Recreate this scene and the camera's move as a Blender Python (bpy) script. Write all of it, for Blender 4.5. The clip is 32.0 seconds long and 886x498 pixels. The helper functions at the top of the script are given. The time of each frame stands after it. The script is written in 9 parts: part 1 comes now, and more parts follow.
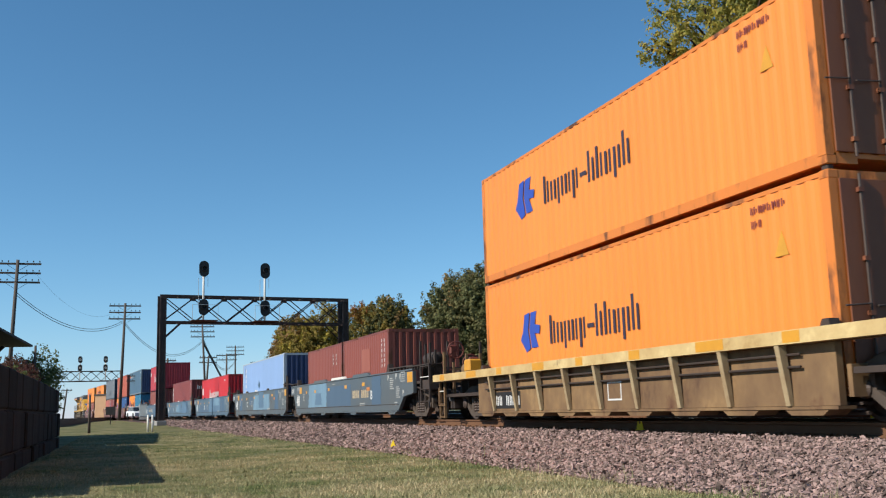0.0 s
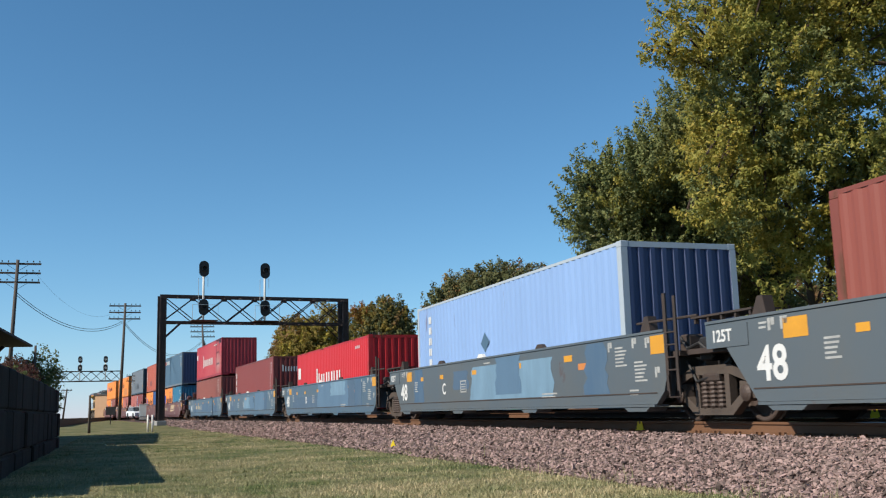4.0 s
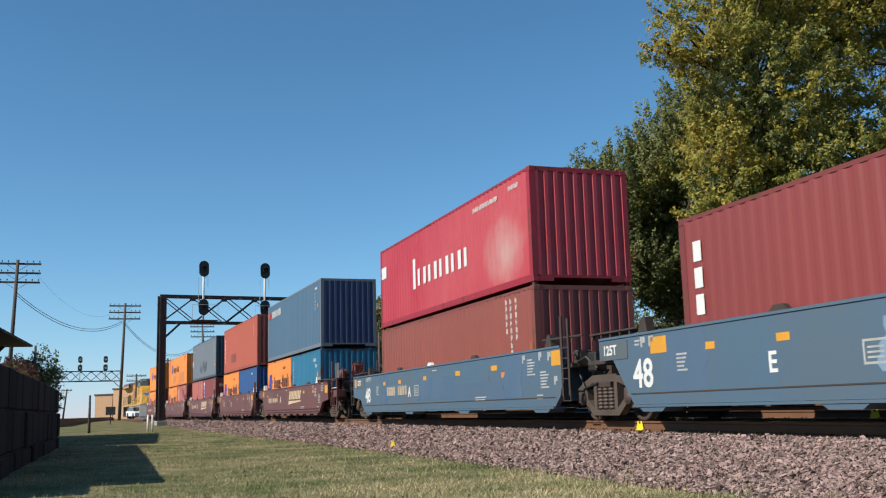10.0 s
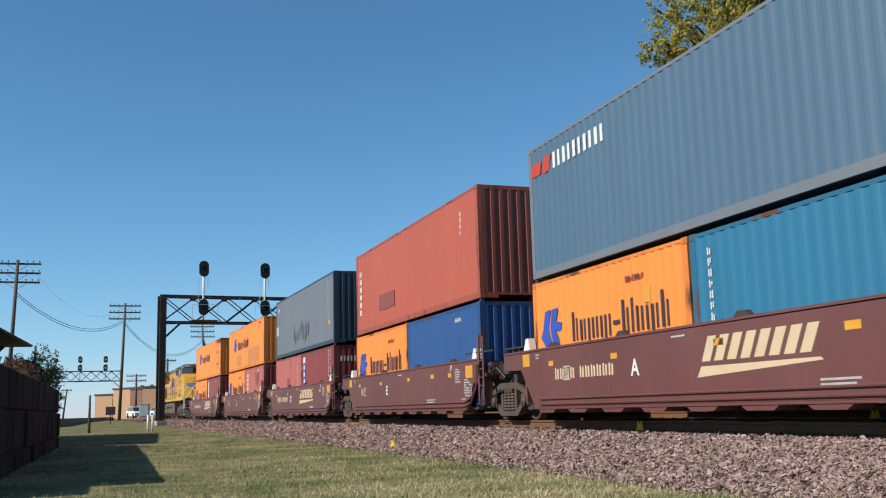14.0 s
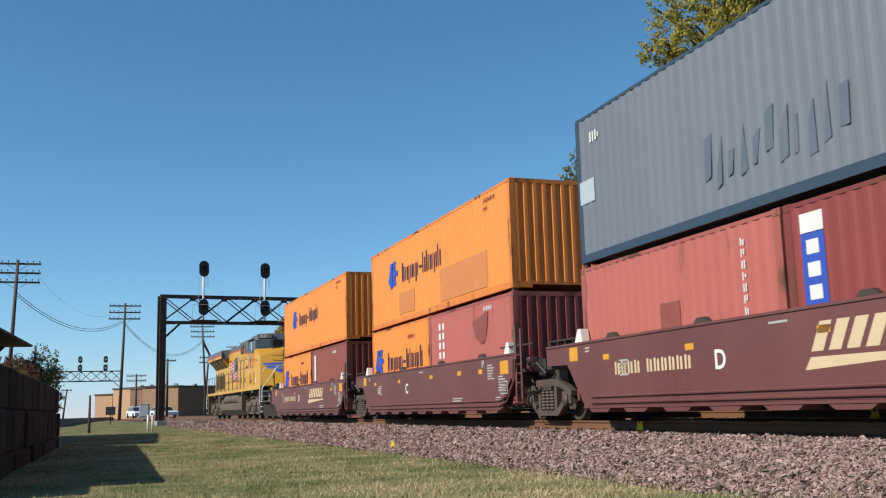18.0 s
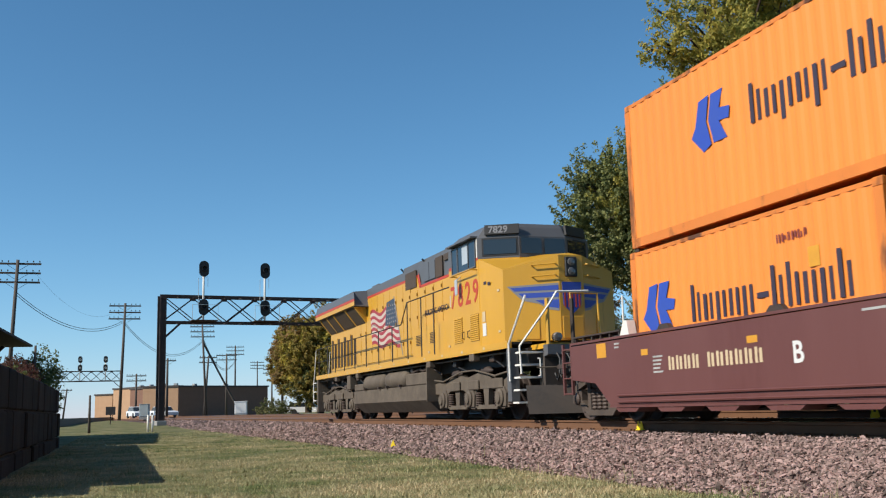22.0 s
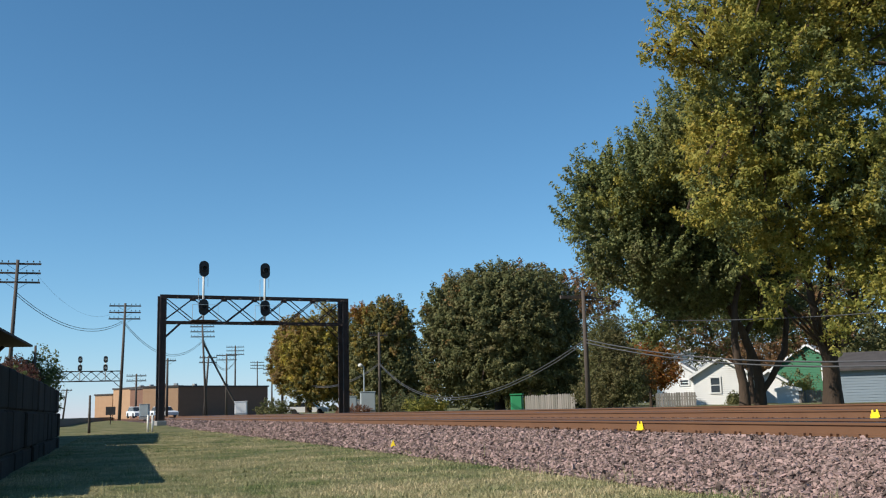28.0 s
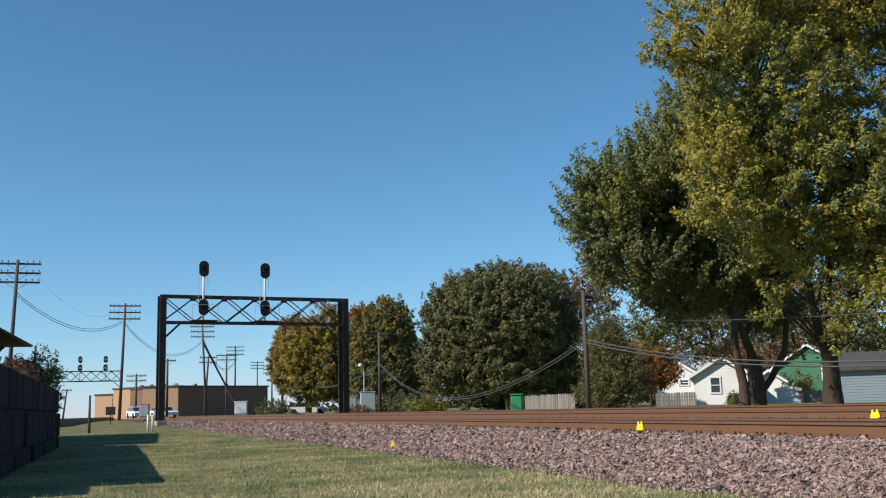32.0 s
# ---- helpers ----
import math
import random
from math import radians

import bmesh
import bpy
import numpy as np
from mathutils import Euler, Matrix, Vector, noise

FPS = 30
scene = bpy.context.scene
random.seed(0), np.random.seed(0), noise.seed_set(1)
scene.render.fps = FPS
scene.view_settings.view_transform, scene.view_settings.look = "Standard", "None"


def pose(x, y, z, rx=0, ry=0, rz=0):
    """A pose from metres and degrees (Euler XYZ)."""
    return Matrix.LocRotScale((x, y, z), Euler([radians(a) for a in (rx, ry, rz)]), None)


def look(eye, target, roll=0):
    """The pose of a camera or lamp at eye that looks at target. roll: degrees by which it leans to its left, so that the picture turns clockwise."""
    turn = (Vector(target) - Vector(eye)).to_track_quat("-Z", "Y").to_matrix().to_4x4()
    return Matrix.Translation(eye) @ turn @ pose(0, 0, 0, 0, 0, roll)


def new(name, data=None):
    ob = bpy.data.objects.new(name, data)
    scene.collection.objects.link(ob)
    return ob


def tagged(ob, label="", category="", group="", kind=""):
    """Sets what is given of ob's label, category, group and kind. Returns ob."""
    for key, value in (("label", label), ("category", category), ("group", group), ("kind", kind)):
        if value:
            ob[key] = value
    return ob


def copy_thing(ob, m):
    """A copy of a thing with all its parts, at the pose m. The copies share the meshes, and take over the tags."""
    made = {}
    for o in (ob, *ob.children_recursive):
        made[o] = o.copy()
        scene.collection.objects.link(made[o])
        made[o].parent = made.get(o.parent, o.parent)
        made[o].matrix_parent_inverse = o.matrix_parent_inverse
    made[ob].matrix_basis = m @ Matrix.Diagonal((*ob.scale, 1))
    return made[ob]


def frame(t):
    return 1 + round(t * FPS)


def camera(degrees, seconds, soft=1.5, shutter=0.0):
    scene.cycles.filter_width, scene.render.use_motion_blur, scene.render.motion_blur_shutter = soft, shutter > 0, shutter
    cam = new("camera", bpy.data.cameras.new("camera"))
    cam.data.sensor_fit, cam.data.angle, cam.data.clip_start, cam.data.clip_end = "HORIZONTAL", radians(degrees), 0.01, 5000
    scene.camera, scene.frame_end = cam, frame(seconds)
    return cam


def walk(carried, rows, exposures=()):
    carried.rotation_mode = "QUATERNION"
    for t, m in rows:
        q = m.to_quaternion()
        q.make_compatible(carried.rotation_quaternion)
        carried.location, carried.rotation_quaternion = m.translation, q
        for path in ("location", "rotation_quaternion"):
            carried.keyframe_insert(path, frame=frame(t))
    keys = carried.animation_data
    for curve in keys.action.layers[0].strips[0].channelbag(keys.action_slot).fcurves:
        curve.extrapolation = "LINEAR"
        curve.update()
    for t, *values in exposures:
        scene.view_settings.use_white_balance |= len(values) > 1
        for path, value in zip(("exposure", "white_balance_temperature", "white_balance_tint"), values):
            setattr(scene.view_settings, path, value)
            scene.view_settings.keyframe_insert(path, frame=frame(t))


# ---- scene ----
from math import sin, cos, tan, atan, atan2, pi, hypot

# ---- camera ----
SECONDS = 32.0
EYE = Vector((0.0, -9.80, 0.323))
YAW, TILT = radians(71.434), radians(9.239)
AIM = EYE + Vector((-sin(YAW) * cos(TILT), cos(YAW) * cos(TILT), sin(TILT)))
cam = camera(48.82, SECONDS, soft=1.15, shutter=0.10)
walk(cam, [(0.0, look(EYE, AIM, -1.58)), (SECONDS, look(EYE, AIM, -1.58))])

# ---- world and sun ----
SUN_AZ, SUN_EL = radians(-8), radians(36)      # the sun stands behind the camera
TO_SUN = Vector((-sin(SUN_AZ) * cos(SUN_EL), -cos(SUN_AZ) * cos(SUN_EL), sin(SUN_EL)))
world = bpy.data.worlds.new("world")
scene.world = world
world.use_nodes = True
sky = world.node_tree.nodes.new("ShaderNodeTexSky")
sky.sky_type, sky.sun_disc = "NISHITA", False
sky.sun_elevation, sky.sun_rotation = SUN_EL, atan2(TO_SUN.x, TO_SUN.y)
sky.altitude, sky.air_density, sky.dust_density, sky.ozone_density = 200, 1.0, 0.0, 1.6
back = world.node_tree.nodes["Background"]
back.inputs["Strength"].default_value = 0.088
tint = world.node_tree.nodes.new("ShaderNodeMix")
tint.data_type, tint.blend_type = "RGBA", "MULTIPLY"
tint.inputs[0].default_value, tint.inputs[7].default_value = 1.0, (0.72, 0.97, 1.17, 1)
world.node_tree.links.new(sky.outputs[0], tint.inputs[6])
# a clear, deep autumn blue: the channels of the sky's colour mixed a little
apart, whole = world.node_tree.nodes.new("ShaderNodeSeparateColor"), world.node_tree.nodes.new("ShaderNodeCombineColor")
world.node_tree.links.new(tint.outputs[2], apart.inputs[0])
for out, (main, k, other, j) in enumerate(((0, 1.08, 2, -0.048), (1, 1.195, 0, -0.28), (2, 0.97, 0, 0.36))):
    m1, m2 = world.node_tree.nodes.new("ShaderNodeMath"), world.node_tree.nodes.new("ShaderNodeMath")
    m1.operation, m2.operation = "MULTIPLY", "MULTIPLY_ADD"
    m1.inputs[1].default_value, m2.inputs[1].default_value = k, j
    world.node_tree.links.new(apart.outputs[main], m1.inputs[0])
    world.node_tree.links.new(apart.outputs[other], m2.inputs[0])
    world.node_tree.links.new(m1.outputs[0], m2.inputs[2])
    world.node_tree.links.new(m2.outputs[0], whole.inputs[out])
world.node_tree.links.new(whole.outputs[0], back.inputs["Color"])
sun = new("sun", bpy.data.lights.new("sun", "SUN"))
sun.data.energy, sun.data.angle, sun.data.color = 5.0, radians(0.53), (1.0, 0.93, 0.82)
sun.matrix_world = look(TO_SUN * 50, (0, 0, 0))
scene.view_settings.exposure = 0.22


# ---- materials ----
def shade(c, k):
    return (min(c[0] * k, 1), min(c[1] * k, 1), min(c[2] * k, 1), 1.0)


def surface(name, base, alt=None, scale=3.0, fine=40.0, amount=0.5, rough=0.6, metal=0.0, bump=0.15, stain=None, stain_at=0.62, stain_scale=1.2, streak=1.0, per_piece=0.0, per_island=0.0, spec=0.5, gain=0.02, hue=0.06):
    """A weathered surface: two scales of noise between two tones, stains, fine relief."""
    m = bpy.data.materials.new(name)
    m.use_nodes = True
    nt = m.node_tree
    n, l = nt.nodes, nt.links
    bsdf = n["Principled BSDF"]
    bsdf.inputs["Roughness"].default_value, bsdf.inputs["Metallic"].default_value = rough, metal
    bsdf.inputs["Specular IOR Level"].default_value = spec
    co = n.new("ShaderNodeTexCoord")
    mp = n.new("ShaderNodeMapping")
    mp.inputs["Scale"].default_value = (1, 1, 1 / streak)
    l.new(co.outputs["Object"], mp.inputs["Vector"])

    def noise_node(s, detail=6, mapped=True):
        t = n.new("ShaderNodeTexNoise")
        t.inputs["Scale"].default_value, t.inputs["Detail"].default_value, t.inputs["Roughness"].default_value = s, detail, 0.6
        l.new(mp.outputs[0] if mapped else co.outputs["Object"], t.inputs["Vector"])
        return t

    def ramp(src, a, b):
        r = n.new("ShaderNodeMapRange")
        r.inputs["From Min"].default_value, r.inputs["From Max"].default_value = a, b
        l.new(src, r.inputs["Value"])
        return r.outputs[0]

    def mix(fac, a, b):
        x = n.new("ShaderNodeMix")
        x.data_type = "RGBA"
        for sock, v in ((0, fac), (6, a), (7, b)):
            if isinstance(v, (int, float, tuple)):
                x.inputs[sock].default_value = v
            else:
                l.new(v, x.inputs[sock])
        return x.outputs[2]

    big, small = noise_node(scale), noise_node(fine, 4)
    alt = alt or shade(base, 0.72)
    col = mix(ramp(big.outputs["Fac"], 0.38, 0.66), base, mix(amount, base, alt))
    col = mix(ramp(small.outputs["Fac"], 0.35, 0.75), col, mix(amount * 0.5, base, alt))
    if per_piece or per_island:
        src = n.new("ShaderNodeObjectInfo").outputs["Random"] if per_piece else n.new("ShaderNodeNewGeometry").outputs["Random Per Island"]
        k = per_piece or per_island
        hsv = n.new("ShaderNodeHueSaturation")
        l.new(col, hsv.inputs["Color"])
        mr = n.new("ShaderNodeMapRange")
        mr.inputs["To Min"].default_value, mr.inputs["To Max"].default_value = 1 - k, 1 + k
        l.new(src, mr.inputs["Value"])
        l.new(mr.outputs[0], hsv.inputs["Value"])
        mh = n.new("ShaderNodeMapRange")
        mh.inputs["To Min"].default_value, mh.inputs["To Max"].default_value = 0.5 + hue * k, 0.5 - hue * k
        l.new(src, mh.inputs["Value"])
        l.new(mh.outputs[0], hsv.inputs["Hue"])
        col = hsv.outputs[0]
    if stain:
        st = noise_node(stain_scale, 8)
        f = ramp(st.outputs["Fac"], stain_at, stain_at + 0.1)
        col = mix(f, col, stain)
        rr = n.new("ShaderNodeMapRange")
        rr.inputs["To Min"].default_value, rr.inputs["To Max"].default_value = rough, 0.9
        l.new(f, rr.inputs["Value"])
        l.new(rr.outputs[0], bsdf.inputs["Roughness"])
    l.new(col, bsdf.inputs["Base Color"])
    if bump:
        bp = n.new("ShaderNodeBump")
        bp.inputs["Strength"].default_value, bp.inputs["Distance"].default_value = bump, gain
        l.new(small.outputs["Fac"], bp.inputs["Height"])
        l.new(bp.outputs[0], bsdf.inputs["Normal"])
    return m


RUST = (0.09, 0.035, 0.018, 1)
PAINTS = {}
BASES = {}


def paint(name, base, rust=0.68, rough=0.5, amount=0.35, streak=5.0, fade=None, scale=0.9):
    BASES[name] = base
    if name not in PAINTS:
        PAINTS[name] = surface(name, base, fade or shade(base, 0.7), scale=scale, fine=9, amount=amount, rough=rough, bump=0.06, stain=RUST, stain_at=rust, stain_scale=1.6, streak=streak)
    return PAINTS[name]


ORANGE = paint("orange_container_paint", (0.80, 0.238, 0.036, 1))
MAROON = paint("maroon_container_paint", (0.215, 0.040, 0.034, 1))
BROWN = paint("brown_container_paint", (0.24, 0.062, 0.042, 1))
CRIMSON = paint("crimson_container_paint", (0.37, 0.016, 0.03, 1), fade=(0.48, 0.10, 0.10, 1), amount=0.65, scale=0.30, streak=2.0)


def bleach(m, at, reach, tone, most):
    """A chalky sun-bleached area with a ragged edge round one place of a panel."""
    nt = m.node_tree
    n, l = nt.nodes, nt.links
    b = n["Principled BSDF"]
    src = b.inputs["Base Color"].links[0].from_socket
    co = n.new("ShaderNodeTexCoord")
    off = n.new("ShaderNodeMapping")
    off.inputs["Location"].default_value = tuple(-a / r for a, r in zip(at, reach))
    off.inputs["Scale"].default_value = tuple(1 / r for r in reach)
    l.new(co.outputs["Object"], off.inputs["Vector"])
    far = n.new("ShaderNodeVectorMath")
    far.operation = "LENGTH"
    l.new(off.outputs[0], far.inputs[0])
    tex = n.new("ShaderNodeTexNoise")
    tex.inputs["Scale"].default_value = 1.6
    tex.inputs["Detail"].default_value = 6
    l.new(co.outputs["Object"], tex.inputs["Vector"])
    add = n.new("ShaderNodeMath")
    l.new(far.outputs["Value"], add.inputs[0])
    l.new(tex.outputs["Fac"], add.inputs[1])
    mr = n.new("ShaderNodeMapRange")
    mr.inputs["From Min"].default_value, mr.inputs["From Max"].default_value = 0.6, 1.5
    mr.inputs["To Min"].default_value, mr.inputs["To Max"].default_value = most, 0
    l.new(add.outputs[0], mr.inputs["Value"])
    mx = n.new("ShaderNodeMix")
    mx.data_type = "RGBA"
    l.new(mr.outputs[0], mx.inputs[0])
    l.new(src, mx.inputs[6])
    mx.inputs[7].default_value = tone
    l.new(mx.outputs[2], b.inputs["Base Color"])


bleach(CRIMSON, (4.5, -1.2, 0.9), (1.3, 3.0, 0.95), (0.46, 0.36, 0.31, 1), 0.55)
SCARLET = paint("scarlet_container_paint", (0.52, 0.016, 0.022, 1))
PINKRED = paint("faded_red_container_paint", (0.40, 0.11, 0.085, 1), rust=0.60)
TRITONRED = paint("terracotta_container_paint", (0.40, 0.085, 0.045, 1))
PALEBLUE = paint("pale_blue_container_paint", (0.235, 0.36, 0.60, 1), rust=0.64)
STEELBLUE = paint("steel_blue_container_paint", (0.062, 0.122, 0.185, 1), rough=0.6)
GREYBLUE = paint("grey_blue_container_paint", (0.140, 0.155, 0.178, 1), rust=0.72)
TEAL = paint("teal_container_paint", (0.02, 0.14, 0.245, 1))
COBALT = paint("cobalt_container_paint", (0.022, 0.075, 0.22, 1))
WELLBLUE = paint("blue_grey_well_paint", (0.098, 0.106, 0.106, 1), rust=0.66, amount=0.7, streak=1.6, fade=(0.068, 0.102, 0.135, 1), scale=0.5)
WELLSLATE = paint("slate_blue_well_paint", (0.080, 0.112, 0.140, 1), rust=0.68, amount=0.9, streak=1.6, fade=(0.060, 0.118, 0.180, 1), scale=0.5)
WELLBROWN = paint("oxide_brown_well_paint", (0.108, 0.036, 0.031, 1), rust=0.72, amount=0.7, fade=(0.155, 0.062, 0.054, 1), scale=0.5)
LOCOYELLOW = paint("armour_yellow_paint", (0.57, 0.298, 0.026, 1), rust=0.71, rough=0.38, amount=0.4)
LOCOGREY = paint("harbour_grey_paint", (0.10, 0.10, 0.105, 1), rust=0.85, rough=0.45, amount=0.3)
TRUCKGREY = surface("dusty_truck_grey", (0.125, 0.098, 0.070, 1), (0.055, 0.040, 0.030, 1), scale=2.5, fine=20, amount=0.8, rough=0.8, bump=0.2)
GRIME = surface("greasy_running_gear", (0.032, 0.023, 0.019, 1), (0.07, 0.042, 0.03, 1), scale=3, fine=30, amount=0.6, rough=0.75, bump=0.2)
BLACK = surface("black_steel", (0.012, 0.012, 0.013, 1), (0.03, 0.026, 0.024, 1), scale=3, fine=30, amount=0.6, rough=0.6, bump=0.1)
TREAD = surface("worn_wheel_steel", (0.085, 0.058, 0.046, 1), (0.035, 0.023, 0.018, 1), scale=3, fine=30, amount=0.7, rough=0.6, metal=0.2, bump=0.1)
WHITE = surface("white_lettering", (0.62, 0.62, 0.60, 1), (0.5, 0.48, 0.45, 1), scale=3, fine=30, amount=0.4, rough=0.6, bump=0)
STENCIL = surface("worn_white_stencil", (0.40, 0.40, 0.38, 1), (0.22, 0.22, 0.21, 1), scale=5, fine=40, amount=0.9, rough=0.7, bump=0)
YELLOWTAPE = surface("yellow_reflector", (0.62, 0.29, 0.025, 1), (0.42, 0.19, 0.025, 1), scale=4, fine=30, amount=0.5, rough=0.45, bump=0)
NAVYINK = surface("navy_lettering", (0.028, 0.022, 0.045, 1), (0.05, 0.03, 0.03, 1), scale=3, fine=30, amount=0.5, rough=0.6, bump=0)
BLUEINK = surface("blue_lettering", (0.02, 0.06, 0.36, 1), (0.04, 0.08, 0.3, 1), scale=3, fine=30, amount=0.5, rough=0.6, bump=0)
REDINK = surface("red_lettering", (0.42, 0.042, 0.014, 1), (0.44, 0.05, 0.025, 1), scale=3, fine=30, amount=0.4, rough=0.5, bump=0)
CREAMINK = surface("cream_lettering", (0.55, 0.43, 0.27, 1), (0.4, 0.3, 0.18, 1), scale=3, fine=30, amount=0.4, rough=0.6, bump=0)
DULLORANGE = surface("repainted_orange_patch", (0.52, 0.19, 0.05, 1), (0.42, 0.15, 0.05, 1), scale=3, fine=20, amount=0.5, rough=0.6, bump=0)
DULLRED = surface("repainted_red_patch", (0.20, 0.05, 0.04, 1), (0.25, 0.07, 0.05, 1), scale=3, fine=20, amount=0.5, rough=0.6, bump=0)
LIGHTGREY = surface("pale_grey_patch", (0.33, 0.38, 0.42, 1), (0.4, 0.45, 0.5, 1), scale=3, fine=20, amount=0.5, rough=0.6, bump=0)
CHROMEISH = surface("white_painted_rail", (0.72, 0.70, 0.64, 1), (0.5, 0.46, 0.4, 1), scale=6, fine=40, amount=0.4, rough=0.5, bump=0)


def glass(name, tint=(0.02, 0.025, 0.03, 1), rough=0.05):
    m = bpy.data.materials.new(name)
    m.use_nodes = True
    b = m.node_tree.nodes["Principled BSDF"]
    b.inputs["Base Color"].default_value, b.inputs["Roughness"].default_value = tint, rough
    b.inputs["Specular IOR Level"].default_value = 0.8
    return m


DARKGLASS = glass("dark_window_glass")


# ---- mesh helpers ----
def link(name, bm, material, parent=None, label="", smooth=False):
    me = bpy.data.meshes.new(name)
    bm.to_mesh(me)
    bm.free()
    for mm in (material if isinstance(material, (list, tuple)) else [material]):
        me.materials.append(mm)
    if smooth:
        for p in me.polygons:
            p.use_smooth = True
    ob = new(name, me)
    if parent is not None:
        ob.parent = parent
    if label:
        ob["label"] = label
    return ob


def part(name, bm, material, parent, label="", smooth=False):
    return link(name, bm, material, parent, label, smooth)


def again(ob, m, parent=None):
    """Another object on the same mesh, at m."""
    o = ob.copy()
    scene.collection.objects.link(o)
    o.parent = parent if parent is not None else ob.parent
    o.matrix_basis = m
    return o


def empty(name, m=None):
    ob = new(name)
    ob.empty_display_size = 0.3
    if m is not None:
        ob.matrix_world = m
    return ob


def box(bm, x0, x1, y0, y1, z0, z1, mi=0):
    v = [bm.verts.new(p) for p in ((x0, y0, z0), (x1, y0, z0), (x1, y1, z0), (x0, y1, z0), (x0, y0, z1), (x1, y0, z1), (x1, y1, z1), (x0, y1, z1))]
    for f in ((0, 3, 2, 1), (4, 5, 6, 7), (0, 1, 5, 4), (1, 2, 6, 5), (2, 3, 7, 6), (3, 0, 4, 7)):
        bm.faces.new([v[i] for i in f]).material_index = mi
    return v


def rbox(bm, x0, x1, y0, y1, z0, z1, r=0.02):
    """A box with chamfered edges."""
    t = bmesh.new()
    box(t, x0, x1, y0, y1, z0, z1)
    bmesh.ops.bevel(t, geom=t.edges[:], offset=r, segments=1, affect="EDGES", profile=0.5)
    merge(bm, t)


def merge(bm, t, m=None):
    if m is not None:
        t.transform(m)
    vs = [bm.verts.new(v.co) for v in t.verts]
    t.verts.index_update()
    for f in t.faces:
        try:
            bm.faces.new([vs[v.index] for v in f.verts]).material_index = f.material_index
        except ValueError:
            pass
    t.free()


def prism(bm, pts, y0, y1, axis="y", mi=0):
    """Extrudes an outline in (x, z), or (y, z) for axis x, or (x, y) for axis z."""
    put = {"y": lambda a, b, c: (a, c, b), "x": lambda a, b, c: (c, a, b), "z": lambda a, b, c: (a, b, c)}[axis]
    lo = [bm.verts.new(put(a, b, y0)) for a, b in pts]
    hi = [bm.verts.new(put(a, b, y1)) for a, b in pts]
    k = len(pts)
    fs = [bm.faces.new(lo), bm.faces.new(hi[::-1])]
    for i in range(k):
        fs.append(bm.faces.new((lo[i], hi[i], hi[(i + 1) % k], lo[(i + 1) % k])))
    for f in fs:
        f.material_index = mi
    bmesh.ops.recalc_face_normals(bm, faces=fs)


def tube(bm, a, b, r0, r1=None, n=8, caps=True):
    a, b = Vector(a), Vector(b)
    r1 = r0 if r1 is None else r1
    d = (b - a).normalized()
    u = d.orthogonal().normalized()
    w = d.cross(u)
    A = [bm.verts.new(a + (u * cos(2 * pi * i / n) + w * sin(2 * pi * i / n)) * r0) for i in range(n)]
    B = [bm.verts.new(b + (u * cos(2 * pi * i / n) + w * sin(2 * pi * i / n)) * r1) for i in range(n)]
    for i in range(n):
        bm.faces.new((A[i], A[(i + 1) % n], B[(i + 1) % n], B[i]))
    if caps:
        bm.faces.new(A[::-1])
        bm.faces.new(B)


def pipe(bm, pts, r, n=6):
    """A bent rod: one skin swept along its points."""
    pts = [Vector(p) for p in pts]
    last = None
    for i, p in enumerate(pts):
        d = (pts[min(i + 1, len(pts) - 1)] - pts[max(i - 1, 0)]).normalized()
        if last is None:
            u = d.orthogonal().normalized()
            first = None
        else:
            u = (u - d * u.dot(d)).normalized()
        w = d.cross(u)
        ring = [bm.verts.new(p + (u * cos(2 * pi * k / n) + w * sin(2 * pi * k / n)) * r) for k in range(n)]
        if last is None:
            bm.faces.new(ring[::-1])
        else:
            for k in range(n):
                bm.faces.new((last[k], last[(k + 1) % n], ring[(k + 1) % n], ring[k]))
        last = ring
    bm.faces.new(last)


def lathe(bm, prof, n=16, axis="y", at=(0, 0, 0)):
    """Turns (radius, along) pairs round an axis."""
    rings = []
    for r, h in prof:
        ring = []
        for i in range(n):
            c, s_ = cos(2 * pi * i / n) * r, sin(2 * pi * i / n) * r
            p = {"y": (c, h, s_), "x": (h, c, s_), "z": (c, s_, h)}[axis]
            ring.append(bm.verts.new((p[0] + at[0], p[1] + at[1], p[2] + at[2])))
        rings.append(ring)
    for a, b in zip(rings[:-1], rings[1:]):
        for i in range(n):
            bm.faces.new((a[i], a[(i + 1) % n], b[(i + 1) % n], b[i]))
    bm.faces.new(rings[0][::-1])
    bm.faces.new(rings[-1])
    bmesh.ops.recalc_face_normals(bm, faces=bm.faces[:])


def raw(name, verts, faces, material, parent=None, label=""):
    me = bpy.data.meshes.new(name)
    me.from_pydata(verts, [], faces)
    for mm in (material if isinstance(material, (list, tuple)) else [material]):
        me.materials.append(mm)
    me.shade_flat()
    ob = new(name, me)
    if parent is not None:
        ob.parent = parent
    if label:
        ob["label"] = label
    return ob


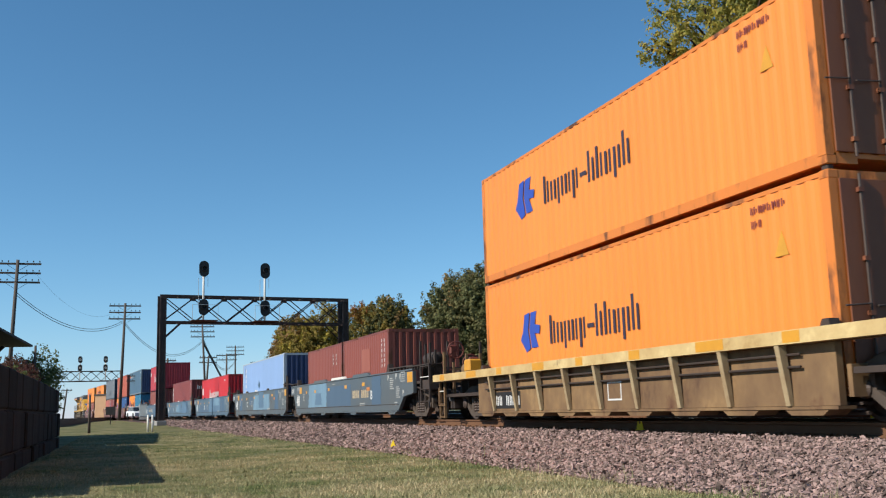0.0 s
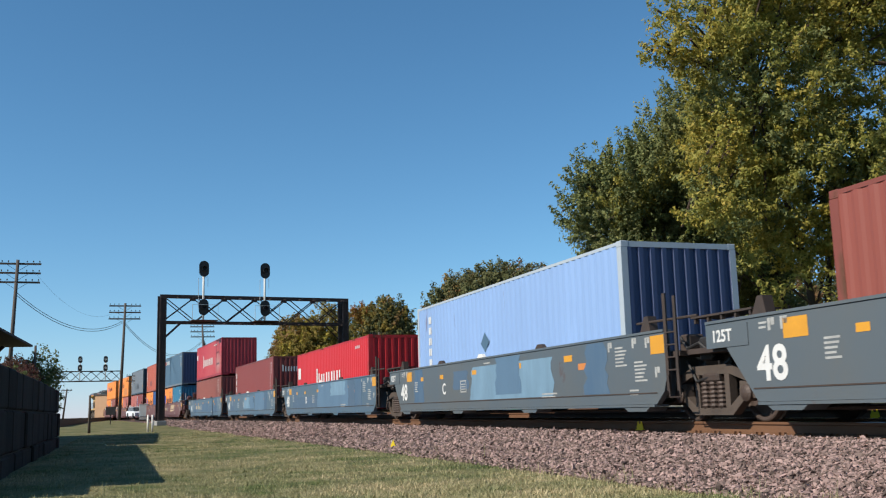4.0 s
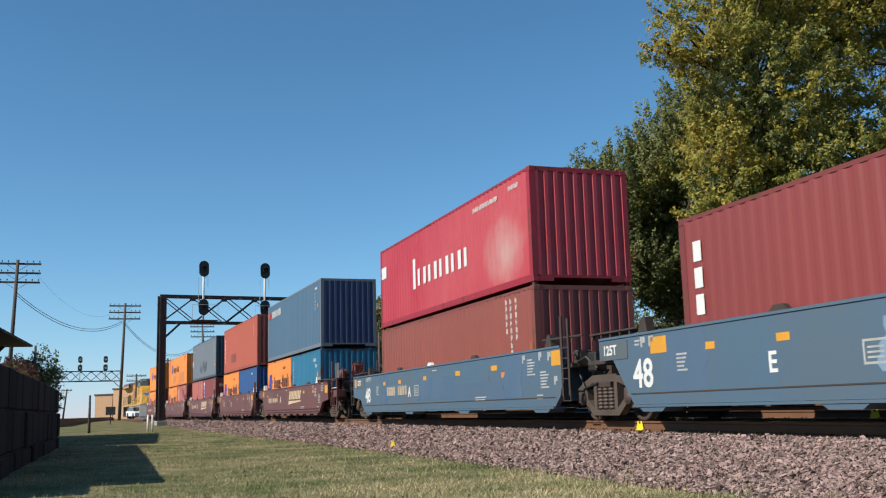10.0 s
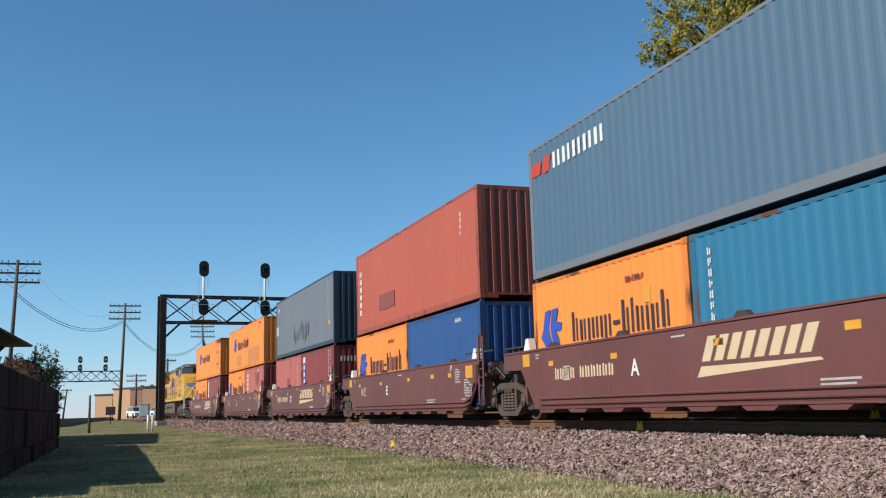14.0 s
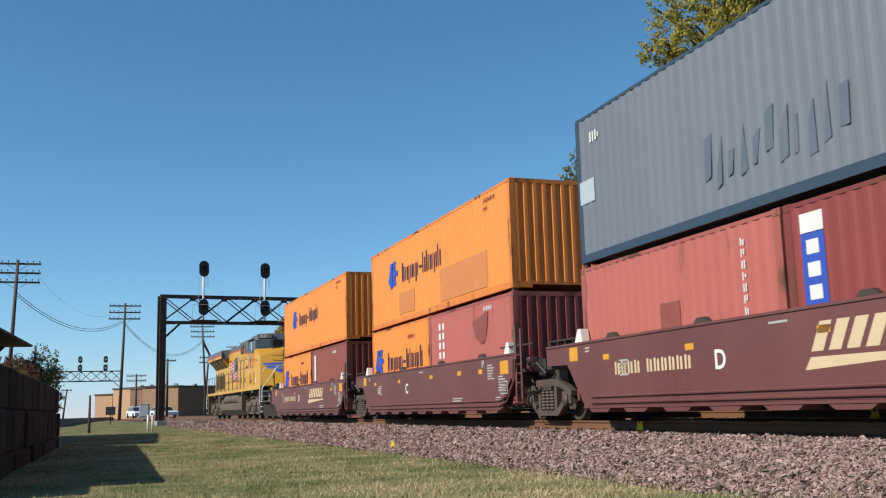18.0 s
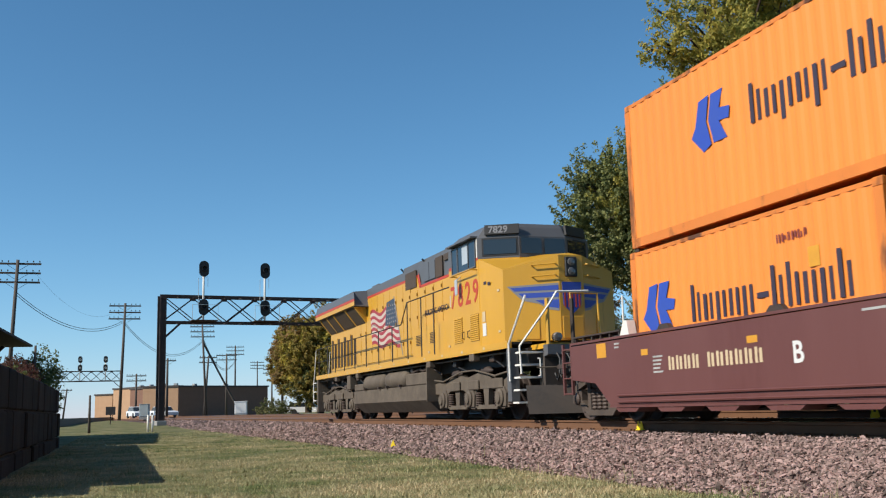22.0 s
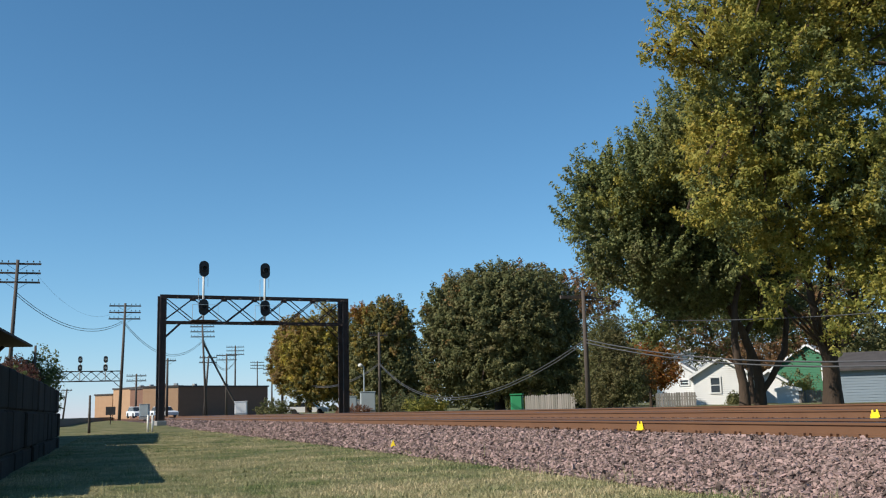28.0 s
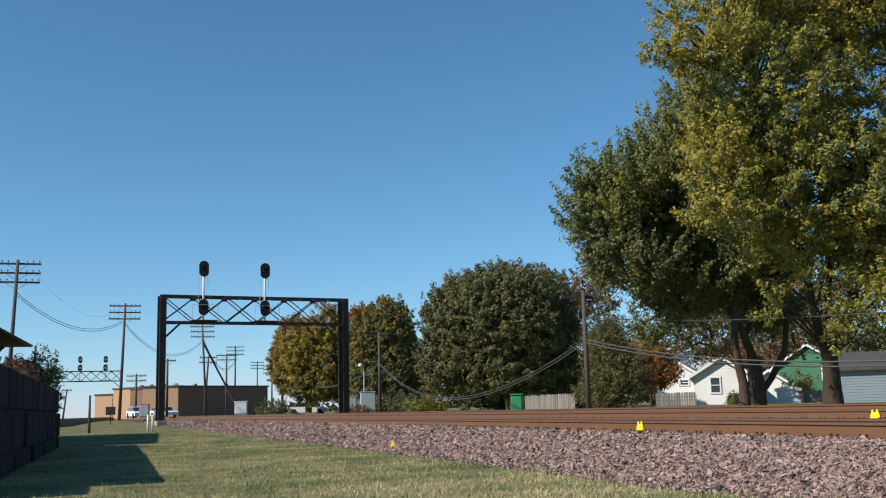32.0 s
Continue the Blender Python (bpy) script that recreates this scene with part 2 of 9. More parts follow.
def lettering(name, text, size, material, parent, m, label="", shear=0.0, bold=0.0, narrow=1.0):
    """Flat letters in the built-in font; the text stands in its own x, z plane, facing -y."""
    cu = bpy.data.curves.new(name, "FONT")
    cu.body, cu.size, cu.shear, cu.offset, cu.extrude = text, size, shear, bold, 0.002
    cu.resolution_u = 3
    ob = bpy.data.objects.new(name, cu)
    scene.collection.objects.link(ob)
    me = bpy.data.meshes.new_from_object(ob.evaluated_get(bpy.context.evaluated_depsgraph_get()))
    bpy.data.objects.remove(ob)
    me.transform(pose(0, 0, 0, 90, 0, 0) @ Matrix.Diagonal((narrow, 1, 1, 1)))
    me.materials.clear()
    me.materials.append(material)
    o = new(name, me)
    o.parent = parent
    o.matrix_basis = m
    if label:
        o["label"] = label
    return o


# ---- the curved line ----
def rail_line(u, off=0.0, z=0.0):
    """A place beside the near track: u along it, off away from the camera's side."""
    q = u + 10.0
    y = -1.072e-3 * q * q / 2 - 8.04e-7 * q ** 3
    a = atan(-1.072e-3 * q - 2.412e-6 * q * q)
    return Vector((u - off * sin(a), y + off * cos(a), z)), a


def run(t):
    k = t - 15.0
    return 8.3688 * k + 1.756e-4 * k * k - 1.845e-4 * k ** 3


MOVERS = []


def rolls(thing, u, z=0.0):
    """This thing stands at u along the line at 15 s, and rolls with the train."""
    MOVERS.append((thing, u, z))
    p, a = rail_line(u, 0, z)
    thing.matrix_world = pose(p.x, p.y, p.z, 0, 0, math.degrees(a))
    return thing


def motions():
    for thing, u, z in MOVERS:
        rows = []
        for i in range(33):
            p, a = rail_line(u + run(i), 0, z)
            rows.append((float(i), pose(p.x, p.y, p.z, 0, 0, math.degrees(a))))
        walk(thing, rows)


SCRIBBLE = surface("faded_dark_scribble", (0.070, 0.095, 0.125, 1), (0.115, 0.130, 0.152, 1), scale=2.2, fine=16, amount=0.9, rough=0.6, bump=0, streak=3)
# end panels of three blue containers, much darker than their sides
ENDBLUE = paint("darker_blue_end", (0.035, 0.055, 0.13, 1))
NAVYEND = paint("navy_end_and_frame", (0.028, 0.05, 0.075, 1))


# ---- containers ----
def corrugated(bm, length, z0, z1, y_out, depth, pitch, outward, turns=(0.27, 0.5, 0.77)):
    """A wall along x with trapezoid corrugations; y_out is its outer face, outward -1 or 1."""
    k = max(1, round(length / pitch))
    p = length / k
    xs, ys = [], []
    for i in range(k):
        a = -length / 2 + i * p
        for f, d in ((0.0, 0), (turns[0], 0), (turns[1], 1), (turns[2], 1)):
            xs.append(a + f * p)
            ys.append(y_out - outward * depth * d)
    xs.append(length / 2)
    ys.append(y_out)
    lo = [bm.verts.new((x, y, z0)) for x, y in zip(xs, ys)]
    hi = [bm.verts.new((x, y, z1)) for x, y in zip(xs, ys)]
    for i in range(len(xs) - 1):
        q = (lo[i], lo[i + 1], hi[i + 1], hi[i])
        bm.faces.new(q if outward < 0 else q[::-1])


W = 2.438
SHELLS = {}


def shell(length, height):
    """Meshes of a container of this size, shared by all of that size."""
    key = (length, height)
    if key in SHELLS:
        return SHELLS[key]
    L, H, y = length, height, W / 2
    out = {}

    def keep(name, bm):
        me = bpy.data.meshes.new(name)
        bm.to_mesh(me)
        bm.free()
        out[name] = me
    bm = bmesh.new()
    for sx in (-1, 1):
        for sy in (-1, 1):
            x0, x1 = sorted((sx * L / 2, sx * (L / 2 - 0.16)))
            y0, y1 = sorted((sy * y, sy * (y - 0.13)))
            box(bm, x0, x1, y0, y1, 0.118, H - 0.118)
    for sy in (-1, 1):
        y0, y1 = sorted((sy * (y - 0.004), sy * (y - 0.075)))
        box(bm, -L / 2 + 0.16, L / 2 - 0.16, y0, y1, 0.012, 0.165)
        box(bm, -L / 2 + 0.16, L / 2 - 0.16, y0, y1, H - 0.075, H - 0.014)
    for sx in (-1, 1):
        x0, x1 = sorted((sx * (L / 2 - 0.004), sx * (L / 2 - 0.12)))
        for a, b in ((-0.62, 0.62),):
            box(bm, x0, x1, -y + 0.162, a - 0.1, 0.012, 0.15)
            box(bm, x0, x1, b + 0.1, y - 0.162, 0.012, 0.15)
            box(bm, x0, x1, a - 0.1, b + 0.1, 0.09, 0.15)
        box(bm, x0, x1, -y + 0.162, y - 0.162, H - 0.11, H - 0.006)
    keep("frame", bm)
    bm = bmesh.new()
    corrugated(bm, L - 0.32, 0.165, H - 0.075, -y + 0.006, 0.014, 0.278, -1)
    keep("side_panel", bm)
    bm = bmesh.new()
    corrugated(bm, W - 0.26, 0.15, H - 0.11, 0, 0.048, 0.243, -1, (0.36, 0.46, 0.90))
    keep("end_panel", bm)
    bm = bmesh.new()
    k = round(L / 0.4)
    vs = []
    for i in range(k + 1):
        x = -(L - 0.3) / 2 + i * (L - 0.3) / k
        z = H - 0.012 - (0.02 if i % 2 else 0)
        vs.append([bm.verts.new((x, -y + 0.05, z)), bm.verts.new((x, y - 0.05, z))])
    for a, b in zip(vs[:-1], vs[1:]):
        bm.faces.new((a[0], b[0], b[1], a[1]))
    box(bm, -L / 2 + 0.12, L / 2 - 0.12, -y + 0.08, y - 0.08, 0.1, 0.14)
    keep("roof", bm)
    bm = bmesh.new()
    rbox(bm, -0.089, 0.089, -0.081, 0.081, 0, 0.118, 0.01)
    box(bm, -0.035, 0.035, -0.083, -0.08, 0.03, 0.085)
    keep("corner_casting", bm)
    SHELLS[key] = out
    return out


def container(label, material, length=12.192, high=False, end=None, post=None):
    height = 2.896 if high else 2.591
    s = shell(length, height)
    thing = tagged(empty("shipping_container"), label, "container")
    thing["span"] = (length, height)

    def put(name, mat, m):
        me = s[name]
        key = me.name + mat.name
        if key not in SHELLS:
            c = me.copy()
            c.materials.clear()
            c.materials.append(mat)
            c.name = name
            SHELLS[key] = c
        o = new(name, SHELLS[key])
        o.parent = thing
        o.matrix_basis = m
        return o
    if post is None:
        post = paint(material.name + "_frame", shade(BASES[material.name], 0.8), rust=0.55, amount=0.6, streak=3.0)
    put("frame", post, pose(0, 0, 0))
    put("side_panel", material, pose(0, 0, 0))
    put("side_panel", material, pose(0, 0, 0, 0, 0, 180))
    put("end_panel", end or material, pose(length / 2 - 0.003, 0, 0, 0, 0, 90))
    put("end_panel", end or material, pose(-length / 2 + 0.003, 0, 0, 0, 0, -90))
    put("roof", material, pose(0, 0, 0))
    for sx in (-1, 1):
        for sy in (-1, 1):
            for z in (0, height - 0.118):
                put("corner_casting", post or material, pose(sx * (length / 2 - 0.089), sy * (W / 2 - 0.081), z, 0, 0, 0 if sy < 0 else 180))
    return thing


FACE = -W / 2 - 0.001     # near face of a container


def mark(name, thing, material, quads, label="", y=FACE, end=False):
    """Flat painted shapes, 2 mm thick, on the near side (x, z outlines) or on the right-hand end (y, z)."""
    bm = bmesh.new()
    L = thing["span"][0] if "span" in thing else 0
    for q in quads:
        if end:
            prism(bm, q, L / 2 + 0.001, L / 2 + 0.003, "x")
        else:
            prism(bm, q, y - 0.002, y, "y")
    return part(name, bm, material, thing, label)


def rect(x0, z0, x1, z1, lean=0.0):
    return [(x0, z0), (x1, z0), (x1 + lean, z1), (x0 + lean, z1)]


def bars(x, z, heights, size, gap=0.3, width=0.62, lean=0.0):
    """A wordmark as plain bars: one bar a sign, with its height, drop and width in units of size."""
    out = []
    for up, down, wide in heights:
        w = size * width * wide
        out.append(rect(x, z - down * size, x + w, z + up * size, lean * size))
        x += w + size * gap * 0.55
    return out, x


WORDMARK = [(1.3, 0), (0.9, 0), (0.9, 0.3), (0.9, 0), (0.9, 0.35), (0, 0), (1.35, 0), (1.35, 0), (0.95, 0), (0.95, 0.3), (1.4, 0)]


def wordmark(thing, x0, x1, z, size, signs, material, label, end=False, fill=0.72, lean=0.0):
    """A name drawn as a row of plain bars, one for each sign: (height, drop) in units of size; 0 makes a short dash."""
    step = (x1 - x0) / len(signs)
    for k, (up, down) in enumerate(signs):
        a = x0 + k * step
        w = step * fill
        if up:
            q = [rect(a, z - down * size, a + w * 0.36, z + up * size, lean), rect(a + w * 0.70, z, a + w, z + min(up, 1) * size, lean)]
        else:
            q = [rect(a, z + 0.4 * size, a + w * 1.1, z + 0.58 * size)]
        mark("wordmark_bar", thing, material, q, label if k == 0 else "", end=end)


def shipping_mark(thing, x, z, size):
    """The line's blue emblem and its dark wordmark, drawn as plain shapes."""
    w, h = size * 2.3, size * 1.9
    z0 = z - size * 0.25
    for shape in (((0.24, 0.96), (0.50, 1.0), (0.40, 0.55), (0.50, 0.10), (0.30, 0.0), (0.0, 0.34), (0.12, 0.52)), ((0.56, 0.99), (0.86, 1.0), (0.74, 0.68), (1.0, 0.63), (0.96, 0.43), (0.72, 0.45), (0.90, 0.10), (0.56, 0.10), (0.46, 0.54))):
        mark("emblem", thing, BLUEINK, [[(x + a * w, z0 + b * h) for a, b in shape]], "blue emblem of two leaning shapes")
    wordmark(thing, x + size * 3.35, x + size * 11.6, z, size, WORDMARK, NAVYINK, "dark wordmark of plain bars")


def small_print(thing, x, z, n, material=WHITE, size=0.11, rows=1, name="marking"):
    q = []
    rnd = random.Random(int(x * 100) + n)
    for r in range(rows):
        k = x
        for i in range(n):
            w = size * rnd.uniform(0.4, 0.8)
            zz = z - r * size * 1.7
            q.append(rect(k, zz, k + w * 0.38, zz + size))
            q.append(rect(k + w * 0.66, zz + size * 0.2 * (i % 2), k + w, zz + size * (1 - 0.3 * (i % 3 == 1))))
            k += w + size * 0.28
    return mark(name, thing, material, q)


def column_print(thing, x, z, n, material=WHITE, size=0.12):
    q = []
    for i in range(n):
        zz = z - i * size * 1.4
        q += [rect(x, zz, x + size * 0.24, zz + size), rect(x + size * 0.45, zz + size * 0.3 * (i % 2), x + size * 0.7, zz + size * (1 - 0.25 * (i % 3 == 0)))]
    mark("marking", thing, material, q)


CONTAINER_FLOOR = 0.33
STD, HIGH = 2.591, 2.896


def load(c, u, level=0.0):
    """Sets a container into a well; an upper one stands on twist locks."""
    if level:
        gap = level - (STD if level < 2.8 else HIGH)
        for sx in (-1, 1):
            for sy in (-1, 1):
                bm = bmesh.new()
                x, y = sx * (c["span"][0] / 2 - 0.089), sy * (W / 2 - 0.081)
                rbox(bm, x - 0.06, x + 0.06, y - 0.05, y + 0.05, -gap, 0.0, 0.008)
                part("twist_lock", bm, GRIME, c)
    return rolls(c, u, CONTAINER_FLOOR + level)


FADEBROWN = surface("faded_brown_paint", (0.31, 0.105, 0.075, 1), (0.24, 0.065, 0.045, 1), scale=1.2, fine=14, amount=0.8, rough=0.7, bump=0, streak=4)


def doors(c, h):
    """Cargo doors on the right-hand end: two leaves, lock rods with their guides and handles."""
    x = c["span"][0] / 2
    for sy in (-1, 1):
        bm = bmesh.new()
        y0, y1 = sorted((sy * 0.012, sy * 1.07))
        rbox(bm, x + 0.004, x + 0.03, y0, y1, 0.16, h - 0.12, 0.006)
        leaf = part("door", bm, DOORBROWN, c, "rust-brown cargo door")
        for y in (0.28, 0.78):
            bm = bmesh.new()
            tube(bm, (x + 0.06, sy * y, 0.10), (x + 0.06, sy * y, h - 0.06), 0.02, n=8)
            part("lock_rod", bm, TREAD, leaf)
            bm = bmesh.new()
            for z in (0.3, 1.0, 1.7, h - 0.3):
                box(bm, x + 0.031, x + 0.085, sy * y - 0.045, sy * y + 0.045, z, z + 0.06)
            part("rod_guide", bm, DOORBROWN, leaf)
            bm = bmesh.new()
            pipe(bm, [(x + 0.08, sy * y, 1.15), (x + 0.09, sy * y - 0.42, 1.12)], 0.013)
            part("door_handle", bm, TREAD, leaf)


DOORBROWN = surface("rust_brown_door_paint", (0.15, 0.045, 0.022, 1), (0.24, 0.085, 0.03, 1), scale=1.4, fine=14, amount=0.8, rough=0.6, bump=0.1, stain=RUST, stain_at=0.6, streak=3)


def stacked_orange(label, u, level, high, panel=None):
    c = container(label, ORANGE, high=high, end=ORANGE)
    h = c["span"][1]
    if panel == "warned":
        doors(c, h)
    shipping_mark(c, -4.02, 1.25, 0.455)
    small_print(c, 4.45, h - 0.30, 8, MAROON, 0.11)
    small_print(c, 4.45, h - 0.50, 3, MAROON, 0.11)
    if panel == "patched":
        mark("repainted_patch", c, DULLORANGE, [rect(1.1, 0.22, 4.6, 1.12)], "duller orange repainted patch", FACE + 0.0)
        mark("repainted_patch", c, DULLORANGE, [rect(-2.85, 0.25, -1.25, 0.92)], "duller orange repainted patch")
    if panel == "warned":
        mark("warning_triangle", c, YELLOWTAPE, [[(4.92, h - 0.98), (5.22, h - 0.98), (5.1, h - 0.62)]], "yellow warning triangle")
    load(c, u, level)
    return c


def short_orange(u):
    c = container("bright orange twenty-foot corrugated container with blue emblem", ORANGE, 6.058)
    shipping_mark(c, -2.68, 1.22, 0.445)
    small_print(c, 1.0, 2.1, 6, MAROON, 0.12)
    mark("warning_triangle", c, YELLOWTAPE, [rect(1.62, 1.68, 1.84, 1.95)])
    load(c, u)


def train_loads():
    # leading car: two orange boxes
    stacked_orange("orange corrugated container with blue emblem, lower of a stack", 108.75, 0, True, "warned")
    stacked_orange("orange corrugated container with blue emblem, upper of a stack", 108.75, HIGH + 0.07, False, "warned")
    # blue wells
    for du, lab in ((91.1, "faded brown twenty-foot container with pale weathered side"), (84.8, "plain brown twenty-foot corrugated container")):
        c = container(lab, BROWN, 6.058)
        if du > 88:
            mark("worn_patch", c, FADEBROWN, [rect(-0.3, 1.3, 0.75, 2.1)], "faded paler patch")
            mark("worn_patch", c, FADEBROWN, [rect(-1.6, 0.3, 0.9, 1.2)], "faded paler patch")
            column_print(c, 2.2, 2.2, 6)
            column_print(c, 2.5, 2.2, 6)
        else:
            column_print(c, 1.6, 2.1, 3)
            column_print(c, 2.1, 2.1, 3)
        load(c, du)
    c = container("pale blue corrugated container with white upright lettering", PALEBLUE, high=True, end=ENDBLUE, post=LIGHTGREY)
    for k in range(6):
        mark("wordmark_bar", c, WHITE, [rect(-5.05, 2.36 - k * 0.30, -4.94, 2.36 - k * 0.30 + 0.2), rect(-4.91, 2.36 - k * 0.30, -4.82, 2.36 - k * 0.30 + 0.2)], "white bar of an upright wordmark")
    mark("diamond_placard", c, STEELBLUE, [[(-1.0, 1.52), (-0.72, 1.30), (-0.44, 1.54), (-0.72, 1.78)]])
    load(c, 70.2)
    c = container("scarlet corrugated container with white wordmark bars", SCARLET, end=SCARLET)
    wordmark(c, -2.1, 2.3, 1.14, 0.42, [(1.5, 0), (0.9, 0), (1.0, 0), (1.0, 0), (1.0, 0)], WHITE, "white wordmark of plain bars", fill=0.66)
    mark("square_mark", c, WHITE, [rect(-5.85, 1.45, -5.3, 1.95)])
    small_print(c, 4.3, 2.2, 7)
    load(c, 52.45)
    c = container("maroon corrugated container with white lettered end", MAROON, high=True, end=MAROON)
    column_print(c, 5.25, 2.5, 9)
    column_print(c, 5.55, 2.5, 4)
    for k in range(3):
        mark("wordmark_bar", c, WHITE, [rect(-5.72, 2.15 - k * 0.42, -5.5, 2.15 - k * 0.42 + 0.32)], "white bar of an upright wordmark")
    wordmark(c, -0.75, 0.15, 2.1, 0.26, [(1.3, 0), (1, 0), (1, 0)], WHITE, "white bar of a wordmark on the end", end=True)
    load(c, 34.35)
    c = container("brown corrugated container with rusty corner, lower of a stack", BROWN, end=MAROON)
    column_print(c, 4.5, 2.3, 5)
    column_print(c, 4.75, 2.3, 8)
    column_print(c, 5.05, 2.3, 6)
    mark("rusty_panel", c, ORANGERUST, [rect(5.78, 0.2, 5.92, 1.35)], "bare orange rust beside the post")
    load(c, 16.35)
    c = container("crimson corrugated container with white wordmark, sun-faded", CRIMSON, end=CRIMSON)
    wordmark(c, -2.5, 2.4, 0.92, 0.5, [(1.7, 0.12), (0.98, 0), (1, 0), (1, 0), (1, 0)], WHITE, "white wordmark of plain bars", fill=0.66)
    mark("square_mark", c, WHITE, [rect(-5.95, 1.6, -5.4, 1.98)])
    small_print(c, 2.6, 2.18, 16, size=0.12)
    small_print(c, 4.9, 2.25, 6)
    load(c, 16.35, STD + 0.07)
    # brown wells
    short_orange(-8.0)
    c = container("teal twenty-foot corrugated container", TEAL, 6.058, end=TEAL)
    column_print(c, -2.55, 2.2, 8)
    small_print(c, 1.7, 2.1, 4, size=0.14)
    small_print(c, 2.0, 1.85, 3, size=0.14)
    mark("yellow_label", c, YELLOWTAPE, [rect(2.35, 1.45, 2.55, 1.65)])
    load(c, -1.87)
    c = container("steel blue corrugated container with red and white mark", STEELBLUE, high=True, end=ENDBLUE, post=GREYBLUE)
    wordmark(c, -4.85, -2.5, 2.2, 0.34, [(1, 0), (1, 0), (1, 0), (1, 0), (1, 0)], WHITE, "white wordmark of plain bars", fill=0.72)
    mark("emblem", c, REDINK, [rect(-6.0, 2.22, -5.5, 2.5, 0.1), rect(-5.4, 2.2, -5.05, 2.55, 0.1)], "red emblem")
    small_print(c, 5.0, 2.5, 5)
    column_print(c, 5.0, 2.3, 5)
    mark("yellow_label", c, YELLOWTAPE, [rect(5.45, 1.72, 5.6, 1.9)])
    load(c, -4.9, STD + 0.085)

    short_orange(-23.4)
    c = container("cobalt blue twenty-foot corrugated container", COBALT, 6.058, end=COBALT)
    small_print(c, 1.2, 2.2, 5)
    load(c, -17.25)
    c = container("terracotta corrugated container with white upright lettering", TRITONRED, high=True, end=BROWN)
    for k in range(6):
        mark("wordmark_bar", c, WHITE, [rect(-5.60, 2.05 - k * 0.275, -5.50, 2.05 - k * 0.275 + 0.19), rect(-5.46, 2.05 - k * 0.275, -5.36, 2.05 - k * 0.275 + 0.19)], "white bar of an upright wordmark")
    mark("repainted_patch", c, DULLRED, [rect(-3.1, 0.6, -1.3, 1.12)], "darker repainted patch")
    column_print(c, 4.8, 2.3, 4)
    load(c, -20.3, STD + 0.07)

    c = container("faded red twenty-foot container with worn marks", PINKRED, 6.058)
    column_print(c, 2.1, 2.2, 8)
    mark("worn_patch", c, DULLRED, [rect(-0.2, 1.1, 0.4, 1.6)])
    load(c, -39.15)
    c = container("maroon twenty-foot container with white lettered end", MAROON, 6.058, end=MAROON)
    mark("blue_panel", c, BLUEINK, [rect(-2.7, 0.9, -2.25, 2.13)], "upright blue label panel")
    mark("wordmark", c, WHITE, [rect(-2.7, 2.14, -2.25, 2.4)] , "white label", FACE)
    for i in range(3):
        mark("panel_mark", c, WHITE, [rect(-2.6, 1.85 - i * 0.3, -2.36, 2.04 - i * 0.3)], "", FACE - 0.003)
    column_print(c, 2.1, 2.35, 7)
    column_print(c, 2.4, 2.35, 9)
    wordmark(c, -0.95, 0.75, 1.95, 0.2, [(1, 0)] * 6, WHITE, "white bar of a wordmark on the end", end=True)
    load(c, -33.02)
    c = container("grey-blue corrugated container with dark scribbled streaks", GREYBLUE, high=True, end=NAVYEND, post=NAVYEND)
    mark("pale_patch", c, LIGHTGREY, [rect(-6.0, 1.15, -5.4, 1.6)], "pale grey patch")
    small_print(c, -5.5, 2.3, 2, size=0.2)
    rnd = random.Random(5)
    for i in range(11):
        x, low = -1.75 + i * 0.3, rnd.uniform(0.45, 0.75)
        mark("streak", c, SCRIBBLE, [[(x, low), (x + rnd.uniform(0.08, 0.2), low + rnd.uniform(0, 0.08)), (x + rnd.uniform(0.12, 0.24), low + rnd.uniform(0.4, 0.85)), (x + 0.04, low + rnd.uniform(0.3, 0.7))]], "dark faded upright streak")
    column_print(c, 5.1, 2.45, 9)
    mark("yellow_label", c, YELLOWTAPE, [rect(5.2, 0.78, 5.5, 0.98)])
    load(c, -36.05, STD + 0.085)

    short_orange(-54.75)
    c = container("faded red twenty-foot container with white upright wordmark", PINKRED, 6.058, end=MAROON)
    for k in range(5):
        mark("wordmark_bar", c, WHITE, [rect(-2.2, 2.1 - k * 0.26, -2.04, 2.1 - k * 0.26 + 0.18), rect(-1.9, 2.1 - k * 0.26, -1.75, 2.1 - k * 0.26 + 0.18)], "white bar of an upright wordmark")
    mark("worn_patch", c, DULLRED, [[(0.4, 2.1), (1.5, 2.3), (1.3, 1.6), (1.0, 1.5), (0.6, 1.7)]], "dark scraped patch")
    small_print(c, 1.2, 2.3, 6)
    load(c, -48.65)
    stacked_orange("orange corrugated container with duller repainted patches", -51.72, STD + 0.07, False, "patched")

    short_orange(-70.65)
    c = container("plain maroon twenty-foot corrugated container", BROWN, 6.058, end=MAROON)
    mark("white_strip", c, WHITE, [rect(-2.5, 1.2, -2.2, 2.35)], "upright white label strip")
    small_print(c, 0.8, 2.25, 7)
    load(c, -64.42)
    stacked_orange("orange corrugated container, upper of a stack at the train's rear", -67.5, STD + 0.07, False)


# ---- well cars and trucks ----
FRAMEDUST = surface("dusty_cast_frame", (0.085, 0.062, 0.047, 1), (0.04, 0.029, 0.023, 1), scale=3, fine=22, amount=0.8, rough=0.8, bump=0.2)


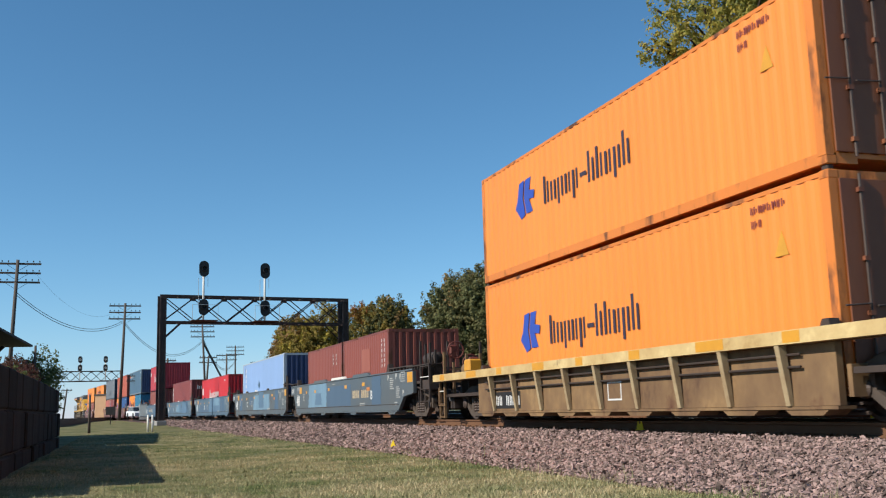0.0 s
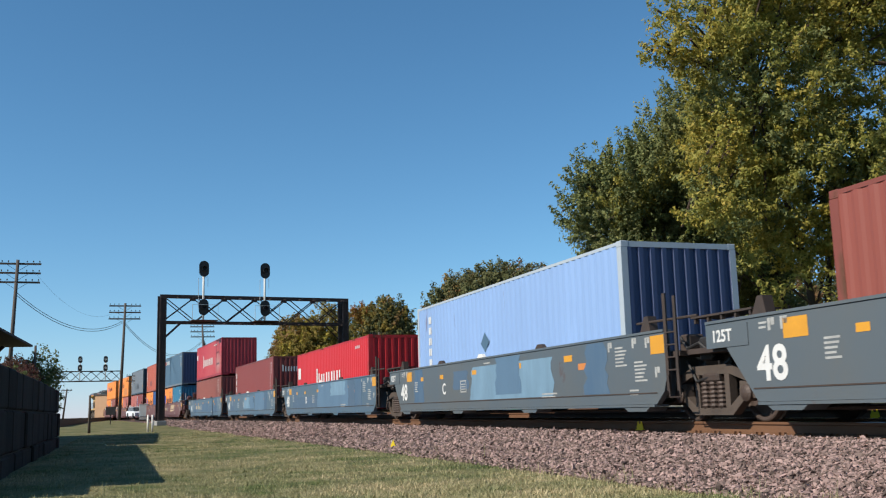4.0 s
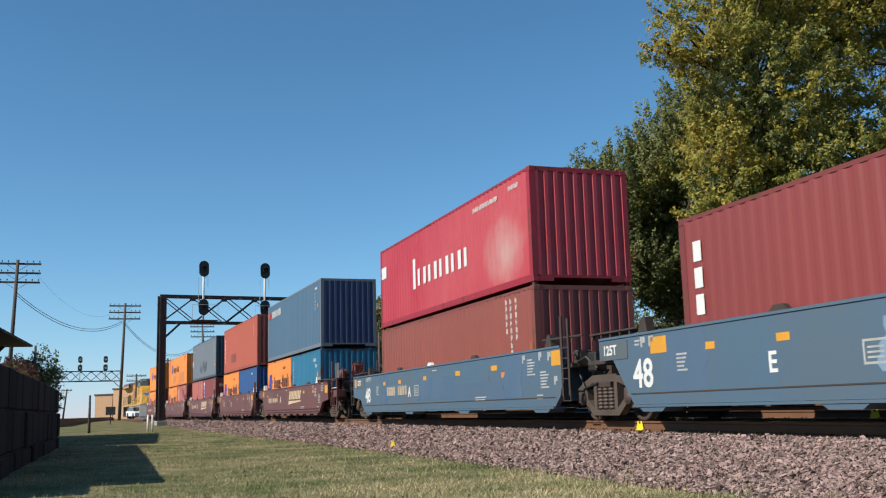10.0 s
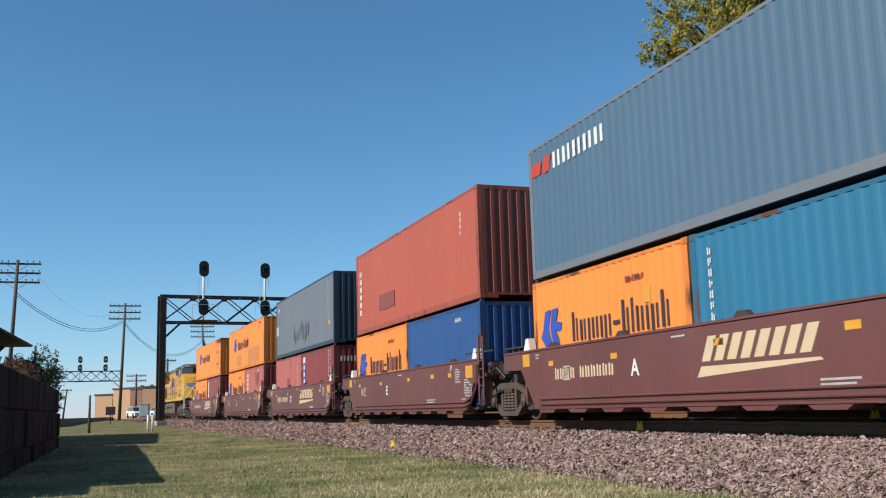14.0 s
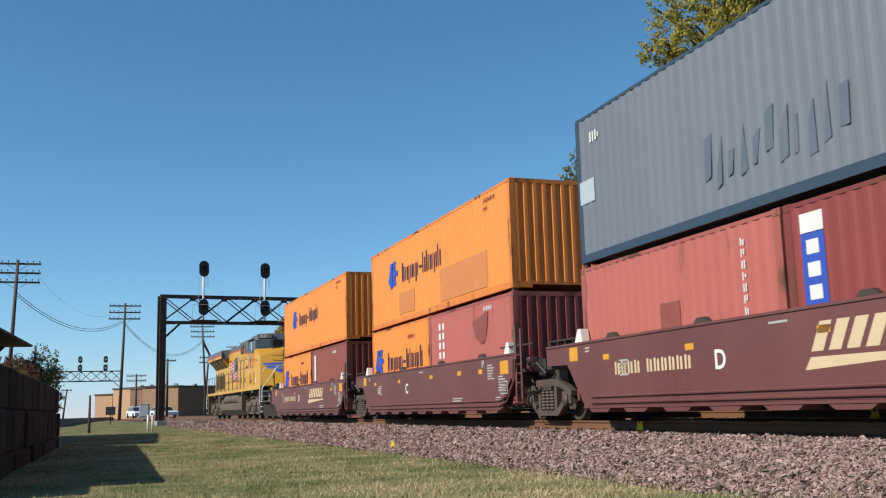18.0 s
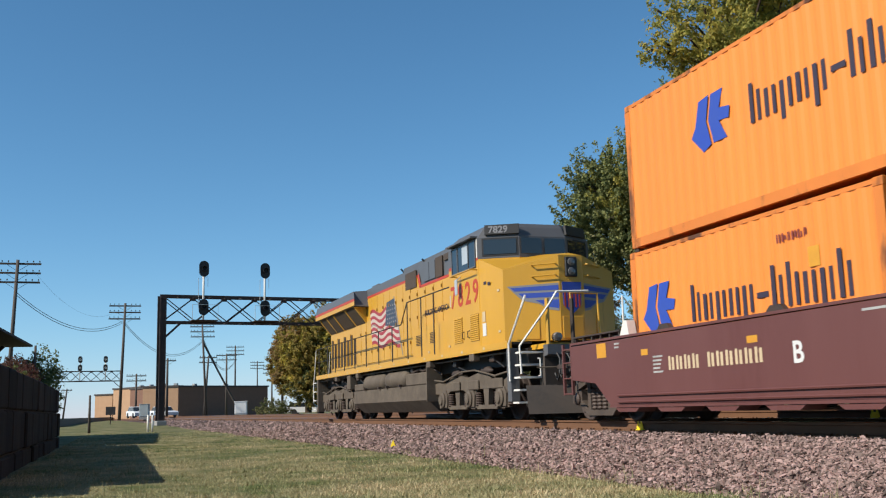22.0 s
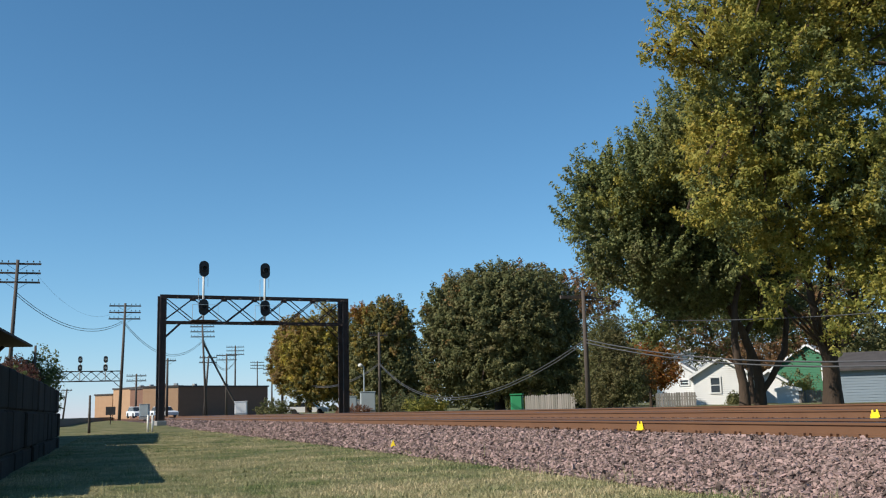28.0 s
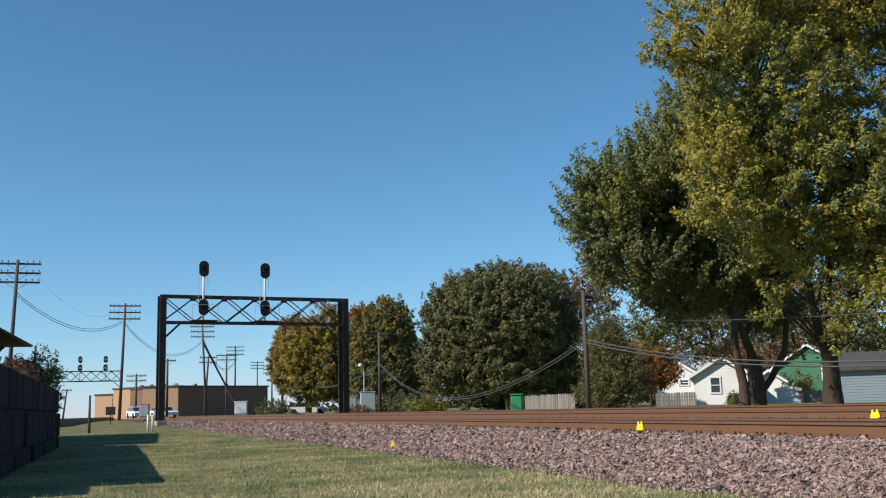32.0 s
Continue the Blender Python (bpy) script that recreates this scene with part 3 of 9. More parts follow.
def truck_build():
    thing = tagged(empty("freight_truck"), "rusty cast steel freight truck with two wheelsets", "railway truck", "trucks under the wells")
    # side frame
    for sy in (-1, 1):
        bm = bmesh.new()
        y0, y1 = sorted((sy * 0.93, sy * 1.07))
        prism(bm, [(-1.14, 0.50), (-0.86, 0.60), (-0.46, 0.72), (0.46, 0.72), (0.86, 0.60), (1.14, 0.50), (1.14, 0.60), (0.86, 0.73), (0.48, 0.86), (-0.48, 0.86), (-0.86, 0.73), (-1.14, 0.60)], y0, y1)
        prism(bm, [(-0.50, 0.10), (0.50, 0.10), (0.86, 0.36), (0.74, 0.42), (0.42, 0.21), (-0.42, 0.21), (-0.74, 0.42), (-0.86, 0.36)], y0, y1)
        for sx in (-1, 1):
            x0, x1 = sorted((sx * 0.34, sx * 0.46))
            box(bm, x0, x1, y0 + 0.004, y1 - 0.004, 0.2, 0.73)
            prism(bm, [(sx * 0.70, 0.40), (sx * 0.72, 0.60), (sx * 1.08, 0.56), (sx * 1.12, 0.34), (sx * 1.02, 0.34), (sx * 0.99, 0.52), (sx * 0.80, 0.52), (sx * 0.78, 0.36)], y0 + 0.002, y1 - 0.002)
        part("side_frame", bm, FRAMEDUST, thing)
        for i in range(3):
            bm = bmesh.new()
            x = -0.21 + i * 0.21
            prof = []
            for k in range(13):
                prof.append((0.092 if k % 2 else 0.07, 0.21 + k * 0.4 / 12))
            lathe(bm, prof, 9, "z", (x, sy * 1.02, 0))
            part("spring", bm, TREAD, thing)
        for sx in (-1, 1):
            bm = bmesh.new()
            lathe(bm, [(0.05, sy * 0.9), (0.125, sy * 0.95), (0.125, sy * 1.10), (0.07, sy * 1.13), (0.02, sy * 1.14)], 14, "y", (sx * 0.89, 0, 0.42))
            part("bearing", bm, TREAD, thing)
    bm = bmesh.new()
    rbox(bm, -0.22, 0.22, -1.10, 1.10, 0.60, 0.74, 0.03)
    part("bolster", bm, GRIME, thing)
    for sx in (-1, 1):
        bm = bmesh.new()
        tube(bm, (sx * 0.89, -0.9, 0.42), (sx * 0.89, 0.9, 0.42), 0.08, n=12)
        ax = part("axle", bm, GRIME, thing)
        for sy in (-1, 1):
            bm = bmesh.new()
            lathe(bm, [(0.08, sy * 0.66), (0.45, sy * 0.66), (0.45, sy * 0.69), (0.42, sy * 0.70), (0.42, sy * 0.80), (0.40, sy * 0.81), (0.36, sy * 0.80), (0.34, sy * 0.75), (0.16, sy * 0.73), (0.12, sy * 0.82), (0.08, sy * 0.82)], 28, "y", (sx * 0.89, 0, 0.42))
            part("wheel", bm, TREAD, ax)
    return thing


def patch(thing, x0, x1, z0, z1, material, y, seed):
    """A rolled-on repaint with uneven upright edges, in rigid flat paint."""
    rnd = random.Random(seed)
    n = 6
    left = [(x0 + rnd.uniform(-0.09, 0.09) + 0.10 * k / n, z0 + (z1 - z0) * k / n) for k in range(n + 1)]
    right = [(x1 + rnd.uniform(-0.09, 0.09) - 0.06 * k / n, z0 + (z1 - z0) * k / n + (rnd.uniform(-0.03, 0.03) if 0 < k < n else 0)) for k in range(n, -1, -1)]
    bm = bmesh.new()
    prism(bm, left + right, y - 0.002, y)
    part("paint_panel", bm, material, thing, "repainted panel over old lettering")


def well_unit(kind, label, L, R, left="inner", right="inner", letter="", emblem=False, stencil=0):
    """L and R: where its sides end, from the middle of its load. Inner ends share a truck with the next unit."""
    thing = tagged(empty("well_car"), label, "railway car", "well cars of the train")
    thing["span"] = (R - L, 1.5)
    mat = {"blue": WELLSLATE if letter in "DEA" else WELLBLUE, "brown": WELLBROWN, "ochre": OCHRESIDE}[kind]
    zt, zb = (1.44, 0.29) if kind != "ochre" else (1.00, 0.22)
    prof = []
    dl = 0.45 if kind == "blue" and left == "inner" else 0.0
    if left == "inner":
        prof += [(L + dl, zt), (L + dl, zt - 0.34), (L + 0.95, zt - 0.36), (L + 1.62, zb)]
        bl = L + 1.65
    else:
        prof += [(L, zt - 0.02), (L, 0.78), (L + 0.95, 0.69), (L + 1.5, zb)]
        bl = L + 1.53
    if right == "inner":
        prof += [(R - 0.35, zb), (R - 0.10, zb + 0.2), (R, zb + 0.45), (R, zt)] if kind == "blue" else [(R - 0.80, zb), (R - 0.62, zb + 0.32), (R - 0.30, zb + 0.62), (R, zb + 0.70), (R, zt)]
        br = R - (0.37 if kind == "blue" else 0.82)
    else:
        prof += [(R - 1.5, zb), (R - 0.95, 0.69), (R, 0.78), (R, zt - 0.02)]
        br = R - 1.53
    if kind == "ochre":
        prof, bl, br = [(-6.2, zt), (-6.2, zb), (6.2, zb), (6.2, zt)], -6.2, 6.2
    wl, wr = (-6.35, 6.35) if kind == "brown" else (-7.35, 7.35) if kind == "blue" else (-6.25, 6.25)
    for sy in (-1, 1):
        bm = bmesh.new()
        y0, y1 = sorted((sy * 1.34, sy * 1.44))
        prism(bm, prof, y0, y1)
        part("side_sill", bm, mat, thing)
        bm = bmesh.new()
        y0, y1 = sorted((sy * 1.30, sy * 1.46))
        box(bm, L + dl + 0.02, R - 0.02, y0, y1, zt + 0.004, zt + 0.045)
        part("top_chord", bm, mat, thing)
        bm = bmesh.new()
        y0, y1 = sorted((sy * 1.20, sy * 1.475))
        box(bm, bl, br, y0, y1, zb - 0.045, zb - 0.004)
        part("bottom_flange", bm, mat, thing)
        if kind == "blue":
            bm = bmesh.new()
            y0, y1 = sorted((sy * 1.4405, sy * 1.448))
            box(bm, bl - 0.1, br + 0.05, y0, y1, zb + 0.17, zb + 0.19)
            part("side_seam", bm, GRIME, thing)
        n = 9 if kind != "blue" else 4
        for i in range(n):
            bm = bmesh.new()
            x = bl + 0.6 + i * (br - bl - 1.2) / (n - 1)
            y0, y1 = sorted((sy * 1.1, sy * 1.46))
            prism(bm, [(x - 0.42, zb - 0.05), (x + 0.42, zb - 0.05), (x + 0.3, zb - 0.12), (x - 0.3, zb - 0.12)], y0, y1)
            part("foot", bm, mat, thing)
        for x, hw in ((-2.5, 1.1), (0.55, 1.06), (3.85, 1.08)) if letter == "B" and kind == "blue" else ((-3.45, 0.2), (-0.5, 0.2), (2.9, 0.2)) if kind == "blue" else ((wl * 0.75, 0.2), (wl * 0.3, 0.2), (wr * 0.25, 0.2), (wr * 0.72, 0.2)):
            bm = bmesh.new()
            y0, y1 = sorted((sy * 1.36, sy * 1.45))
            prism(bm, [(x - hw, zt + 0.046), (x + hw, zt + 0.046), (x + hw - 0.1, zt + 0.13), (x - hw + 0.1, zt + 0.13)], y0, y1)
            pale = kind == "blue" and sy < 0 and -1 < x < 1
            part("guide", bm, CHROMEISH if pale else mat if hw > 1 else GRIME, thing, "white painted container guide" if pale else "")
    for i in range(5):
        x = wl + 0.5 + i * (wr - wl - 1.0) / 4
        bm = bmesh.new()
        box(bm, x - 0.25, x + 0.25, -1.335, 1.335, zb - 0.02, zb + 0.038)
        part("floor_bearer", bm, GRIME, thing)
    for sy in (-1, 1):
        bm = bmesh.new()
        box(bm, wl, wr, sy * 1.0 - 0.12, sy * 1.0 + 0.12, zb + 0.0, zb + 0.036)
        part("floor_stringer", bm, GRIME, thing)
    for sx, w, e, inner in ((-1, wl, L, left == "inner"), (1, wr, R, right == "inner")):
        bm = bmesh.new()
        x0, x1 = sorted((w, w + sx * 0.08))
        box(bm, x0, x1, -1.335, 1.335, zb + 0.1, zt - 0.28)
        part("bulkhead", bm, mat, thing)
        bm = bmesh.new()
        x0, x1 = sorted((w + sx * 0.1, e + sx * (0.25 if inner else 0.9 if kind != "ochre" else -0.05)))
        box(bm, x0, x1, -1.33, 1.33, zt - 0.40, zt - 0.32)
        box(bm, x0, x1, -0.45, 0.45, zt - 0.70, zt - 0.41)
        part("end_deck", bm, GRIME, thing)
        # walkway grating beside the corner of the load
        x0, x1 = sorted((w + sx * -0.1, e - sx * 0.05))
        if x1 - x0 > 0.5:
            bm = bmesh.new()
            box(bm, x0, x1, -1.43, -0.95, zt + 0.13, zt + 0.16)
            k = x0 + 0.08
            while k < x1:
                box(bm, k - 0.02, k + 0.02, -1.41, -1.35, zt + 0.05, zt + 0.128)
                k += 0.35
            part("walkway", bm, GRIME, thing)
        bm = bmesh.new()
        gx = w - sx * 0.25
        prism(bm, [(gx - 0.16, zt + 0.05), (gx + 0.16, zt + 0.05), (gx + 0.10, zt + 0.30), (gx - 0.02, zt + 0.30)], -1.42, -1.26)
        part("corner_guide", bm, CHROMEISH if kind == "brown" else GRIME, thing)
    bm = bmesh.new()
    pipe(bm, [(bl, -1.0, zb - 0.10), (br, -1.0, zb - 0.10)], 0.03)
    part("brake_pipe", bm, GRIME, thing)
    Y = -1.441
    if kind == "brown":
        for z in (zb + 0.05, zb + 0.16):
            bm = bmesh.new()
            pipe(bm, [(bl + 0.3, -1.46, z), (br - 0.1, -1.46, z), (R - 0.45, -1.47, z + 0.1), (R - 0.15 + (z - zb), -1.47, z + 0.45), (R - 0.1 + (z - zb), -1.47, zt - 0.1)] if right == "inner" else [(bl + 0.3, -1.46, z), (br - 0.1, -1.46, z)], 0.022)
            part("side_pipe", bm, WELLBROWN, thing)
    if kind != "ochre":
        if kind == "blue":
            plates = ((L + 2.52 if left == "inner" else L + 0.45, zt - 0.33, 0.50, 0.27), (R - 0.24 if right == "inner" else R - 0.31, zt - 0.34, 0.42 if right == "inner" else 0.5, 0.30), (-5.1, zt - 0.36, 0.24, 0.11), (-3.4, zt - 0.36, 0.28, 0.11), (-0.95, zt - 0.34, 0.30, 0.11), (1.75, zt - 0.32, 0.34, 0.12), (4.2, zt - 0.30, 0.36, 0.12))
        else:
            plates = ((L + 1.25, zt - 0.30, 0.36, 0.26), (R - (0.63 if right == "inner" else 0.28), zt - 0.40, 0.48, 0.30), (L * 0.66, zt - 0.34, 0.22, 0.10), (L * 0.30, zt - 0.34, 0.24, 0.10), (R * 0.12, zt - 0.32, 0.24, 0.10), (R * 0.46, zt - 0.32, 0.28, 0.11), (R * 0.68, zt - 0.34, 0.26, 0.11))
        for x, z, w, h in plates:
            mark("reflector", thing, YELLOWTAPE, [rect(x - w / 2, z, x + w / 2, z + h)], "yellow reflective plate", Y)
        far = R if right == "inner" else R - 0.7
        for x, z, k, r in ((far - 1.65, zt - 0.18, 4, 6), (far - 1.0, zt - 0.46, 4, 6), (L + 3.05, zt - 0.40, 3, 5), (L + 1.75, zt - 0.1, 2, 2), (-0.3, zt - 0.12, 5, 1), (far - 1.2, zb + 0.22, 3, 2), (R * 0.38, zb + 0.24, 9, 2)):
            for rr in range(r):
                w = 0.1 * k * (0.7 + 0.3 * ((rr * 7 + k) % 4) / 3)
                mark("stencil_line", thing, STENCIL, [rect(x, z - rr * 0.062, x + w, z - rr * 0.062 + 0.03)], "", Y)
        for x, z in ((far - 1.9, zt - 0.22), (far - 0.62, zt - 0.22), (far - 1.05, zt - 0.20), (L + 1.95, zt - 0.2), (L + 2.22, zt - 0.2), (far - 0.35, zt - 0.72)) if kind == "blue" else ((far - 2.0, zt - 0.2),):
            mark("stencil_block", thing, STENCIL, [rect(x, z, x + 0.06, z + 0.17), rect(x + 0.07, z + 0.07, x + 0.15, z + 0.17)], "white stencilled mark", Y)
        wx, wz = (far - 0.9, zb + 0.30) if kind == "brown" and right == "inner" else (R - 1.2, zt - 0.30) if right != "inner" else (-1.95, zt - 0.75)
        q = [rect(wx, wz, wx + 0.42, wz + 0.03), rect(wx, wz + 0.27, wx + 0.42, wz + 0.30), rect(wx, wz + 0.031, wx + 0.03, wz + 0.269), rect(wx + 0.39, wz + 0.031, wx + 0.42, wz + 0.269)] + [rect(wx + 0.07, wz + 0.07 + k * 0.06, wx + 0.34, wz + 0.095 + k * 0.06) for k in range(3)]
        mark("stencil_box", thing, STENCIL, q, "white boxed notice", Y)
        if kind == "blue":
            mark("old_reflector", thing, DULLORANGE, [rect(4.62, zt - 0.48, 5.0, zt - 0.36)], "faded orange reflector", Y)
        if letter:
            lettering("unit_letter", letter, 0.40, WHITE, thing, pose(-1.62 if kind == "brown" else {"A": -2.55, "B": 5.1, "C": -3.35, "D": -3.3, "E": -3.75}[letter], Y - 0.003, zt - (0.66 if kind == "brown" else 0.76)), "white stencilled letter", bold=0.008)
    if kind == "blue":
        lettering("well_length", "48", 0.66, WHITE, thing, pose(L + 1.66, Y - 0.003, zt - 0.86), "large white numerals", bold=0.014)
        lettering("load_limit", "125T", 0.24, WHITE, thing, pose(L + 0.62, Y - 0.014, zt - 0.27), "white stencil", bold=0.006)
        bm = bmesh.new()
        box(bm, L + 0.47, L + 1.50, -1.452, -1.4405, zt - 0.36, zt - 0.04)
        part("end_plate", bm, WELLBLUE, thing)
        for k, (x0, x1, f0, f1, m) in enumerate(PATCHES[letter]):
            patch(thing, x0, x1, zb + 0.2 + f0 * (zt - zb - 0.22), zb + 0.2 + f1 * (zt - zb - 0.22), m, Y + 0.0016 - 0.0006 * k, ord(letter) * 10 + k)
        if stencil == 1 or left != "inner":
            for i in range(8):
                x = (2.74 if right != "inner" else -4.8) + i * 0.24 + (0.24 if i > 3 else 0)
                mark("stencil_bar", thing, CREAMINK, [rect(x, zt - 0.70, x + 0.06, zt - 0.42), rect(x + 0.105, zt - 0.70, x + 0.165, zt - 0.44)], "cream stencil bar", Y)
    if kind == "brown":
        for i in range(10 if emblem else 1):
            x = -4.67 + i * 0.23 + (0.18 if i > 3 else 0)
            mark("stencil_bar", thing, CREAMINK, [rect(x, zt - 0.62, x + 0.06, zt - 0.40), rect(x + 0.10, zt - 0.62, x + 0.165, zt - 0.42)], "cream stencil bar", Y)
    if emblem:
        for k in range(4):
            mark("emblem_bar", thing, CREAMINK, [rect(0.52 + k * 0.64, 0.90, 0.74 + k * 0.64, 1.27, 0.20), rect(0.84 + k * 0.64, 0.90, 1.06 + k * 0.64, 1.27, 0.20)], "cream bar of an emblem", Y)
        mark("emblem_swoosh", thing, CREAMINK, [[(0.38, 0.67), (3.2, 0.79), (3.15, 0.83), (0.50, 0.83)]], "cream swoosh below the emblem", Y)
    if kind == "ochre":
        for i in range(9):
            x = -5.1 + i * 1.30
            bm = bmesh.new()
            prism(bm, [(-1.445, zb), (-1.50, zt + 0.01), (-1.62, zt + 0.01), (-1.50, zb)], x - 0.045, x + 0.045, "x")
            part("rib", bm, OCHRERIB, thing, "pale worn rib")
        for z in (zt - 0.12, zt - 0.28):
            bm = bmesh.new()
            pipe(bm, [(-5.6, -1.49, z), (5.6, -1.49, z)], 0.018)
            part("side_pipe", bm, GRIME, thing)
        bm = bmesh.new()
        box(bm, L, R, -1.63, -1.476, zt + 0.012, zt + 0.19)
        part("walkway_edge", bm, OCHREEDGE, thing, "worn yellow walkway edge")
        rnd = random.Random(8)
        for i in range(8):
            x = L + 0.6 + i * 2.0
            mark("yellow_patch", thing, YELLOWTAPE, [rect(x, zt + 0.03, x + rnd.uniform(0.25, 0.7), zt + 0.18)], "bright yellow worn paint", -1.6305)
        mark("stencil_plate", thing, BLACK, [rect(-5.35, zb + 0.05, -3.65, zb + 0.42)], "black stencil plate", -1.4415)
        for i in range(7):
            x = -5.25 + i * 0.2 + (0.2 if i > 2 else 0)
            mark("stencil_bar", thing, WHITE, [rect(x, zb + 0.12, x + 0.05, zb + 0.34), rect(x + 0.09, zb + 0.12, x + 0.14, zb + 0.32)], "white stencil bar", -1.4445)
        mark("label_box", thing, WHITE, [rect(0.3, zb + 0.15, 0.8, zb + 0.18), rect(0.3, zb + 0.45, 0.8, zb + 0.48), rect(0.3, zb + 0.181, 0.33, zb + 0.449), rect(0.77, zb + 0.181, 0.8, zb + 0.449)], "", -1.4415)
    for sx, e, kd in ((-1, L, left), (1, R, right)):
        if kd != "inner":
            end_gear(thing, sx, abs(e), zt, mat, kind)
        elif sx > 0:
            joint_gear(thing, R, zt, kind)
    return thing


def joint_gear(thing, R, zt, kind):
    """Ladder, posts and hoses where one unit meets the next over their shared truck."""
    m = GRIME if kind == "blue" else WELLBROWN
    for x, z1, r in ((R + 0.03, zt + 0.62, 0.035), (R + 0.32, zt + 0.55, 0.03)):
        bm = bmesh.new()
        tube(bm, (x, -1.43, zt - 0.95), (x, -1.43, z1), r, n=6)
        part("post", bm, m, thing)
    for k in range(4):
        bm = bmesh.new()
        pipe(bm, [(R + 0.03, -1.44, zt - 0.62 + k * 0.2), (R + 0.32, -1.44, zt - 0.62 + k * 0.2)], 0.014)
        part("rung", bm, m, thing)
    bm = bmesh.new()
    pipe(bm, [(R + 0.05, -1.45, zt - 0.7), (R + 0.08, -1.45, zt - 1.05), (R + 0.38, -1.45, zt - 1.05), (R + 0.36, -1.45, zt - 0.7)], 0.016)
    part("stirrup_step", bm, m, thing)
    bm = bmesh.new()
    rbox(bm, R + 0.05, R + 0.32, -1.2, -0.9, zt - 0.40, zt - 0.06, 0.03)
    part("valve_box", bm, m, thing)
    for x, y, w, z0, z1, mm in ((R + 0.55, -0.95, 0.16, zt - 0.5, zt - 0.12, BLACK), (R + 0.72, -0.7, 0.12, zt - 0.75, zt + 0.05, GRIME), (R + 0.45, -0.55, 0.22, zt - 0.62, zt - 0.2, BLACK), (R + 0.2, -0.8, 0.1, zt - 0.9, zt - 0.45, BLACK)):
        bm = bmesh.new()
        rbox(bm, x - w, x + w, y - 0.12, y + 0.14, z0, z1, 0.03)
        part("brake_rigging", bm, mm, thing)
    bm = bmesh.new()
    box(bm, R - 0.3, R + 1.2, 0.9, 1.2, zt - 0.95, zt - 0.34)
    part("far_sill_end", bm, m, thing)
    bm = bmesh.new()
    pipe(bm, [(R + 0.1, -1.2, zt - 0.1), (R + 0.35, -1.25, zt - 0.3), (R + 0.6, -1.2, zt - 0.22), (R + 0.85, -1.1, zt - 0.45)], 0.028)
    part("brake_hose", bm, BLACK, thing)
    bm = bmesh.new()
    pipe(bm, [(R - 0.9, -1.40, zt + 0.2), (R + 0.9, -1.40, zt + 0.18)], 0.022)
    part("handhold", bm, GRIME, thing)
    bm = bmesh.new()
    pipe(bm, [(R + 0.1, -1.1, 0.95), (R + 0.4, -1.15, 0.62), (R + 0.8, -1.1, 0.7), (R + 1.1, -1.0, 0.95)], 0.025)
    part("air_hose", bm, BLACK, thing)
    bm = bmesh.new()
    lathe(bm, [(0.02, R - 0.05), (0.2, R), (0.24, R + 0.3), (0.2, R + 0.8), (0.05, R + 0.85)], 12, "x", (0, 0, zt - 0.52))
    part("articulated_joint", bm, GRIME, thing)


OCHRESIDE = surface("rusty_brown_car_side", (0.27, 0.165, 0.072, 1), (0.075, 0.036, 0.021, 1), scale=0.9, fine=7, amount=1.0, rough=0.8, bump=0.15, stain=RUST, stain_at=0.58, streak=1.6)
OCHREEDGE = surface("worn_cream_yellow_edge", (0.62, 0.47, 0.22, 1), (0.36, 0.22, 0.08, 1), scale=1.6, fine=14, amount=0.9, rough=0.7, bump=0.1, stain=RUST, stain_at=0.66, streak=1)
OCHRERIB = surface("worn_cream_rib", (0.42, 0.33, 0.19, 1), (0.25, 0.16, 0.08, 1), scale=3, fine=14, amount=0.9, rough=0.7, bump=0.1)


def plain_end(thing, half, zt, mat, kind):
    """The end without a hand brake: a low ladder, a step, hoses and the coupler."""
    for x in (half + 0.05, half + 0.42):
        bm = bmesh.new()
        box(bm, -x - 0.025, -x + 0.025, -1.43, -1.38, 0.5, zt + 0.05)
        part("post", bm, mat, thing)
    for z in (0.52, 0.82, 1.12, 1.38):
        bm = bmesh.new()
        pipe(bm, [(-half - 0.42, -1.42, z), (-half - 0.05, -1.42, z)], 0.015)
        part("rung", bm, mat, thing)
    bm = bmesh.new()
    box(bm, -half - 0.55, -half + 0.1, -1.36, 1.36, zt - 0.10, zt - 0.05)
    part("end_platform", bm, GRIME, thing)
    for y, x, z0, z1, w in ((-1.0, half + 0.2, 0.75, 1.15, 0.16), (-0.4, half + 0.3, 0.6, 1.1, 0.2), (0.5, half + 0.3, 0.5, 1.0, 0.2)):
        bm = bmesh.new()
        rbox(bm, -x - w, -x + w, y - 0.15, y + 0.15, z0, z1, 0.03)
        part("brake_rigging", bm, GRIME, thing)
    tip = 2.0 if kind == "blue" else 1.45
    bm = bmesh.new()
    box(bm, -half - tip + 0.25, -half + 0.5, -0.16, 0.16, 0.62, 0.90)
    rbox(bm, -half - tip, -half - tip + 0.32, -0.22, 0.22, 0.58, 0.95, 0.05)
    part("coupler", bm, GRIME, thing)
    for k in range(2):
        bm = bmesh.new()
        y = -0.6 + 0.25 * k
        pipe(bm, [(-half + 0.1, y, 0.95), (-half - 0.4, y, 0.72), (-half - 0.8, y + 0.1, 0.42), (-half - 1.2, y + 0.12, 0.46)], 0.028)
        part("air_hose", bm, BLACK, thing)


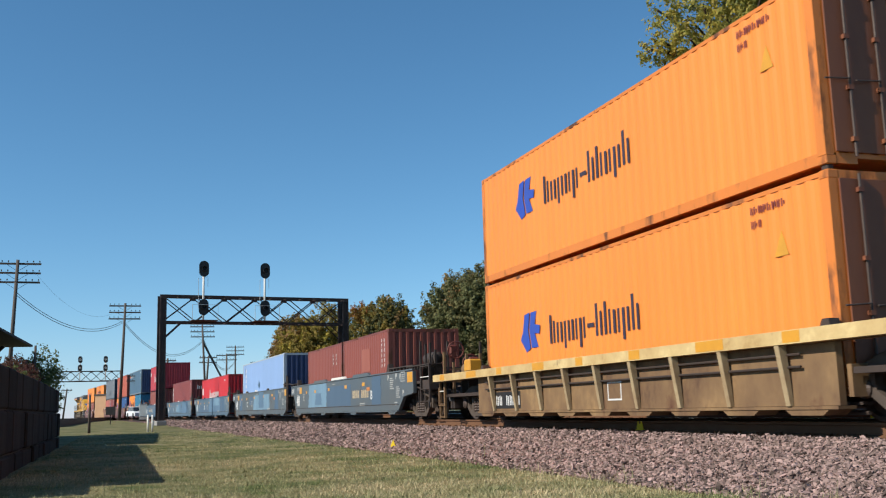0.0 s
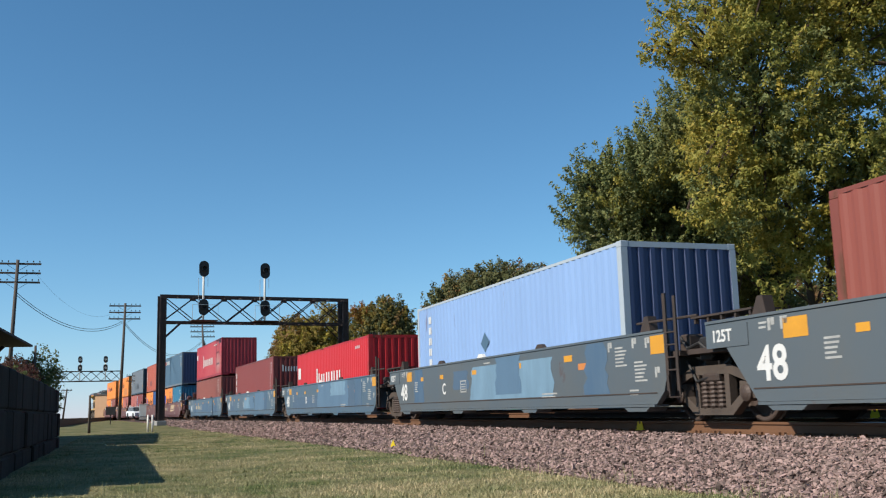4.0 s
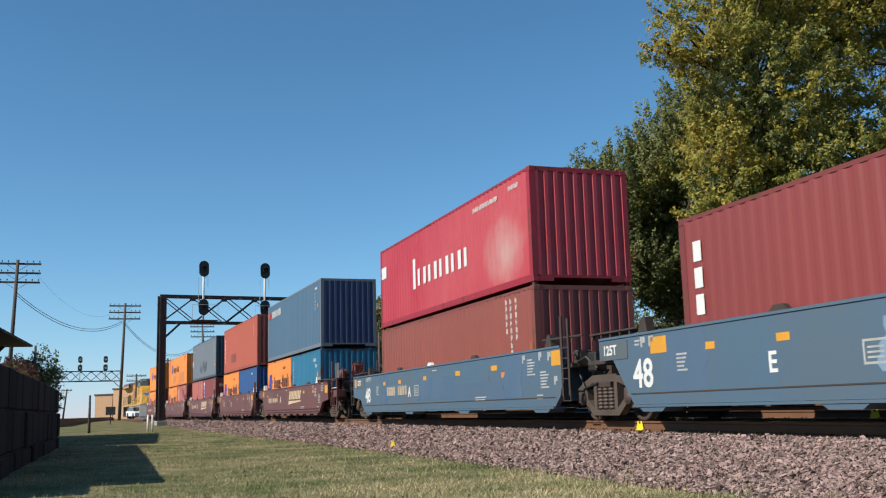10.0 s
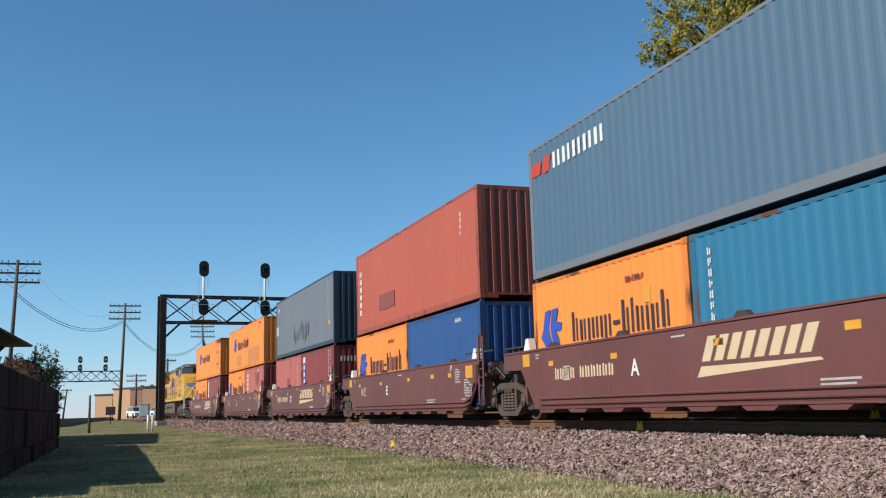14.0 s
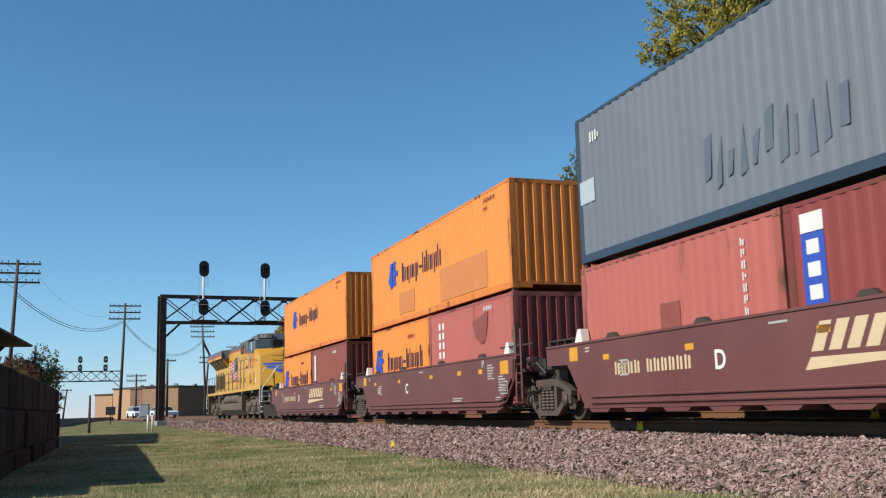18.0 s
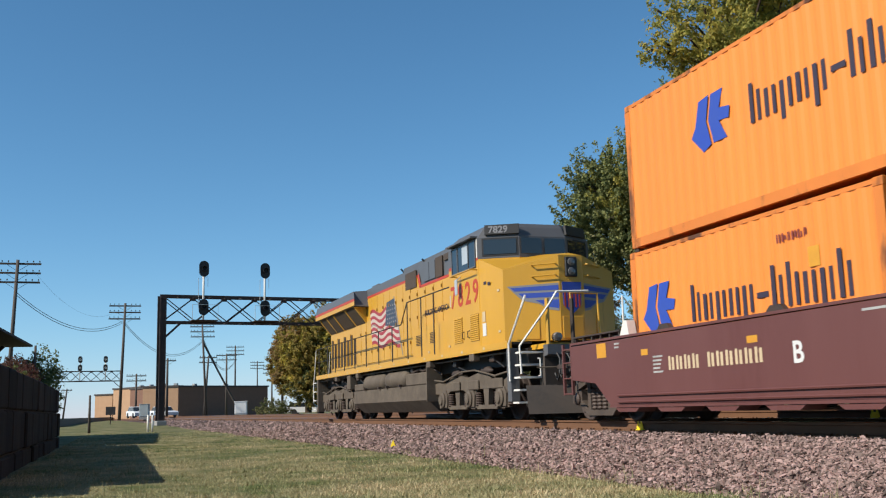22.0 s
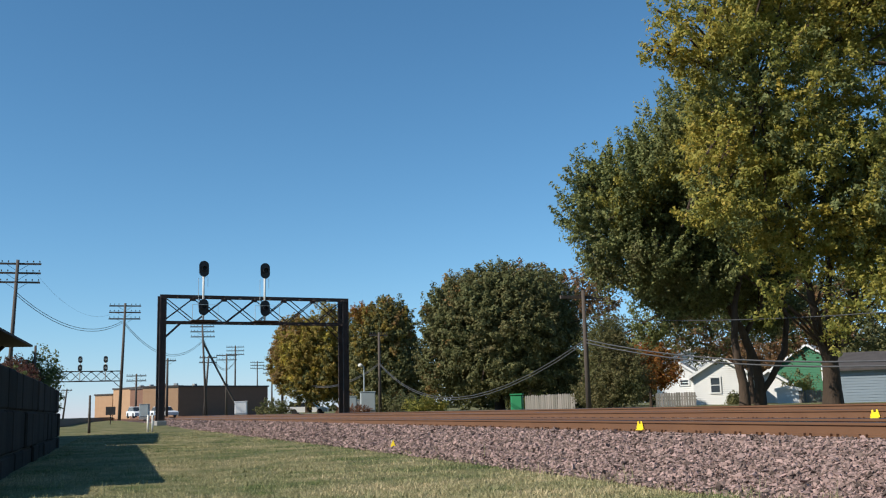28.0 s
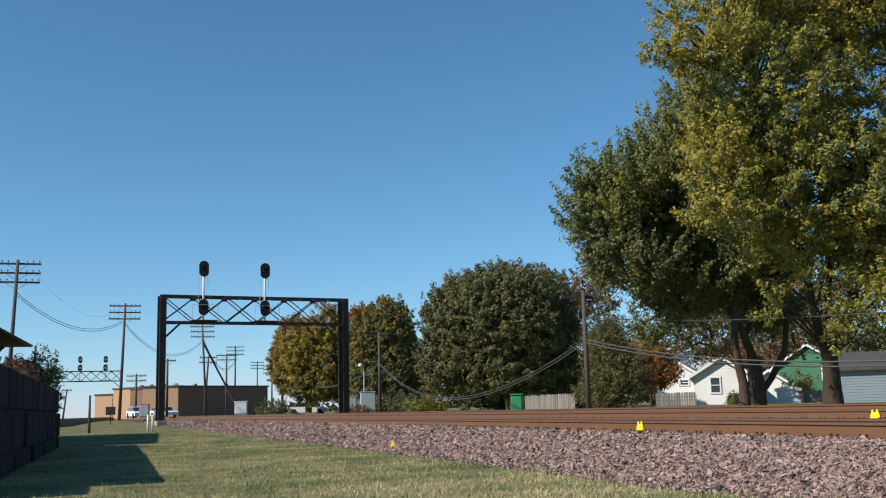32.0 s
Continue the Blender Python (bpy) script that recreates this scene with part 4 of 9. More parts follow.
def end_gear(thing, sx, half, zt, mat, kind):
    """The hand brake, its platform, ladders, air tank and the coupler at a car's end."""
    e = half if kind == "ochre" else half + 1.0
    if kind == "blue":
        mat = GRIME
    reach = 0.02 if kind == "ochre" else 0.40
    if sx < 0 and kind != "ochre":
        plain_end(thing, half, zt, mat, kind)
        return
    for k, x in enumerate((e - 0.35, e + reach)):
        bm = bmesh.new()
        box(bm, sx * x - 0.03, sx * x + 0.03, -1.44, -1.38, zt - 0.95, zt + 0.80 - 0.72 * k)
        part("post", bm, mat, thing)
    a, b = sorted((sx * (e - 0.35), sx * (e + reach)))
    for i, z in enumerate((zt - 0.92, zt - 0.58, zt - 0.24, zt + 0.06)):
        bm = bmesh.new()
        pipe(bm, [(a, -1.43, z), (b, -1.43, z)], 0.015)
        part("rung", bm, CHROMEISH if i == 2 else mat, thing)
    if kind != "ochre":
        # the open end platform: walkway, step box and the rods below
        bm = bmesh.new()
        x0, x1 = sorted((sx * (half - 0.7), sx * (e + 0.42)))
        box(bm, x0, x1, -1.43, -1.02, zt + 0.10, zt + 0.13)
        for k in range(9):
            x = x0 + 0.06 + k * (x1 - x0 - 0.12) / 8
            box(bm, x - 0.015, x + 0.015, -1.42, -1.36, zt + 0.0, zt + 0.098)
        part("walkway", bm, GRIME, thing)
        bm = bmesh.new()
        x0, x1 = sorted((sx * (e - 0.30), sx * (e + 0.34)))
        rbox(bm, x0, x1, -1.40, -1.05, 0.84, 1.12, 0.02)
        part("step_box", bm, mat, thing)
        for y in (-1.30, -1.22):
            bm = bmesh.new()
            x = sx * (e - 0.45 + (0.62 if y < -1.25 else 0.0))
            box(bm, x - 0.025, x + 0.025, y - 0.025, y + 0.025, zt + 0.13, zt + 0.72)
            part("stake", bm, GRIME if kind == "blue" else STENCIL, thing, "" if kind == "blue" else "pale worn upright stake")
        for k in range(4):
            bm = bmesh.new()
            y = -1.3 + k * 0.16
            pipe(bm, [(sx * (half - 0.1), y, 0.95 - k * 0.05), (sx * (e - 0.2), y + 0.04, 0.80), (sx * (e + 0.3), y + 0.1, 0.9 - 0.1 * k)], 0.026)
            part("brake_rod", bm, (GRIME, TREAD)[k % 2], thing)
    if kind == "ochre":
        bm = bmesh.new()
        rbox(bm, sx * (e - 1.9) - 0.2, sx * (e - 1.9) + 0.2, -1.35, -1.0, zt + 0.2, zt + 0.52, 0.04)
        part("valve_box", bm, YELLOWTAPE, thing, "bright yellow valve box")
    bm = bmesh.new()
    lathe(bm, [(0.04, -0.45), (0.17, -0.38), (0.19, -0.1), (0.19, 0.36), (0.17, 0.5), (0.04, 0.56)], 16, "x", (sx * (e - 0.95), -0.85, zt + 0.32))
    part("air_tank", bm, mat, thing, smooth=True)
    for x in (e - 1.2, e - 0.7):
        bm = bmesh.new()
        box(bm, sx * x - 0.03, sx * x + 0.03, -1.06, -0.64, zt - 0.32, zt + 0.16)
        part("tank_bracket", bm, GRIME, thing)
    # open frame of the hand brake, its gear case, chain and wheel
    bx = sx * (e + 0.06 - (0.0 if kind == "ochre" else 0.30))
    for y in (-1.0, -0.62, -0.22, 0.4):
        bm = bmesh.new()
        box(bm, bx - 0.03, bx + 0.03, y - 0.03, y + 0.03, zt - 0.55, zt + (0.78 if y > -0.9 else 0.55))
        part("frame_post", bm, mat, thing)
    for z in (zt - 0.32, zt + 0.02, zt + 0.36):
        bm = bmesh.new()
        box(bm, bx - 0.024, bx + 0.024, -1.03, 0.43, z - 0.025, z + 0.025)
        part("frame_bar", bm, mat, thing)
    bm = bmesh.new()
    rbox(bm, bx - 0.1, bx + 0.1, -0.58, -0.28, zt + 0.30, zt + 0.68, 0.04)
    part("gear_case", bm, REDDISH, thing)
    bm = bmesh.new()
    pts = [(bx + sx * 0.16, -0.43 + 0.24 * cos(k * pi / 8), zt + 0.52 + 0.24 * sin(k * pi / 8)) for k in range(17)]
    pipe(bm, pts, 0.022)
    wheel = part("brake_wheel", bm, REDDISH, thing, "rust-red hand brake wheel")
    for k in range(5):
        bm = bmesh.new()
        c, q = cos(k * 1.2566), sin(k * 1.2566)
        pipe(bm, [(bx + sx * 0.14, -0.43, zt + 0.52), (bx + sx * 0.16, -0.43 + 0.24 * c, zt + 0.52 + 0.24 * q)], 0.014)
        part("spoke", bm, REDDISH, wheel)
    bm = bmesh.new()
    pipe(bm, [(bx, -0.45, zt + 0.3), (bx - sx * 0.05, -0.5, zt - 0.3), (bx - sx * 0.4, -0.5, zt - 0.6)], 0.02)
    part("brake_chain", bm, GRIME, thing)
    bm = bmesh.new()
    x0, x1 = sorted((sx * (e - 0.15), sx * (e + 0.35)))
    for k in range(5):
        y = -0.8 + k * 0.3
        box(bm, x0, x1, y, y + 0.2, zt - 0.12, zt - 0.08)
    part("brake_platform", bm, GRIME, thing)
    for y, z0, z1, w, mm in ((-1.05, zt - 0.72, zt - 0.42, 0.13, GRIME), (-0.75, 0.5, 0.86, 0.18, BLACK), (-0.3, zt - 0.65, zt - 0.3, 0.2, BLACK), (0.35, 0.45, 0.95, 0.2, GRIME)):
        bm = bmesh.new()
        rbox(bm, sx * (e - 0.25) - w, sx * (e - 0.25) + w, y - 0.14, y + 0.16, z0, z1, 0.03)
        part("brake_rigging", bm, mm, thing)
    bm = bmesh.new()
    x0, x1 = sorted((sx * (e - 1.6), sx * (e - 0.1)))
    box(bm, x0, x1, 0.75, 1.2, zt - 0.9, zt - 0.42)
    part("far_sill_end", bm, GRIME, thing)
    for k in range(3):
        bm = bmesh.new()
        y = -0.95 + 0.35 * k
        pipe(bm, [(sx * (e - 0.5), y, zt - 0.45), (sx * (e - 0.2), y - 0.05, 0.72 + 0.05 * k), (sx * (e + 0.3), y + 0.1, 0.78), (sx * (e + 0.45), y + 0.12, 0.5)], 0.024)
        part("brake_line", bm, (BLACK, GRIME, REDDISH)[k], thing)
    bm = bmesh.new()
    tip = 0.4 if kind == "ochre" else 1.0 if kind == "blue" or sx > 0 else 0.45
    x0, x1 = sorted((sx * (e - 0.4), sx * (e + tip - 0.27)))
    box(bm, x0, x1, -0.16, 0.16, 0.62, 0.90)
    x0, x1 = sorted((sx * (e + tip - 0.32), sx * (e + tip)))
    rbox(bm, x0, x1, -0.24, 0.20, 0.58, 0.95, 0.05)
    part("coupler", bm, GRIME, thing)
    bm = bmesh.new()
    pipe(bm, [(sx * (e + 0.1), -0.5, 0.75), (sx * (e + 0.3), -0.5, 0.45), (sx * (e + 0.7), -0.45, 0.32), (sx * (e + 1.0), -0.4, 0.45)], 0.03)
    part("air_hose", bm, BLACK, thing)
    bm = bmesh.new()
    a, b = sorted((sx * (e + 0.05), sx * (e - 0.45)))
    pipe(bm, [(a, -1.45, 0.85), (a, -1.45, 0.38), (b, -1.45, 0.38), (b, -1.45, 0.85)], 0.018)
    part("sill_step", bm, mat, thing)


ORANGERUST = surface("bare_orange_rust", (0.30, 0.095, 0.025, 1), (0.2, 0.06, 0.02, 1), scale=3, fine=20, amount=0.7, rough=0.9, bump=0.1)
REDDISH = surface("rust_red_paint", (0.16, 0.03, 0.02, 1), (0.08, 0.03, 0.02, 1), scale=4, fine=25, amount=0.7, rough=0.6, bump=0.1)
PALEPANEL = surface("pale_blue_repaint", (0.165, 0.275, 0.37, 1), (0.10, 0.17, 0.23, 1), scale=2.5, fine=18, amount=0.7, rough=0.6, bump=0, streak=4)
DARKPANEL = surface("deep_blue_repaint", (0.05, 0.10, 0.17, 1), (0.09, 0.14, 0.19, 1), scale=2.5, fine=18, amount=0.7, rough=0.6, bump=0, streak=4)


MIDPANEL = surface("mid_blue_repaint", (0.073, 0.120, 0.180, 1), (0.058, 0.098, 0.150, 1), scale=1.1, fine=14, amount=0.8, rough=0.55, bump=0, streak=3)
BLUEPANEL = surface("clear_blue_repaint", (0.098, 0.172, 0.255, 1), (0.075, 0.135, 0.205, 1), scale=0.9, fine=14, amount=0.8, rough=0.55, bump=0, streak=3)
# repainted stretches of each blue unit: from, to, lower and upper share of the side, paint
PATCHES = {
    "B": ((-4.7, -1.3, 0, 1, PALEPANEL), (-1.35, 2.5, 0, 0.82, MIDPANEL), (-3.4, -2.2, 0.1, 0.6, BLUEPANEL), (5.2, 6.4, 0, 1, MIDPANEL)),
    "C": ((-5.9, -4.93, 0, 1, DARKPANEL), (-2.5, -1.4, 0.3, 0.8, MIDPANEL), (-1.2, 3.5, 0, 0.85, PALEPANEL), (0.4, 1.9, 0.1, 1, BLUEPANEL), (4.86, 5.75, 0, 1, DARKPANEL)),
    "D": ((-6.1, -5.2, 0, 1, MIDPANEL), (-5.2, -1.0, 0, 0.5, MIDPANEL), (-1.0, 4.05, 0, 1, BLUEPANEL), (1.3, 3.6, 0.45, 1, PALEPANEL), (4.0, 5.0, 0, 1, MIDPANEL), (4.95, 5.95, 0, 1, DARKPANEL)),
    "E": ((-6.4, -5.2, 0, 1, MIDPANEL), (-1.7, 0.35, 0.12, 0.8, PALEPANEL), (0.4, 1.85, 0.1, 0.85, BLUEPANEL), (2.0, 4.7, 0, 1, BLUEPANEL), (1.3, 1.9, 0.45, 0.8, DARKPANEL), (4.7, 5.5, 0, 1, DARKPANEL)),
    "A": ((-5.6, -4.65, 0, 1, DARKPANEL), (-1.6, 1.55, 0.05, 0.72, DARKPANEL), (1.55, 4.75, 0, 0.45, MIDPANEL), (4.75, 5.8, 0, 1, DARKPANEL)),
}


def train_cars():
    blue = "weathered blue-grey well car with patched paint and white numerals"
    brown = "oxide brown articulated well car with yellow reflectors"
    c = well_unit("ochre", "worn ochre well car with ribbed rusty sides", -9.15, 9.15, "outer", "outer")
    rolls(c, 108.75)
    joints = [97.6, 78.75, 61.45, 43.4, 25.35, 6.2]
    for i, (u, letter) in enumerate(((87.5, "B"), (70.2, "C"), (52.45, "D"), (34.35, "E"), (16.35, "A"))):
        hi, lo = joints[i], joints[i + 1]
        R = 7.72 if i else 9.72
        L = lo - u - 0.1 if i < 4 else -9.13
        rolls(well_unit("blue", blue, L, R, "inner" if i < 4 else "outer", "inner" if i else "outer", letter, stencil=(1, 0, 0, 2, 1)[i]), u)
    joints = [4.2, -12.65, -28.15, -43.85, -59.65, -76.3]
    for i, (u, letter) in enumerate(((-4.95, "A"), (-20.35, "E"), (-35.95, "D"), (-51.75, "C"), (-67.6, "B"))):
        hi, lo = joints[i], joints[i + 1]
        R = hi - u - 1.3 if i else 8.17
        L = lo - u + (0.35 if i < 4 else 0.5)
        rolls(well_unit("brown", brown, L, R, "inner" if i < 4 else "outer", "inner" if i else "outer", letter, emblem=i in (0, 2, 4)), u)
    t = truck_build()
    at = [115.9, 101.6, 96.9, 78.65, 61.3, 43.25, 25.2, 7.5, 2.85, -12.95, -28.42, -44.3, -60.0, -75.4]
    rolls(t, at[0])
    for u in at[1:]:
        rolls(copy_thing(t, pose(0, 0, 0)), u)


# ---- ground and track ----
GRASS_Z = -0.60
GRASS = surface("mown_grass", (0.060, 0.085, 0.026, 1), (0.32, 0.25, 0.135, 1), scale=0.75, fine=6, amount=0.8, rough=0.9, bump=0.5, spec=0.1, gain=0.04)
STONE = surface("ballast_bed", (0.13, 0.086, 0.078, 1), (0.05, 0.034, 0.031, 1), scale=1.2, fine=22, amount=0.9, rough=0.9, bump=1.0, spec=0.2, gain=0.05)
STONES = surface("quartzite_stones", (0.275, 0.193, 0.166, 1), (0.175, 0.117, 0.103, 1), scale=1.2, fine=40, amount=0.6, rough=0.9, bump=0.2, per_island=0.68, hue=0.015, spec=0.25)
RAILSTEEL = surface("rusty_rail_steel", (0.15, 0.070, 0.032, 1), (0.10, 0.045, 0.022, 1), scale=1.5, fine=25, amount=0.6, rough=0.75, bump=0.1)
RAILHEAD = surface("polished_rail_head", (0.42, 0.38, 0.34, 1), (0.3, 0.26, 0.23, 1), scale=2, fine=30, amount=0.5, rough=0.14, metal=1.0, bump=0)
TIEWOOD = surface("creosoted_tie", (0.06, 0.045, 0.036, 1), (0.12, 0.10, 0.085, 1), scale=3, fine=30, amount=0.7, rough=0.9, bump=0.3, per_piece=0.25)


def ground():
    """One sheet: the lawn, the ballast bank, the track bed and the flat land to the horizon."""
    offs = [-1500, -400, -150, -60, -30, -20, -14, -11, -9, -7, -5.5, -4.6, -4.1, -3.75, -3.0, -2.3, -1.75, -1.45, -0.9, 0, 0.9, 1.5, 2.2, 2.8, 3.4, 4.2, 5.0, 5.9, 6.5, 7.2, 8, 10, 14, 20, 30, 45, 70, 110, 200, 500, 1800]
    us = [400, 120, 60, 30] + [20 - i * 1.0 for i in range(90)] + [-70 - i * 5 for i in range(1, 40)] + [-300, -400, -700, -1400, -3000]

    def height(o, u):
        pts = [(-9e3, GRASS_Z), (-4.1, GRASS_Z), (-3.75, -0.56), (-1.75, -0.23), (-1.45, -0.20), (2.2, -0.19), (2.8, -0.13), (5.9, -0.04), (6.6, -0.10), (7.6, -0.02), (14, 0.0), (9e3, 0.0)]
        for (a, za), (b, zb) in zip(pts[:-1], pts[1:]):
            if a <= o <= b:
                z = za + (zb - za) * (o - a) / (b - a)
                break
        if o <= -3.7:
            far = min(max((-60 - u) / 60, 0), 1)
            z += 0.42 * far + 0.03 * noise.noise(Vector((u * 0.25, o * 0.25, 0)))
        return z
    verts, faces, mats = [], [], []
    for u in us:
        for o in offs:
            base = max(min(u, 120), -260)
            p, a = rail_line(base, o if abs(o) < 300 else math.copysign(300, o), 0)
            y = p.y + (o - math.copysign(300, o) if abs(o) >= 300 else 0)
            verts.append((p.x + (u - base), y, height(o, u)))
    n = len(offs)
    for i in range(len(us) - 1):
        for j in range(n - 1):
            faces.append((i * n + j, i * n + j + 1, (i + 1) * n + j + 1, (i + 1) * n + j))
            mats.append(1 if -4.0 < offs[j] < 6.5 and us[i] > -280 else 0)
    ob = raw("ground", verts, faces, [GRASS, STONE])
    ob.data.polygons.foreach_set("material_index", mats)
    tagged(ob, "mown autumn lawn and flat land with a ballast bank", "ground", kind="structure")


def track(off, z, cant, name, label):
    """Two rails, their ties, plates and spikes."""
    thing = tagged(empty(name), label, "railway track", kind="structure")
    prof = [(-0.07, -0.19), (-0.07, -0.172), (-0.012, -0.155), (-0.010, -0.055), (-0.036, -0.042), (-0.037, -0.006), (-0.030, 0.0), (0.030, 0.0), (0.037, -0.006), (0.036, -0.042), (0.010, -0.055), (0.012, -0.155), (0.07, -0.172), (0.07, -0.19)]
    us = [30 - i * 3.0 for i in range(105)] + [-300, -330]
    for s in (-1, 1):
        verts, faces = [], []
        for u in us:
            p, a = rail_line(u, off + s * 0.755)
            for o, h in prof:
                verts.append((p.x - o * sin(a), p.y + o * cos(a), z + s * cant / 2 + h))
        k = len(prof)
        for i in range(len(us) - 1):
            for j in range(k):
                faces.append((i * k + j, i * k + (j + 1) % k, (i + 1) * k + (j + 1) % k, (i + 1) * k + j))
        r = raw("rail", verts, faces, [RAILSTEEL, RAILHEAD], thing)
        mi = [1 if j in (5, 6, 7) else 0 for i in range(len(us) - 1) for j in range(k)]
        r.data.polygons.foreach_set("material_index", mi)
        me = None
        for i in range(46):
            u = -6 - i * 0.53
            p, a = rail_line(u, off + s * 0.755)
            if me is None:
                bm = bmesh.new()
                box(bm, -0.1, 0.1, -0.19, 0.19, -0.215, -0.188)
                for x in (-0.06, 0.06):
                    for y in (-0.09, 0.09):
                        box(bm, x - 0.012, x + 0.012, y - 0.02, y + 0.02, -0.188, -0.150)
                plate = part("tie_plate", bm, RAILSTEEL, thing)
                me = plate
            else:
                plate = again(me, Matrix.Identity(4))
            plate.matrix_basis = pose(p.x, p.y, z + s * cant / 2, 0, 0, math.degrees(a))
    me = None
    rnd = random.Random(int(off * 10) + 2)
    for i in range(130):
        u = 0.0 - i * 0.53
        p, a = rail_line(u, off)
        if me is None:
            bm = bmesh.new()
            rbox(bm, -0.115, 0.115, -1.3, 1.3, -0.39, -0.205, 0.012)
            me = tie = part("tie", bm, TIEWOOD, thing)
        else:
            tie = again(me, Matrix.Identity(4))
        tie.matrix_basis = pose(p.x, p.y + rnd.uniform(-0.05, 0.05), z - 0.012, math.degrees(atan(cant / 1.5)), 0, math.degrees(a) + rnd.uniform(-1, 1))
    return thing


def ballast_stones():
    """Loose stones on the bank nearest the camera."""
    rng = np.random.default_rng(7)
    n = 135000
    u = -6.5 - 38 * rng.random(n) ** 1.6
    o = -4.25 + 2.95 * rng.random(n)
    keep = (o > -3.95) | (rng.random(n) < 0.35)
    u, o = u[keep], o[keep]
    far = 42000
    u = np.concatenate([u, -44 - 62 * rng.random(far) ** 1.3])
    o = np.concatenate([o, -4.0 + 3.0 * rng.random(far)])
    n = len(u)
    q = u + 10
    y = -1.072e-3 * q * q / 2 - 8.04e-7 * q ** 3 + o
    z = np.interp(o, [-4.3, -4.1, -3.75, -1.75, -1.3], [-0.60, -0.59, -0.56, -0.225, -0.20])
    size = rng.uniform(0.011, 0.026, n) * (1 + 0.5 * (rng.random(n) < 0.12)) * (1 + (-u - 6.5) / 55)
    base = np.array([(1, 0, 0), (-1, 0, 0), (0, 1, 0), (0, -1, 0), (0, 0, 1), (0, 0, -1)], float) * (1.3, 1.0, 0.8)
    tri = np.array([(0, 2, 4), (2, 1, 4), (1, 3, 4), (3, 0, 4), (2, 0, 5), (1, 2, 5), (3, 1, 5), (0, 3, 5)])
    v = base[None] * rng.uniform(0.65, 1.15, (n, 6, 1)) * rng.uniform(0.7, 1.3, (n, 1, 3)) + rng.normal(0, 0.28, (n, 6, 3))
    ang = rng.uniform(0, 2 * pi, n)
    tip = rng.uniform(-0.9, 0.9, n)
    c, s_ = np.cos(ang)[:, None], np.sin(ang)[:, None]
    x1 = v[..., 0] * c - v[..., 1] * s_
    y1 = v[..., 0] * s_ + v[..., 1] * c
    ct, st = np.cos(tip)[:, None], np.sin(tip)[:, None]
    x2, z2 = x1 * ct - v[..., 2] * st, x1 * st + v[..., 2] * ct
    P = np.stack([x2, y1, z2], -1) * size[:, None, None]
    P[..., 0] += u[:, None]
    P[..., 1] += y[:, None]
    P[..., 2] += (z + size * rng.uniform(-0.2, 1.0, n))[:, None]
    F = (tri[None] + 6 * np.arange(n)[:, None, None]).reshape(-1, 3)
    quick_mesh("ballast_stones", P.reshape(-1, 3), F, STONES, "pinkish grey crushed quartzite ballast stones on the bank", "ballast")


def quick_mesh(name, P, F, material, label="", category="", kind="stuff", parent=None):
    """A mesh from big arrays of same-sized faces."""
    me = bpy.data.meshes.new(name)
    k = F.shape[1]
    me.vertices.add(len(P))
    me.vertices.foreach_set("co", np.asarray(P, dtype=np.float32).ravel())
    me.loops.add(F.size)
    me.loops.foreach_set("vertex_index", np.asarray(F, dtype=np.int32).ravel())
    me.polygons.add(len(F))
    me.polygons.foreach_set("loop_start", np.arange(0, F.size, k, dtype=np.int32))
    me.update(calc_edges=True)
    me.shade_flat()
    me.materials.append(material)
    ob = new(name, me)
    if parent is not None:
        ob.parent = parent
    else:
        tagged(ob, label, category, kind=kind)
    return ob


BLADES = surface("grass_blades", (0.080, 0.140, 0.038, 1), (0.56, 0.46, 0.27, 1), scale=0.75, fine=2.6, amount=1.0, rough=0.85, bump=0, per_island=0.5, spec=0.1)


